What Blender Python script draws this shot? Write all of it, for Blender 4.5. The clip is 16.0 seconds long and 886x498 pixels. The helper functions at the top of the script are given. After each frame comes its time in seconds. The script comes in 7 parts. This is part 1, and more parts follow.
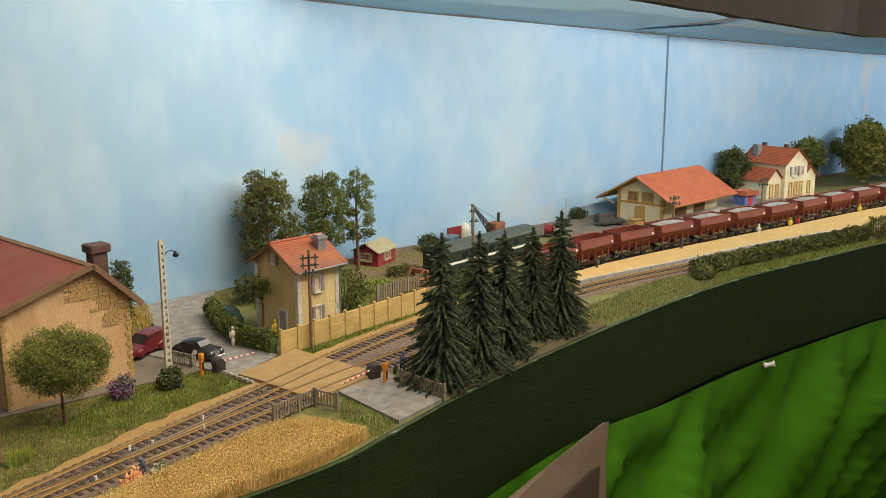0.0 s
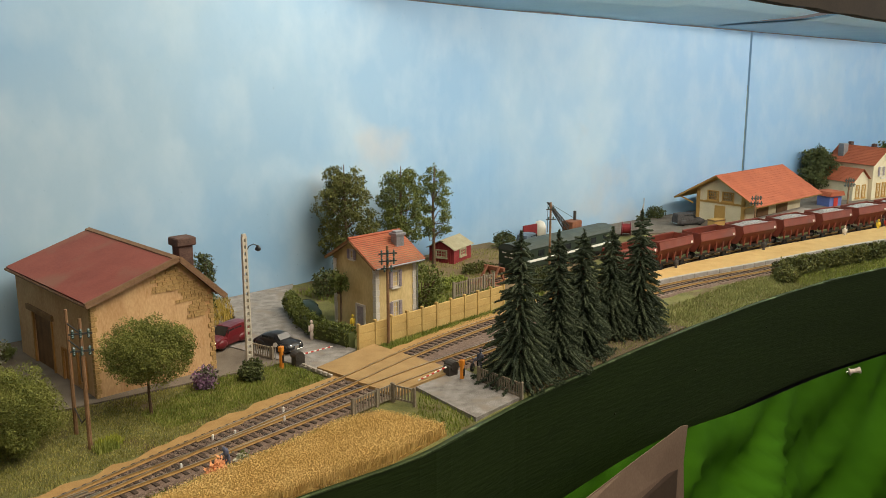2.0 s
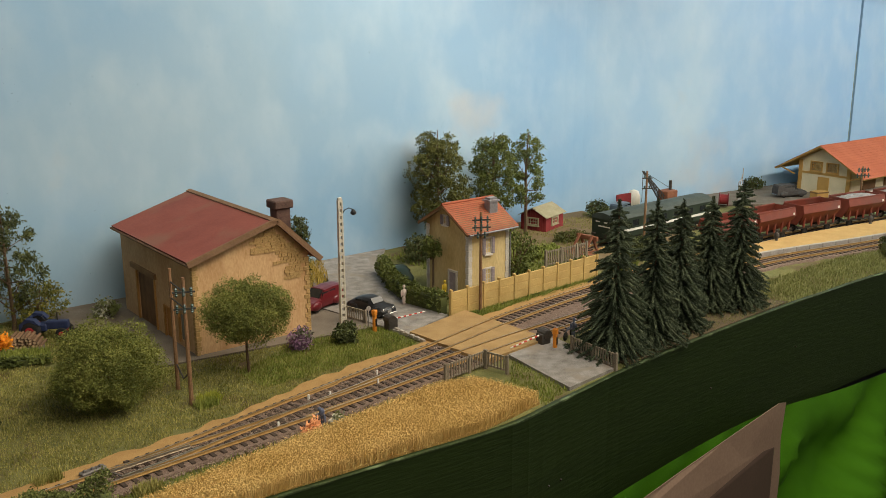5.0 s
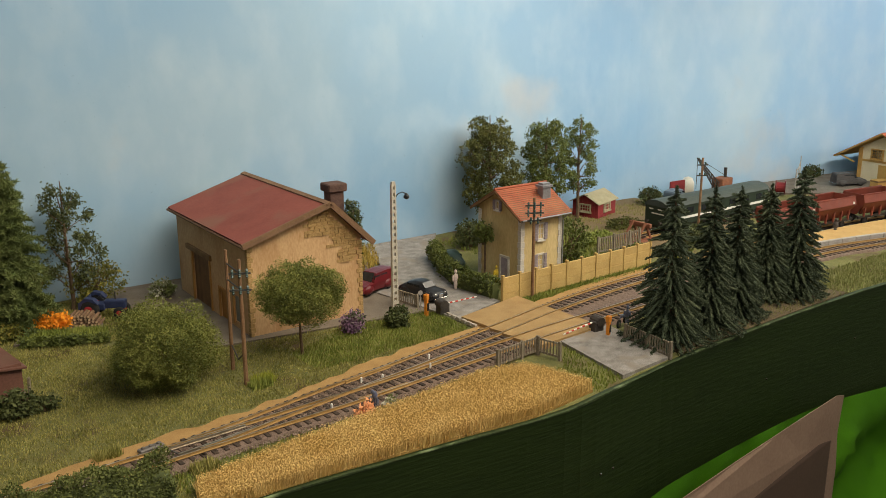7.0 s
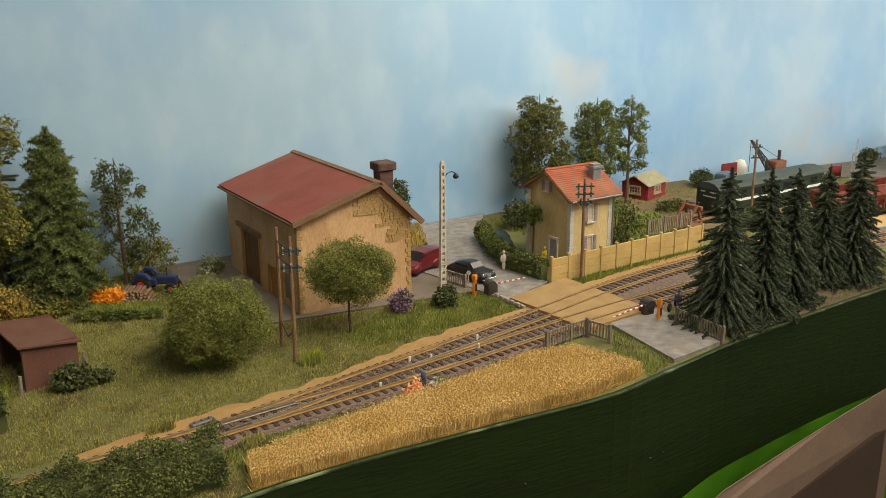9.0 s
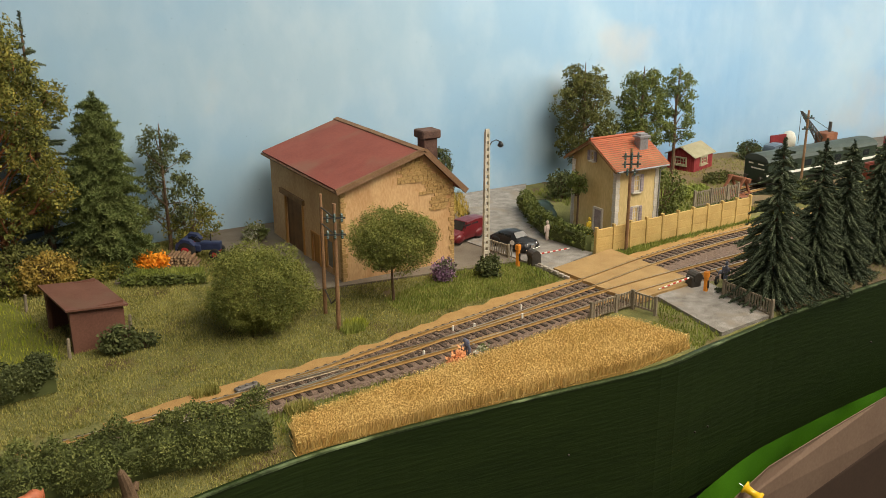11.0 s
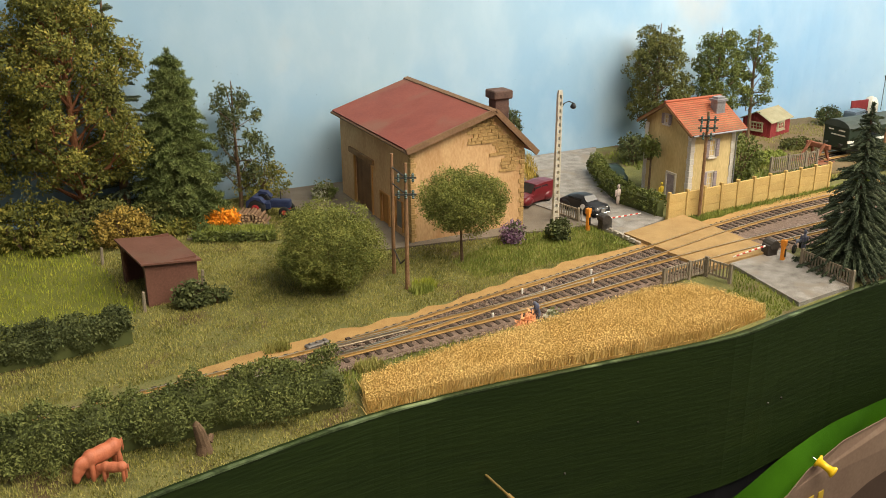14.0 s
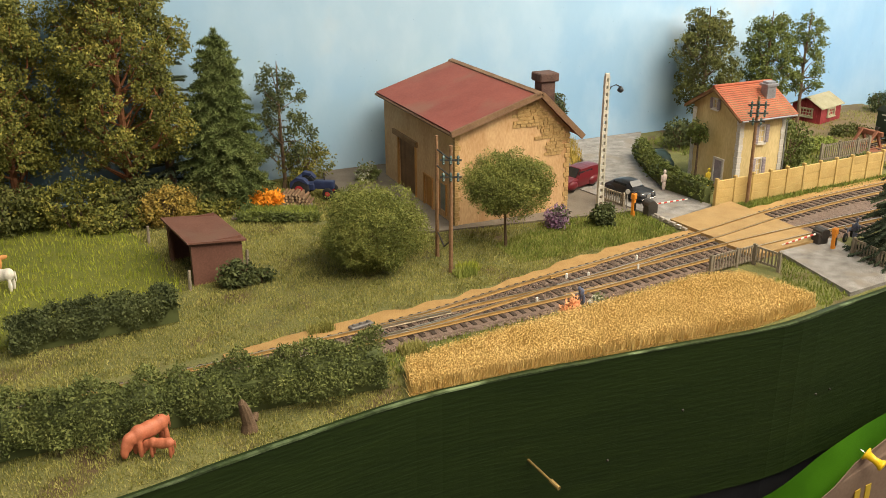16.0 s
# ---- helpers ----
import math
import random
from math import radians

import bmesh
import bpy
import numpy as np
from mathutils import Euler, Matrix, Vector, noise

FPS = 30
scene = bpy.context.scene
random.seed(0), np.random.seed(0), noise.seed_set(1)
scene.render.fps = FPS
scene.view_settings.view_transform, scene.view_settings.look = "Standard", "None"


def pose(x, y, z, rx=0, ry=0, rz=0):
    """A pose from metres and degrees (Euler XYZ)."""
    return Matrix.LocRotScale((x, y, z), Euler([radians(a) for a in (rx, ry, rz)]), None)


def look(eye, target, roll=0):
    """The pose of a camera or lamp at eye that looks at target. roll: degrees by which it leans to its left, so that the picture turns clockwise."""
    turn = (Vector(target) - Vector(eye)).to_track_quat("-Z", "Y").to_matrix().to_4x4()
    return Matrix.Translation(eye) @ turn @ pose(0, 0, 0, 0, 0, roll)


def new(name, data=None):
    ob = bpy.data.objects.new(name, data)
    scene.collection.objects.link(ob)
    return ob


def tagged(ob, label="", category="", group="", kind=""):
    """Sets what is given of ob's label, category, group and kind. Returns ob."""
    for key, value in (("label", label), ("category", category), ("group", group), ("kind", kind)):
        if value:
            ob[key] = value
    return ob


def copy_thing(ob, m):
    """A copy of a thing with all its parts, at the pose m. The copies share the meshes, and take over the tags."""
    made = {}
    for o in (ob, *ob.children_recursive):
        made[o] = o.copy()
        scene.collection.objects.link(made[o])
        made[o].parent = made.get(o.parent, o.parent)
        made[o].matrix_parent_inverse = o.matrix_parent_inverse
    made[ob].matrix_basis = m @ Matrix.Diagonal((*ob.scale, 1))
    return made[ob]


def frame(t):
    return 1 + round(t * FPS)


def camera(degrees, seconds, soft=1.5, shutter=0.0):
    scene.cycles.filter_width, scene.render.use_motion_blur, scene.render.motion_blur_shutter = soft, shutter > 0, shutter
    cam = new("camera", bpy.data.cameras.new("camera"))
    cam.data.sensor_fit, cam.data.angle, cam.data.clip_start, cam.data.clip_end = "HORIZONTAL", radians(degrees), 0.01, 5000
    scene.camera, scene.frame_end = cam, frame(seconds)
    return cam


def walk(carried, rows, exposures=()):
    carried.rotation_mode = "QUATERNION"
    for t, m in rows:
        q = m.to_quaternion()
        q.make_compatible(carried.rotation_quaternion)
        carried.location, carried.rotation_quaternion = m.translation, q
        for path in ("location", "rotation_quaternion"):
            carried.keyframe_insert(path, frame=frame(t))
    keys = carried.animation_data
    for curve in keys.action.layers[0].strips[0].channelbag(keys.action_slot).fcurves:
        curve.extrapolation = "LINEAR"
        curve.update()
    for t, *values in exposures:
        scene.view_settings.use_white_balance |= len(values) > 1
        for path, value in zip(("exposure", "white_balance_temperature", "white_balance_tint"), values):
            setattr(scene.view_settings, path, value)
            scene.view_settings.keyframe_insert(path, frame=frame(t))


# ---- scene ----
PATH = [
    (0, (0.0728, -0.0180, 0.2686), (-0.0341, 0.9543, 0.0605), -0.05),
    (0.5, (0.0714, -0.0172, 0.2683), (-0.0496, 0.9529, 0.0580), -0.06),
    (1, (0.0696, -0.0174, 0.2685), (-0.0692, 0.9502, 0.0576), -0.07),
    (1.5, (0.0677, -0.0176, 0.2685), (-0.0914, 0.9469, 0.0579), -0.13),
    (2, (0.0653, -0.0178, 0.2683), (-0.1157, 0.9428, 0.0575), -0.15),
    (2.5, (0.0639, -0.0181, 0.2689), (-0.1358, 0.9386, 0.0574), -0.15),
    (3, (0.0623, -0.0188, 0.2689), (-0.1556, 0.9334, 0.0547), -0.16),
    (3.5, (0.0597, -0.0177, 0.2682), (-0.1734, 0.9290, 0.0458), -0.15),
    (4, (0.0586, -0.0161, 0.2674), (-0.1845, 0.9257, 0.0351), -0.16),
    (6.5, (0.0514, -0.0146, 0.2651), (-0.2540, 0.9030, 0.0108), -0.22),
    (7, (0.0500, -0.0146, 0.2649), (-0.2634, 0.8990, 0.0060), -0.21),
    (7.5, (0.0488, -0.0141, 0.2650), (-0.2718, 0.8956, 0.0010), -0.22),
    (8, (0.0471, -0.0141, 0.2640), (-0.2859, 0.8908, -0.0014), -0.25),
    (8.5, (0.0456, -0.0140, 0.2637), (-0.3010, 0.8843, -0.0064), -0.23),
    (9, (0.0441, -0.0132, 0.2630), (-0.3106, 0.8794, -0.0152), -0.23),
    (11.5, (0.0362, -0.0106, 0.2591), (-0.3604, 0.8520, -0.0548), -0.24),
    (12, (0.0352, -0.0107, 0.2588), (-0.3700, 0.8456, -0.0616), -0.26),
    (12.5, (0.0333, -0.0102, 0.2578), (-0.3811, 0.8389, -0.0696), -0.25),
    (13, (0.0320, -0.0097, 0.2572), (-0.3905, 0.8325, -0.0779), -0.28),
    (13.5, (0.0302, -0.0097, 0.2568), (-0.4010, 0.8259, -0.0835), -0.27),
    (14, (0.0287, -0.0098, 0.2567), (-0.4114, 0.8194, -0.0878), -0.29),
    (14.5, (0.0276, -0.0095, 0.2560), (-0.4209, 0.8134, -0.0927), -0.30),
    (15, (0.0262, -0.0095, 0.2553), (-0.4302, 0.8068, -0.0987), -0.31),
    (15.5, (0.0247, -0.0094, 0.2553), (-0.4391, 0.8007, -0.1034), -0.29),
    (16, (0.0231, -0.0099, 0.2550), (-0.4488, 0.7948, -0.1053), -0.29),
]
cam = camera(50.87, 16.0, soft=0.8)
walk(cam, [(t, look(eye, target, roll)) for t, eye, target, roll in PATH], [(0, -0.36), (4, -0.56), (9, -0.40), (12, -0.10), (14, 0.08), (16, 0.17)])

# ---- light: unseen area lamps at the front and behind the pelmet, soft room light all round ----
world = bpy.data.worlds.new("world")
scene.world = world
world.use_nodes = True
world.node_tree.nodes["Background"].inputs[0].default_value = (1.0, 0.94, 0.925, 1)
world.node_tree.nodes["Background"].inputs[1].default_value = 0.19

# The layout's own frame: s along the line, d away from the viewer, z up from the ground.
ANGLE = 57.17
FRAME = pose(-0.305, 0.364, 0, 0, 0, ANGLE)


def at(s, d, z=0.0, turn=0.0):
    return FRAME @ pose(s, d, z, 0, 0, turn)


def lamp(name, s, d, z, aim, sx, sy, watts, colour):
    data = bpy.data.lights.new(name, "AREA")
    data.shape, data.size, data.size_y, data.energy, data.color = "RECTANGLE", sx, sy, watts, colour
    ob = new(name, data)
    eye = FRAME @ Vector((s, d, z))
    ob.matrix_world = look(eye, FRAME @ Vector(aim))
    return ob


# unseen key strip above the front, placed to suit the shadows
lamp("unseen_strip", 0.53, -0.40, 0.86, (0.30, 0.0, 0.0), 1.6, 0.5, 25.0, (1.0, 0.89, 0.71))
lamp("unseen_strip", 1.1, -0.170, 0.330, (1.15, 0.35, 0.36), 1.1, 0.02, 5.2, (1.0, 0.93, 0.80))
# unseen strip added to brighten the far right end
lamp("unseen_strip", 1.95, -0.40, 0.300, (1.90, 0.15, 0.26), 1.1, 0.02, 7.5, (1.0, 0.94, 0.83))
# added fill from the open hall side, no lamp known there
lamp("hall_fill", 0.3, -1.6, 1.5, (0.1, 0.1, 0.0), 1.2, 0.8, 8.0, (1.0, 0.95, 0.83))

# ---- materials ----


def material(name, a, b, scale=150.0, fine=900.0, rough=0.85, bump=0.25, metal=0.0, depth=0.0006, piece=0.0, wear=None, stretch=None, gloss=0.4):
    """A surface that varies between a and b at two scales, with fine relief. piece: how far single pieces differ. wear: a third colour in patches."""
    m = bpy.data.materials.new(name)
    m.use_nodes = True
    n, l = m.node_tree.nodes, m.node_tree.links
    bsdf = n["Principled BSDF"]
    bsdf.inputs["Roughness"].default_value, bsdf.inputs["Metallic"].default_value = rough, metal
    bsdf.inputs["Specular IOR Level"].default_value = gloss
    place = n.new("ShaderNodeNewGeometry").outputs["Position"]
    if stretch:
        mapping = n.new("ShaderNodeMapping")
        mapping.inputs["Scale"].default_value = stretch
        l.new(place, mapping.inputs["Vector"])
        place = mapping.outputs["Vector"]
    big, small = n.new("ShaderNodeTexNoise"), n.new("ShaderNodeTexNoise")
    for node, size in ((big, scale), (small, fine)):
        node.inputs["Scale"].default_value, node.inputs["Detail"].default_value = size, 4
        l.new(place, node.inputs["Vector"])
    ramp = n.new("ShaderNodeValToRGB")
    ramp.color_ramp.elements[0].position, ramp.color_ramp.elements[1].position = 0.33, 0.67
    ramp.color_ramp.elements[0].color, ramp.color_ramp.elements[1].color = (*a, 1), (*b, 1)
    add = n.new("ShaderNodeMath")
    add.operation = "MULTIPLY_ADD"
    add.inputs[1].default_value, add.inputs[2].default_value = 0.55, -0.05
    l.new(small.outputs["Fac"], add.inputs[0])
    half = n.new("ShaderNodeMath")
    half.operation = "MULTIPLY_ADD"
    half.inputs[1].default_value = 0.55
    l.new(big.outputs["Fac"], half.inputs[0])
    l.new(add.outputs[0], half.inputs[2])
    l.new(half.outputs[0], ramp.inputs["Fac"])
    colour = ramp.outputs["Color"]
    if wear:
        patch = n.new("ShaderNodeTexNoise")
        patch.inputs["Scale"].default_value, patch.inputs["Detail"].default_value = scale * 0.45, 6
        l.new(place, patch.inputs["Vector"])
        edge = n.new("ShaderNodeMapRange")
        edge.inputs["From Min"].default_value, edge.inputs["From Max"].default_value = 0.54, 0.66
        l.new(patch.outputs["Fac"], edge.inputs["Value"])
        mix = n.new("ShaderNodeMix")
        mix.data_type = "RGBA"
        mix.inputs["B"].default_value = (*wear, 1)
        l.new(edge.outputs["Result"], mix.inputs["Factor"])
        l.new(colour, mix.inputs["A"])
        colour = mix.outputs["Result"]
    if piece:
        info, hsv, span = n.new("ShaderNodeObjectInfo"), n.new("ShaderNodeHueSaturation"), n.new("ShaderNodeMapRange")
        span.inputs["To Min"].default_value, span.inputs["To Max"].default_value = 1 - piece, 1 + piece
        l.new(info.outputs["Random"], span.inputs["Value"])
        l.new(span.outputs["Result"], hsv.inputs["Value"])
        l.new(colour, hsv.inputs["Color"])
        colour = hsv.outputs["Color"]
    l.new(colour, bsdf.inputs["Base Color"])
    if bump:
        relief = n.new("ShaderNodeBump")
        relief.inputs["Strength"].default_value, relief.inputs["Distance"].default_value = bump, depth
        l.new(small.outputs["Fac"], relief.inputs["Height"])
        l.new(relief.outputs["Normal"], bsdf.inputs["Normal"])
    return m


def leafy(name, colours, rough=0.8):
    """Foliage and fibres: each small island of the mesh takes its own tone."""
    m = bpy.data.materials.new(name)
    m.use_nodes = True
    n, l = m.node_tree.nodes, m.node_tree.links
    bsdf = n["Principled BSDF"]
    bsdf.inputs["Roughness"].default_value = rough
    geo, ramp = n.new("ShaderNodeNewGeometry"), n.new("ShaderNodeValToRGB")
    while len(ramp.color_ramp.elements) < len(colours):
        ramp.color_ramp.elements.new(0.5)
    for k, c in enumerate(colours):
        ramp.color_ramp.elements[k].position = k / max(1, len(colours) - 1)
        ramp.color_ramp.elements[k].color = (*c, 1)
    big = n.new("ShaderNodeTexNoise")
    big.inputs["Scale"].default_value = 45
    l.new(geo.outputs["Position"], big.inputs["Vector"])
    mix = n.new("ShaderNodeMath")
    mix.operation = "MULTIPLY_ADD"
    mix.inputs[1].default_value = 0.55
    l.new(geo.outputs["Random Per Island"], mix.inputs[0])
    sub = n.new("ShaderNodeMath")
    sub.operation = "MULTIPLY_ADD"
    sub.inputs[1].default_value, sub.inputs[2].default_value = 1.2, -0.38
    l.new(big.outputs["Fac"], sub.inputs[0])
    l.new(sub.outputs[0], mix.inputs[2])
    l.new(mix.outputs[0], ramp.inputs["Fac"])
    l.new(ramp.outputs["Color"], bsdf.inputs["Base Color"])
    return m


# ---- mesh helpers ----


def box(bm, x0, x1, y0, y1, z0, z1, m=None):
    made = bmesh.ops.create_cube(bm, size=1.0)["verts"]
    mm = Matrix.Translation(((x0 + x1) / 2, (y0 + y1) / 2, (z0 + z1) / 2)) @ Matrix.Diagonal((x1 - x0, y1 - y0, z1 - z0, 1))
    bmesh.ops.transform(bm, matrix=(m @ mm) if m else mm, verts=made)
    return made


def bevel(bm, width, segments=1):
    bmesh.ops.bevel(bm, geom=bm.edges[:] + bm.verts[:], offset=width, segments=segments, affect="EDGES", profile=0.6)
    return bm


def prism(bm, outline, m0, m1):
    """A solid between one outline (x, y pairs) under two poses."""
    a = [bm.verts.new(m0 @ Vector((x, y, 0))) for x, y in outline]
    b = [bm.verts.new(m1 @ Vector((x, y, 0))) for x, y in outline]
    bm.faces.new(a[::-1])
    bm.faces.new(b)
    for k in range(len(a)):
        j = (k + 1) % len(a)
        bm.faces.new((a[k], a[j], b[j], b[k]))


def tube(bm, points, radii, sides=6):
    """A limb through points, with a radius at each."""
    rings = []
    points = [Vector(p) for p in points]
    for k, p in enumerate(points):
        way = (points[min(k + 1, len(points) - 1)] - points[max(k - 1, 0)]).normalized()
        one = way.orthogonal().normalized()
        two = way.cross(one)
        r = radii[k] if isinstance(radii, (list, tuple)) else radii
        rings.append([bm.verts.new(p + r * (math.cos(a) * one + math.sin(a) * two)) for a in (2 * math.pi * j / sides for j in range(sides))])
    for a, b in zip(rings, rings[1:]):
        for j in range(sides):
            i = (j + 1) % sides
            bm.faces.new((a[j], a[i], b[i], b[j]))
    bm.faces.new(rings[0][::-1])
    bm.faces.new(rings[-1])


def lathe(bm, profile, sides=16, m=None):
    """A turned form from (radius, z) pairs."""
    m = m or Matrix()
    rings = [[bm.verts.new(m @ Vector((r * math.cos(2 * math.pi * j / sides), r * math.sin(2 * math.pi * j / sides), z))) for j in range(sides)] for r, z in profile]
    for a, b in zip(rings, rings[1:]):
        for j in range(sides):
            i = (j + 1) % sides
            bm.faces.new((a[j], a[i], b[i], b[j]))
    bm.faces.new(rings[0][::-1])
    bm.faces.new(rings[-1])


def ellipsoid(bm, centre, size, m=None, rings=5, sides=8):
    made = bmesh.ops.create_uvsphere(bm, u_segments=sides, v_segments=rings, radius=1.0)["verts"]
    mm = Matrix.Translation(centre) @ Matrix.Diagonal((*size, 1))
    bmesh.ops.transform(bm, matrix=(m @ mm) if m else mm, verts=made)


def thing(name, m, label, category, group="", kind=""):
    ob = new(name)
    ob.empty_display_size = 0.01
    ob.matrix_world = m
    return tagged(ob, label, category, group, kind)


def part(name, bm, mat, parent, label="", smooth=False, kind=""):
    """Links a bmesh as one mesh object under a thing or a part."""
    bmesh.ops.recalc_face_normals(bm, faces=bm.faces)
    data = bpy.data.meshes.new(name)
    bm.to_mesh(data)
    bm.free()
    return part_of(name, data, mat, parent, label, smooth, kind)


def part_of(name, data, mat, parent, label="", smooth=False, kind=""):
    if smooth:
        for f in data.polygons:
            f.use_smooth = True
    if not data.materials:
        data.materials.append(mat)
    ob = new(name, data)
    if parent:
        ob.parent = parent
    if label:
        ob["label"] = label
    if kind:
        ob["kind"] = kind
    return ob


def single(name, bm, mat, m, label, category, group="", kind="", smooth=False):
    """A thing that is one mesh."""
    ob = part(name, bm, mat, None, "", smooth)
    ob.matrix_world = m
    return tagged(ob, label, category, group, kind)


def soup(name, verts, faces, mat, m, label="", category="", kind="", parent=None):
    data = bpy.data.meshes.new(name)
    data.from_pydata(verts, [], faces)
    data.update()
    ob = part_of(name, data, mat, parent)
    if m is not None:
        ob.matrix_world = m
    return tagged(ob, label, category, "", kind)


def curve(points, x):
    """Smooth interpolation through (x, y) pairs."""
    xs, ys = [p[0] for p in points], [p[1] for p in points]
    k = max(0, min(len(xs) - 2, int(np.searchsorted(xs, x)) - 1))
    slope = [(ys[min(j + 1, len(ys) - 1)] - ys[max(j - 1, 0)]) / (xs[min(j + 1, len(xs) - 1)] - xs[max(j - 1, 0)]) for j in (k, k + 1)]
    h = xs[k + 1] - xs[k]
    t = (x - xs[k]) / h
    return ((1 + 2 * t) * (1 - t) ** 2 * ys[k] + t * (1 - t) ** 2 * h * slope[0] + t * t * (3 - 2 * t) * ys[k + 1] + t * t * (t - 1) * h * slope[1])


# ---- colours ----
GRASS = material("ground_scatter", (0.090, 0.095, 0.028), (0.20, 0.19, 0.062), 60, 900, 0.95, 0.8, depth=0.001, wear=(0.11, 0.075, 0.035))
SAND = material("sand_path", (0.30, 0.175, 0.06), (0.43, 0.265, 0.10), 90, 1400, 0.95, 0.5)
ROAD = material("road_grey", (0.14, 0.125, 0.11), (0.37, 0.345, 0.315), 110, 1700, 0.9, 0.7, wear=(0.25, 0.215, 0.175))
BALLAST = material("ballast_bed", (0.125, 0.084, 0.062), (0.25, 0.175, 0.135), 300, 1200, 0.95, 0.9, depth=0.0012)
FASCIA = material("green_board_paint", (0.0095, 0.019, 0.0032), (0.016, 0.029, 0.005), 22, 170, 0.5, 0.8, stretch=(0.35, 0.35, 3.5), gloss=0.25)
CLOTH = material("green_cloth", (0.026, 0.094, 0.002), (0.046, 0.145, 0.004), 12, 1800, 0.9, 0.15, gloss=0.1)
PLASTER = material("ochre_render", (0.47, 0.27, 0.12), (0.64, 0.42, 0.22), 38, 500, 0.9, 0.3, wear=(0.40, 0.21, 0.085), stretch=(1.4, 1.4, 0.6))
ROOFRED = material("red_roof_sheet", (0.19, 0.045, 0.032), (0.27, 0.075, 0.052), 40, 700, 0.75, 0.25, wear=(0.22, 0.09, 0.06))
TRIM = material("brown_trim", (0.14, 0.075, 0.04), (0.24, 0.14, 0.075), 60, 700, 0.85, 0.3)
WOOD = material("old_wood", (0.16, 0.085, 0.035), (0.28, 0.16, 0.065), 90, 900, 0.85, 0.35)
GREYWOOD = material("grey_wood", (0.17, 0.14, 0.10), (0.30, 0.25, 0.18), 120, 1200, 0.9, 0.4, piece=0.15)
CREAM = material("cream_render", (0.50, 0.37, 0.155), (0.68, 0.53, 0.26), 40, 500, 0.9, 0.3, wear=(0.33, 0.235, 0.10), stretch=(1.6, 1.6, 0.45))
TILE = material("orange_tiles", (0.27, 0.066, 0.034), (0.40, 0.118, 0.056), 60, 900, 0.85, 0.3, piece=0.14)
CONCRETE = material("ochre_concrete", (0.44, 0.295, 0.098), (0.58, 0.41, 0.155), 70, 900, 0.9, 0.35, piece=0.06)
STONE = material("grey_stone", (0.30, 0.27, 0.24), (0.44, 0.41, 0.37), 120, 900, 0.9, 0.4)
RAIL = material("rusty_rail", (0.31, 0.18, 0.055), (0.45, 0.28, 0.10), 200, 1200, 0.6, 0.2)
RAILTOP = material("worn_rail_head", (0.42, 0.36, 0.27), (0.62, 0.55, 0.44), 200, 900, 0.3, 0.1, metal=0.9)
SLEEPER = material("dark_sleeper", (0.040, 0.027, 0.019), (0.085, 0.058, 0.040), 200, 1500, 0.9, 0.4, piece=0.25)
WHEAT = leafy("wheat", [(0.55, 0.36, 0.10), (0.68, 0.47, 0.16), (0.77, 0.58, 0.24)])

# ---- the board: ground, front board, backdrop ----
EDGE = [(-0.75, -0.16), (-0.4, -0.125), (-0.11, -0.098), (0.05, -0.079), (0.16, -0.087), (0.29, -0.103), (0.35, -0.098), (0.42, -0.0915), (0.64, -0.089), (0.91, -0.107), (1.2, -0.168), (1.3, -0.194), (2.0, -0.44), (3.2, -0.95)]
BACK = [(-0.75, 0.36), (-0.2, 0.356), (0.17, 0.350), (0.45, 0.334), (0.7, 0.327), (0.85, 0.319), (1.0, 0.291), (1.2, 0.255), (1.6, 0.185), (2.0, 0.115), (2.172, 0.085), (3.2, -0.55)]
JOINT = 1.4167


def edge(s):
    return curve(EDGE, s)


def back(s):
    return curve(BACK, s) if s < 1.6 else float(np.interp(s, [p[0] for p in BACK], [p[1] for p in BACK]))


verts, faces = [], []
NS, ND = 330, 44
for i in range(NS + 1):
    s = -0.75 + 3.9 * i / NS
    for j in range(ND + 1):
        f = j / ND
        d = edge(s) + f * (back(s) + 0.004 - edge(s))
        z = 0.0012 * noise.noise(Vector((s * 30, d * 30, 0))) + 0.0008 * noise.noise(Vector((s * 110, d * 110, 3))) - 0.001
        verts.append((s, d, z))
for i in range(NS):
    for j in range(ND):
        a = i * (ND + 1) + j
        faces.append((a, a + ND + 1, a + ND + 2, a + 1))
ground = soup("ground", verts, faces, GRASS, FRAME, "olive and brown scatter ground of the model layout", "ground", "structure")


def wall_strip(name, top, bottom, line, thick, mat, label, category, steps=240, s0=-0.75, s1=3.15, rough=0.0):
    """A board that follows a line in plan; thick points towards the back when positive."""
    v, f = [], []
    for i in range(steps + 1):
        s = s0 + (s1 - s0) * i / steps
        d = line(s)
        t = top(s) if callable(top) else top
        b = bottom(s) if callable(bottom) else bottom
        w = rough * noise.noise(Vector((s * 14, 0, 5)))
        v += [(s, d, t + w), (s, d + thick, t + w), (s, d + thick, b), (s, d, b)]
    for i in range(steps):
        for k in range(4):
            a, c = i * 4 + k, i * 4 + (k + 1) % 4
            f.append((a, c, c + 4, a + 4))
    f += [(3, 2, 1, 0), (steps * 4, steps * 4 + 1, steps * 4 + 2, steps * 4 + 3)]
    return soup(name, v, f, mat, FRAME, label, category, "structure")


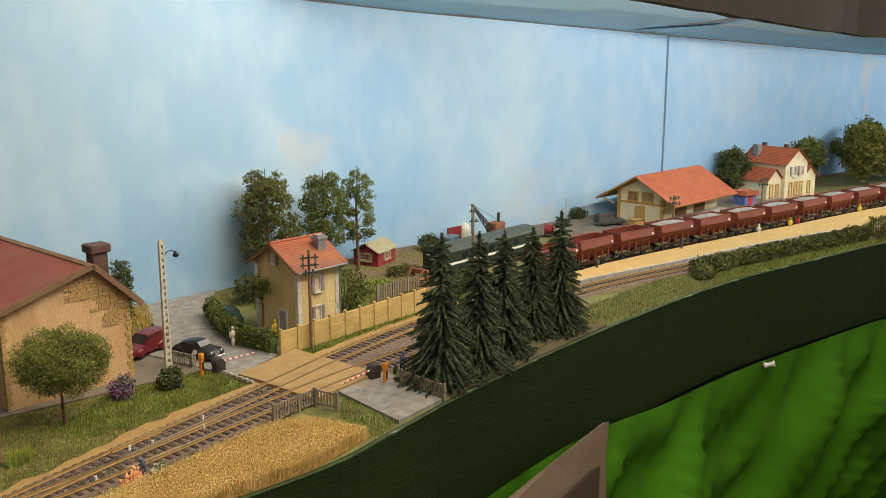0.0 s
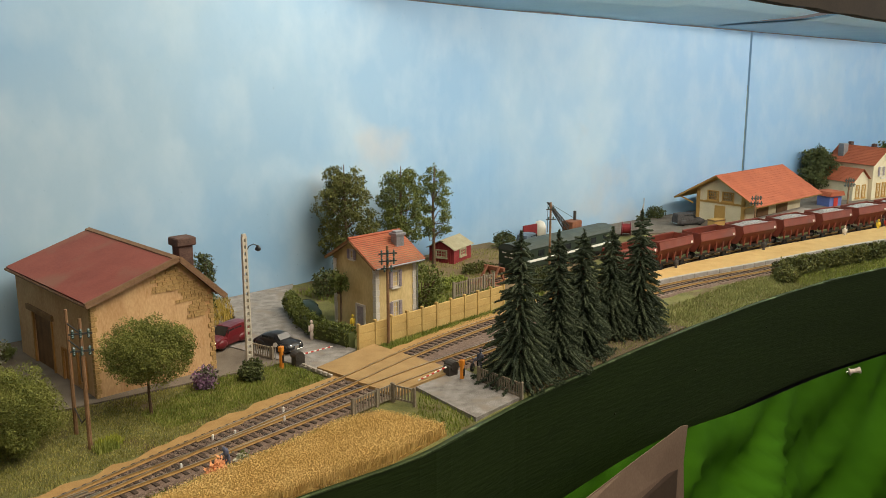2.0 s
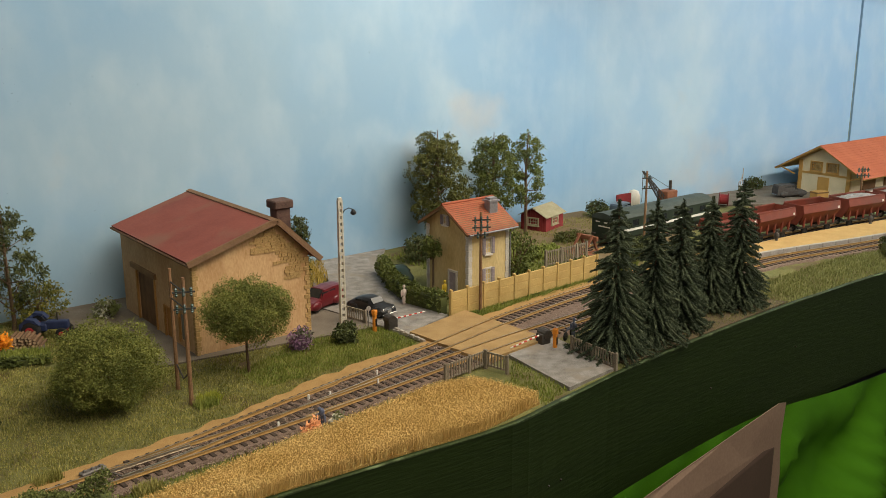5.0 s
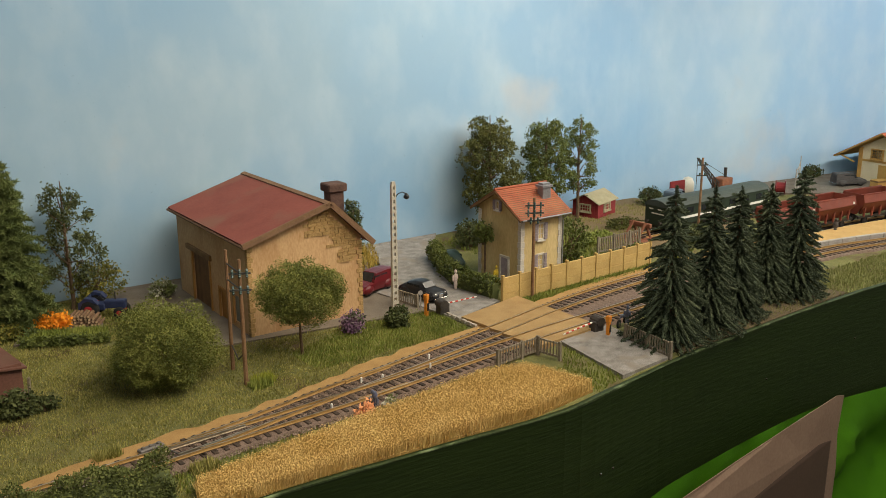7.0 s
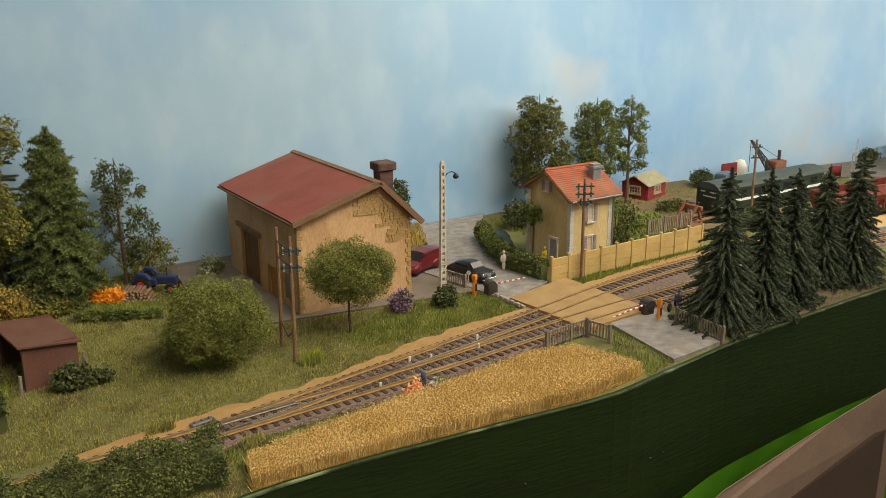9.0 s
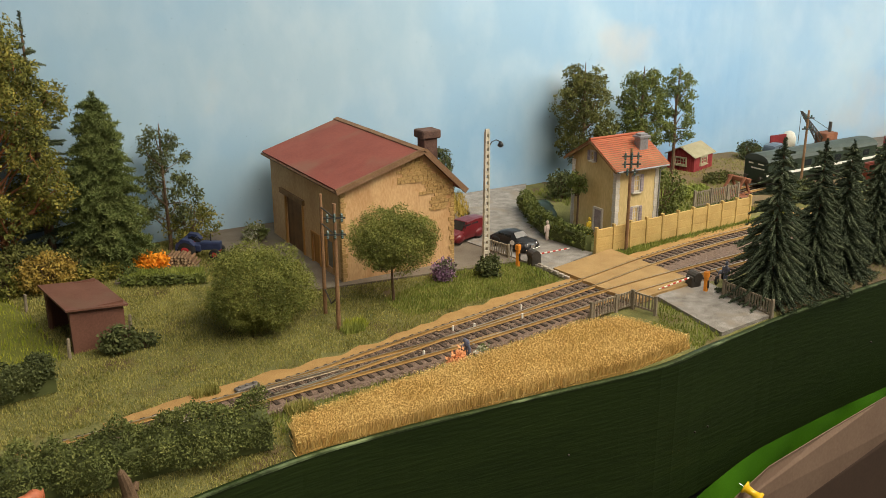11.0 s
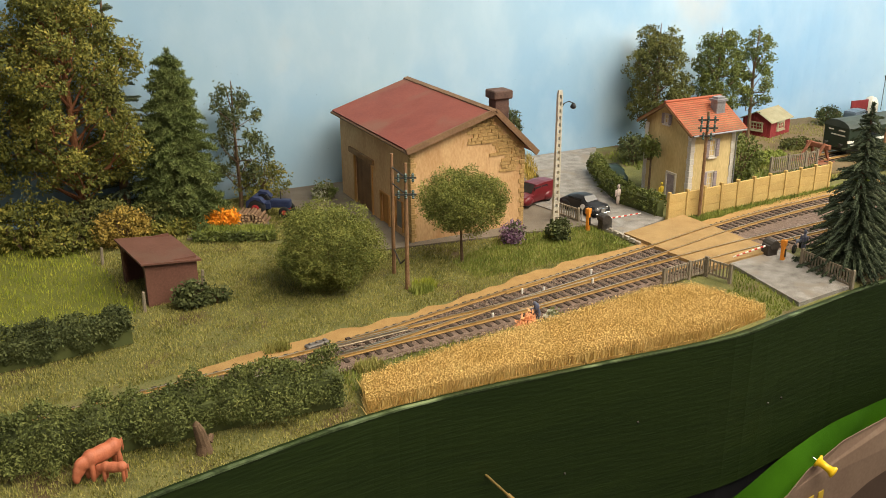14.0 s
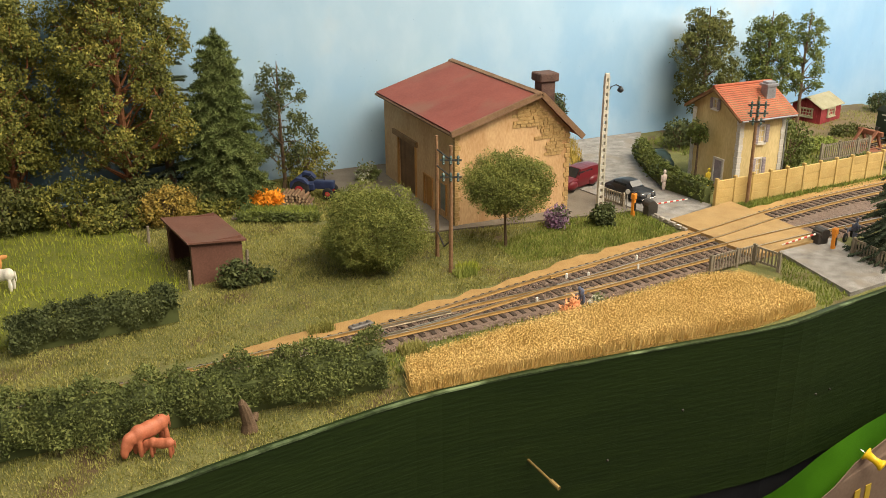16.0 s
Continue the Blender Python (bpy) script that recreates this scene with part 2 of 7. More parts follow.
wall_strip("front_board", 0.0005, -0.112, lambda s: edge(s) - 0.004, 0.004, FASCIA, "dark green painted board along the front edge of the layout", "board", rough=0.0012)
LIP = material("worn_edge_paint", (0.010, 0.018, 0.004), (0.06, 0.09, 0.03), 60, 500, 0.7, 0.5, wear=(0.20, 0.26, 0.13))
wall_strip("board_lip", 0.0009, -0.0001, lambda s: edge(s) - 0.0046 - 0.0004 * noise.noise(Vector((s * 70, 3, 1))), 0.0022, LIP, "worn pale green top edge of the painted board", "trim", steps=700, rough=0.0012)


def sky_paint(name):
    """Hand-painted sky: pale haze low down, stronger blue above, brushed white clouds."""
    m = bpy.data.materials.new(name)
    m.use_nodes = True
    n, l = m.node_tree.nodes, m.node_tree.links
    bsdf = n["Principled BSDF"]
    bsdf.inputs["Roughness"].default_value = 0.5
    place = n.new("ShaderNodeTexCoord").outputs["Object"]

    def clouds(scale, stretch, low, high, w):
        mapping, tex, span = n.new("ShaderNodeMapping"), n.new("ShaderNodeTexNoise"), n.new("ShaderNodeMapRange")
        mapping.inputs["Scale"].default_value, mapping.inputs["Location"].default_value = stretch, (w, w, w)
        tex.inputs["Scale"].default_value, tex.inputs["Detail"].default_value = scale, 5
        span.inputs["From Min"].default_value, span.inputs["From Max"].default_value = low, high
        l.new(place, mapping.inputs["Vector"])
        l.new(mapping.outputs["Vector"], tex.inputs["Vector"])
        l.new(tex.outputs["Fac"], span.inputs["Value"])
        return span.outputs["Result"], tex.outputs["Fac"]

    def blend(fac, a, b):
        mix = n.new("ShaderNodeMix")
        mix.data_type = "RGBA"
        l.new(fac, mix.inputs["Factor"])
        for key, v in (("A", a), ("B", b)):
            if isinstance(v, tuple):
                mix.inputs[key].default_value = (*v, 1)
            else:
                l.new(v, mix.inputs[key])
        return mix.outputs["Result"]

    wide, _ = clouds(3.2, (1, 1, 1.3), 0.36, 0.66, 3.0)
    colour = blend(wide, (0.225, 0.385, 0.56), (0.305, 0.445, 0.565))
    sep, rise = n.new("ShaderNodeSeparateXYZ"), n.new("ShaderNodeMapRange")
    l.new(place, sep.inputs[0])
    rise.inputs["From Min"].default_value, rise.inputs["From Max"].default_value = 0.4, 2.6
    rise.inputs["To Max"].default_value = 0.75
    l.new(sep.outputs["X"], rise.inputs["Value"])
    colour = blend(rise.outputs["Result"], colour, (0.24, 0.47, 0.80))
    puffs, _ = clouds(5.0, (1, 1, 0.8), 0.54, 0.82, 9.0)
    colour = blend(puffs, colour, (0.40, 0.53, 0.63))
    strokes, fine = clouds(26.0, (1, 1, 0.7), 0.44, 1.35, 1.0)
    colour = blend(strokes, colour, (0.49, 0.60, 0.68))
    blotch, _ = clouds(11.0, (1, 1, 0.8), 0.50, 1.25, 5.0)
    colour = blend(blotch, colour, (0.21, 0.40, 0.62))
    specks, _ = clouds(420.0, (1, 1, 1), 0.725, 0.76, 2.0)
    colour = blend(specks, colour, (0.16, 0.24, 0.33))
    warm, _ = clouds(5.0, (1, 1, 1), 0.64, 0.8, 21.0)
    colour = blend(warm, colour, (0.49, 0.48, 0.47))
    l.new(colour, bsdf.inputs["Base Color"])
    bump = n.new("ShaderNodeBump")
    bump.inputs["Strength"].default_value, bump.inputs["Distance"].default_value = 0.25, 0.002
    l.new(fine, bump.inputs["Height"])
    l.new(bump.outputs["Normal"], bsdf.inputs["Normal"])
    return m


SKY = sky_paint("painted_sky")
CANOPY = material("canopy_blue", (0.42, 0.68, 0.86), (0.52, 0.76, 0.90), 20, 300, 0.6, 0.2)
DARKBROWN = material("dark_board", (0.020, 0.014, 0.009), (0.035, 0.024, 0.015), 40, 500, 0.8, 0.3)


def top_back(s):
    return min(0.345, 0.3575 - 0.045 * s)


wall_strip("backdrop_panel", top_back, -0.02, back, 0.006, SKY, "hand-painted pale blue sky panel with brushed clouds", "backdrop", s0=-0.75, s1=JOINT - 0.003, steps=120)
wall_strip("backdrop_panel", top_back, -0.02, back, 0.006, SKY, "hand-painted blue sky panel with white brushed clouds", "backdrop", s0=JOINT + 0.003, s1=3.0, steps=60)

# ---- ground surfaces ----
DIRT = material("yard_dirt", (0.125, 0.10, 0.075), (0.21, 0.175, 0.135), 70, 1300, 0.95, 0.5)
STONES = material("ballast_stone", (0.16, 0.11, 0.082), (0.37, 0.28, 0.215), 900, 3000, 0.95, 0.3)
LIME = leafy("meadow_grass", [(0.13, 0.18, 0.010), (0.29, 0.32, 0.026), (0.44, 0.43, 0.06)])
FIBRE = leafy("grass_fibre", [(0.085, 0.088, 0.015), (0.21, 0.21, 0.038), (0.40, 0.35, 0.11), (0.25, 0.275, 0.048)])
FRESH = leafy("fresh_grass", [(0.095, 0.135, 0.016), (0.20, 0.24, 0.036), (0.33, 0.345, 0.075)])
PALEGRASS = leafy("pale_grass", [(0.13, 0.15, 0.04), (0.22, 0.23, 0.07), (0.30, 0.30, 0.11)])

LINE_A = [(-0.6, -0.022), (-0.4, -0.014), (0.0, -0.0055), (0.1, -0.004), (0.2, -0.003), (0.3, 0.003), (0.4, 0.0075), (0.5, 0.0085), (0.65, 0.008), (0.79, 0.003), (0.947, -0.036), (1.2, -0.1), (1.6, -0.24), (2.2, -0.5)]
LINE_B = [(0.06, -0.0035), (0.1, 0.0), (0.137, 0.0055), (0.2, 0.0145), (0.25, 0.0205), (0.3, 0.0275), (0.36, 0.036), (0.44, 0.049), (0.52, 0.0565), (0.6, 0.0585), (0.7, 0.06), (0.8, 0.06), (0.9, 0.053), (1.05, 0.024), (1.3, -0.035), (1.6, -0.105), (2.2, -0.3)]
LINE_C = [(0.69, 0.167), (0.8, 0.167), (0.95, 0.155), (1.15, 0.115), (1.3, 0.08)]


def ribbon(name, s0, s1, low, high, z, mat, label, category, step=0.006, ragged=0.0, kind="structure"):
    """A thin layer between two lines in plan, with ragged edges."""
    v, f = [], []
    n = max(2, int((s1 - s0) / step))
    for i in range(n + 1):
        s = s0 + (s1 - s0) * i / n
        a = low(s) + ragged * noise.noise(Vector((s * 60, 1, 0)))
        b = high(s) + ragged * noise.noise(Vector((s * 60, 7, 0)))
        for k in range(5):
            q = k / 4
            lift = z - (0.004 if k in (0, 4) else 0.0) + 0.0003 * noise.noise(Vector((s * 200, q * 9, z)))
            v.append((s, a + (b - a) * (q if k not in (1, 3) else (0.08 if k == 1 else 0.92)), lift))
    for i in range(n):
        for k in range(4):
            a = i * 5 + k
            f.append((a, a + 5, a + 6, a + 1))
    return soup(name, v, f, mat, FRAME, label, category, kind)


def patch(name, outline, z, mat, label, category, thick=0.004):
    """A flat area with a corner outline in plan."""
    bm = bmesh.new()
    prism(bm, outline, Matrix.Translation((0, 0, z - thick)), Matrix.Translation((0, 0, z)))
    return single(name, bm, mat, FRAME, label, category, kind="structure")


def lineA(s):
    return curve(LINE_A, s)


def lineB(s):
    return curve(LINE_B, s) if s > 0.06 else lineA(s)


ribbon("ballast", -0.6, 1.9, lambda s: lineA(s) - 0.0205, lambda s: max(lineA(s), lineB(s) if s < 0.62 else -9) + 0.0145, 0.0011, BALLAST, "pinkish brown track ballast", "ballast", ragged=0.004)
ribbon("ballast", 0.60, 2.1, lambda s: lineB(s) - 0.015, lambda s: lineB(s) + 0.016, 0.0004, BALLAST, "pinkish brown track ballast", "ballast", ragged=0.003)
ribbon("sand_path", -0.032, 0.36, lambda s: max(lineA(s), lineB(s)) + 0.012, lambda s: max(lineA(s), lineB(s)) + 0.027 + 0.004 * math.sin(s * 31), 0.0009, SAND, "ochre sand path beside the track", "path", ragged=0.006)
ribbon("sand_path", 0.42, 0.70, lambda s: lineB(s) + 0.0125, lambda s: min(0.0865, lineB(s) + 0.026), 0.0009, SAND, "ochre sand path between track and fence", "path", ragged=0.004)
patch("road", [(0.3647, -0.0915), (0.4245, -0.0885), (0.4375, -0.011), (0.380, -0.011)], 0.0018, ROAD, "light grey worn road ending at the board's edge", "road")
patch("road", [(0.350, 0.0785), (0.411, 0.095), (0.404, 0.150), (0.447, 0.2485), (0.52, 0.329), (0.42, 0.333), (0.395, 0.262), (0.335, 0.20), (0.345, 0.128)], 0.0017, ROAD, "grey road leading from the crossing to the backdrop", "road")
patch("yard", [(0.160, 0.150), (0.345, 0.115), (0.350, 0.215), (0.405, 0.30), (0.37, 0.335), (0.13, 0.352), (0.15, 0.25)], 0.0008, DIRT, "grey brown dirt yard round the shed", "yard")
patch("yard", [(1.0, 0.235), (1.19, 0.10), (1.3, 0.07), (1.6, -0.02), (1.66, 0.172), (1.4, 0.216), (1.2, 0.252), (1.02, 0.282)], 0.0012, DIRT, "grey goods yard", "yard")
patch("garden_soil", [(0.62, 0.12), (0.83, 0.13), (0.86, 0.34), (0.66, 0.34)], 0.0010, material("garden_soil", (0.12, 0.085, 0.04), (0.22, 0.155, 0.08), 60, 1200, 0.95, 0.6), "brown earth of the back garden", "soil")


def inside(poly, x, y):
    hit = np.zeros(len(x), bool)
    for k in range(len(poly)):
        (x0, y0), (x1, y1) = poly[k - 1], poly[k]
        cross = ((y0 > y) != (y1 > y)) & (x < (x1 - x0) * (y - y0) / (y1 - y0 + 1e-12) + x0)
        hit ^= cross
    return hit


def blades(name, poly, count, height, width, mat, label, lean=0.5, keep=None, seed=1, z=0.0, thing_kind="stuff"):
    """Fibres strewn over an area: one slim triangle each."""
    rng = np.random.default_rng(seed)
    xs, ys = [p[0] for p in poly], [p[1] for p in poly]
    x, y = rng.uniform(min(xs), max(xs), count * 2), rng.uniform(min(ys), max(ys), count * 2)
    ok = inside(poly, x, y)
    if keep:
        ok &= keep(x, y)
    x, y = x[ok][:count], y[ok][:count]
    n = len(x)
    turn, h = rng.uniform(0, 2 * np.pi, n), height * rng.uniform(0.55, 1.15, n)
    tilt, way = rng.normal(0, lean, n), rng.uniform(0, 2 * np.pi, n)
    w = 1.9 * width * rng.uniform(0.6, 1.3, n)
    low = np.full(n, z - 0.001)
    a = np.stack([x - w * np.cos(turn), y - w * np.sin(turn), low], 1)
    b = np.stack([x + w * np.cos(turn), y + w * np.sin(turn), low], 1)
    c = np.stack([x + h * np.sin(tilt) * np.cos(way), y + h * np.sin(tilt) * np.sin(way), z + h * np.abs(np.cos(tilt))], 1)
    verts = np.stack([a, b, c], 1).reshape(-1, 3)
    return soup(name, verts.tolist(), np.arange(3 * n).reshape(-1, 3).tolist(), mat, FRAME, label, "grass", thing_kind)


EDGES = np.array([[s, edge(s)] for s in np.arange(-0.75, 3.0, 0.01)])
TOPS = np.array([[s, max(lineA(s), lineB(s) if s < 0.62 else -9) + 0.026] for s in np.arange(-0.6, 1.5, 0.01)])
LOWS = np.array([[s, lineA(s) - 0.0195] for s in np.arange(-0.6, 1.5, 0.01)])


def off_track(x, y):
    return (y > np.interp(x, TOPS[:, 0], TOPS[:, 1])) | (y < np.interp(x, LOWS[:, 0], LOWS[:, 1]))


def on_board(x, y):
    return (y > np.interp(x, EDGES[:, 0], EDGES[:, 1]) + 0.001) & off_track(x, y)


MEADOW = [(-0.5, 0.345), (-0.5, 0.08), (-0.15, 0.085), (-0.06, 0.094), (-0.03, 0.125), (-0.033, 0.20), (-0.05, 0.30), (-0.07, 0.345)]


def lawn(x, y):
    patchy = np.array([noise.noise(Vector((a * 45, b * 45, 2))) for a, b in zip(x, y)])
    return on_board(x, y) & ~inside(MEADOW, x, y) & (patchy > -0.62)


blades("lawn", [(-0.5, -0.12), (0.04, -0.085), (0.06, -0.02), (0.34, -0.02), (0.335, 0.11), (0.20, 0.155), (0.16, 0.16), (0.15, 0.25), (0.13, 0.345), (-0.5, 0.345)], 210000, 0.0014, 0.00018, FIBRE, "short olive and straw static grass", 1.25, lawn, 3)
blades("meadow", MEADOW, 26000, 0.0048, 0.00026, LIME, "bright yellow-green meadow grass", 0.55, on_board, 4)
blades("verge", [(0.20, 0.06), (0.345, 0.055), (0.349, 0.115), (0.33, 0.128), (0.27, 0.125), (0.20, 0.10)], 9000, 0.0024, 0.00024, FRESH, "fresh green verge grass beside the crossing", 0.6, on_board, 5)
blades("verge", [(0.05, -0.052), (0.30, -0.040), (0.345, -0.05), (0.385, -0.012), (0.365, -0.09), (0.332, -0.098), (0.325, -0.04), (0.30, -0.010), (0.05, -0.020)], 8000, 0.0026, 0.00022, FRESH, "green verge between wheat and track", 0.6, on_board, 6)
blades("verge", [(0.43, 0.0765), (0.66, 0.0775), (0.70, 0.10), (0.62, 0.0905), (0.415, 0.0905), (0.415, 0.080)], 4500, 0.0030, 0.00024, FRESH, "green grass along the foot of the fence", 0.6, None, 7)
blades("verge", [(0.43, -0.09), (0.50, -0.03), (0.92, -0.04), (1.1, -0.12), (0.92, -0.11), (0.65, -0.09)], 15000, 0.0034, 0.00028, PALEGRASS, "pale green grass bank along the front edge", 0.7, on_board, 8)
blades("verge", [(0.92, -0.105), (0.93, -0.075), (1.05, -0.10), (1.32, -0.18), (1.31, -0.197), (1.2, -0.168)], 7000, 0.005, 0.0003, FRESH, "bright green grass strip before the hedge", 0.5, None, 9)
blades("garden_grass", [(0.60, 0.11), (0.80, 0.12), (0.85, 0.25), (0.84, 0.34), (0.62, 0.34)], 9000, 0.0042, 0.0003, FIBRE, "rough grass round the hut", 0.8, lambda x, y: (np.sin(x * 90) + np.sin(y * 70 + 1) > -0.3) & ~((y > 0.15) & (y < 0.185) & (x > 0.66)), 14)
blades("garden_grass", [(0.505, 0.11), (0.65, 0.11), (0.70, 0.2), (0.66, 0.34), (0.5, 0.30)], 7000, 0.0045, 0.0003, FRESH, "green grass of the fenced garden", 0.7, None, 10)
blades("verge", [(0.345, 0.24), (0.40, 0.27), (0.44, 0.346), (0.36, 0.346)], 2500, 0.008, 0.0003, leafy("dry_grass", [(0.30, 0.20, 0.03), (0.42, 0.30, 0.06), (0.22, 0.20, 0.04)]), "yellow dry grass at the foot of the backdrop", 0.4, None, 12)
for seed, (s, d, tone) in enumerate([(0.153, 0.060, FRESH), (0.158, 0.066, LIME), (0.03, 0.02, FIBRE), (0.07, -0.03, FIBRE)]):
    blades("grass_tuft", [(s - 0.008, d - 0.005), (s + 0.008, d - 0.005), (s + 0.008, d + 0.005), (s - 0.008, d + 0.005)], 500, 0.006, 0.0003, tone, "small tuft of green grass", 0.5, None, 40 + seed)

WHEATFIELD = [(0.046, -0.078), (0.056, -0.050), (0.10, -0.045), (0.17, -0.040), (0.24, -0.036), (0.285, -0.032), (0.316, -0.042), (0.330, -0.094), (0.27, -0.0995), (0.16, -0.086), (0.09, -0.080)]
patch("field_soil", WHEATFIELD, 0.0012, material("straw_soil", (0.30, 0.18, 0.05), (0.42, 0.27, 0.08), 90, 1200, 0.95, 0.4), "straw-coloured soil under the wheat", "soil")
blades("wheat_field", WHEATFIELD, 60000, 0.0098, 0.00022, WHEAT, "dense golden wheat field", 0.30, None, 11)


def ears(name, poly, count, z, size, mat, label, seed):
    """Grain heads lying about one height."""
    rng = np.random.default_rng(seed)
    xs, ys = [p[0] for p in poly], [p[1] for p in poly]
    x, y = rng.uniform(min(xs), max(xs), count * 2), rng.uniform(min(ys), max(ys), count * 2)
    ok = inside(poly, x, y)
    x, y = x[ok][:count], y[ok][:count]
    n = len(x)
    p = np.stack([x, y, z + rng.normal(0, 0.0012, n)], 1)
    a = rng.normal(0, 1, (n, 3)) * (1, 1, 0.7)
    a *= size / np.linalg.norm(a, axis=1)[:, None]
    b = np.cross(a, rng.normal(0, 1, (n, 3)))
    b *= 0.45 * size / np.linalg.norm(b, axis=1)[:, None]
    verts = np.stack([p - a, p + b, p + a, p - b], 1).reshape(-1, 3)
    return soup(name, verts.tolist(), np.arange(4 * n).reshape(-1, 4).tolist(), mat, FRAME, label, "wheat", "stuff")


ears("wheat_ears", WHEATFIELD, 42000, 0.0084, 0.00062, WHEAT, "pale golden ears of the wheat field", 13)
ears("wheat_ears", WHEATFIELD, 26000, 0.0062, 0.00060, WHEAT, "lower golden ears of the wheat field", 15)
patch("meadow_soil", [(-0.5, 0.345), (-0.5, 0.08), (-0.15, 0.087), (-0.065, 0.096), (-0.035, 0.127), (-0.037, 0.20), (-0.053, 0.30), (-0.072, 0.345)], 0.0006, material("meadow_green", (0.10, 0.115, 0.016), (0.165, 0.17, 0.03), 70, 900, 0.95, 0.6), "yellow-green meadow ground", "ground")


def rubble(name, count, line, low, high, s0, s1, size, seed, label, z=0.0004):
    """Loose stones: small uneven tetrahedra."""
    rng = np.random.default_rng(seed)
    v, f = [], []
    for k in range(count):
        s = rng.uniform(s0, s1)
        p = np.array([s, line(s) + rng.uniform(low, high), z])
        q = rng.normal(0, size, (4, 3)) * (1, 1, 0.6)
        b = len(v)
        v += (p + q - [0, 0, q[:, 2].min() * 0.4]).tolist()
        f += [(b, b + 1, b + 2), (b, b + 3, b + 1), (b + 1, b + 3, b + 2), (b, b + 2, b + 3)]
    return soup(name, v, f, STONES, FRAME, label, "ballast", "stuff")


rubble("ballast_stones", 15000, lineA, -0.0215, 0.0115, -0.1, 0.365, 0.00075, 1, "loose pinkish ballast stones")
rubble("ballast_stones", 3500, lambda s: (lineA(s) + lineB(s)) / 2, -0.012, 0.012, 0.42, 0.62, 0.00075, 2, "loose pinkish ballast stones between the tracks")
rubble("ballast_stones", 6000, lineB, -0.012, 0.013, 0.10, 0.62, 0.0007, 3, "loose pinkish ballast stones")
rubble("ballast_stones", 2600, lineA, -0.0075, 0.0075, -0.1, 0.352, 0.0006, 5, "loose stones lying on the sleepers", 0.0016)
rubble("ballast_stones", 2200, lineB, -0.0075, 0.0075, 0.10, 0.352, 0.0006, 6, "loose stones lying on the sleepers", 0.0016)
rubble("ballast_stones", 2600, lineB, -0.0140, 0.0140, 0.43, 0.75, 0.0006, 7, "loose stones lying on the sleepers", 0.0012)
rubble("ballast_stones", 3000, lineA, -0.016, 0.012, 0.62, 1.1, 0.0008, 4, "loose pinkish ballast stones")

# ---- tracks ----


def rail_mesh(points, off, profile, z):
    bm = bmesh.new()
    rings = []
    for k, (s, d) in enumerate(points):
        a, b = points[max(0, k - 1)], points[min(len(points) - 1, k + 1)]
        t = Vector((b[0] - a[0], b[1] - a[1])).normalized()
        n = Vector((-t.y, t.x))
        rings.append([bm.verts.new((s + n.x * (off + x), d + n.y * (off + x), z + y)) for x, y in profile])
    for p, q in zip(rings, rings[1:]):
        for j in range(len(profile)):
            i = (j + 1) % len(profile)
            bm.faces.new((p[j], p[i], q[i], q[j]))
    bm.faces.new(rings[0][::-1])
    bm.faces.new(rings[-1])
    return bm


RAIL_BODY = [(-0.0008, 0), (0.0008, 0), (0.0008, 0.0004), (0.00035, 0.0006), (0.00035, 0.0014), (0.0005, 0.0016), (0.0005, 0.0021), (-0.0005, 0.0021), (-0.0005, 0.0016), (-0.00035, 0.0014), (-0.00035, 0.0006), (-0.0008, 0.0004)]
RAIL_HEAD = [(-0.00042, 0), (0.00042, 0), (0.00036, 0.00018), (-0.00036, 0.00018)]
sleeper_bm = bmesh.new()
box(sleeper_bm, -0.0015, 0.0015, -0.0145, 0.0145, -0.0008, 0.0019)
bevel(sleeper_bm, 0.0003)
SLEEPER_MESH = bpy.data.meshes.new("sleeper")
sleeper_bm.to_mesh(SLEEPER_MESH)
sleeper_bm.free()


def railway(name, pts, s0, s1, near0, near1, label, skip=()):
    """Rails, sleepers as pieces along the near stretch, and the rest of the sleepers as one."""
    track = thing(name, FRAME, label, "railway track", "tracks of the layout")
    line = [(s, curve(pts, s)) for s in np.arange(s0, s1, 0.012)]
    for off in (-0.0083, 0.0083):
        rail = part("rail", rail_mesh(line, off, RAIL_BODY, 0.0019), RAIL, track)
        part("rail_head", rail_mesh(line, off, RAIL_HEAD, 0.0040), RAILTOP, rail, "worn bright top of the rail")
    far = bmesh.new()
    s = s0
    while s < s1:
        d0, d1 = curve(pts, s - 0.003), curve(pts, s + 0.003)
        m = pose(s, curve(pts, s), 0, 0, 0, math.degrees(math.atan2(d1 - d0, 0.006)) + random.uniform(-1, 1))
        if not any(a < s < b for a, b in skip):
            if near0 < s < near1:
                piece = part_of("sleeper", SLEEPER_MESH, SLEEPER, track)
                piece.matrix_basis = m
            else:
                box(far, -0.0015, 0.0015, -0.0145, 0.0145, -0.0008, 0.0019, m)
        s += 0.0072
    part("sleepers", far, SLEEPER, track, kind="stuff")
    return track


railway("railway_track", LINE_A, -0.58, 1.8, -0.12, 0.95, "rusty main line with dark wooden sleepers in ballast", skip=[(0.352, 0.436)])
railway("railway_track", LINE_B, 0.075, 2.1, 0.075, 0.64, "rusty loop line branching off at the turnout", skip=[(0.352, 0.432)])
railway("railway_track", LINE_C, 0.69, 1.25, 9, 9, "rusty siding behind the garden, ending at a buffer stop")
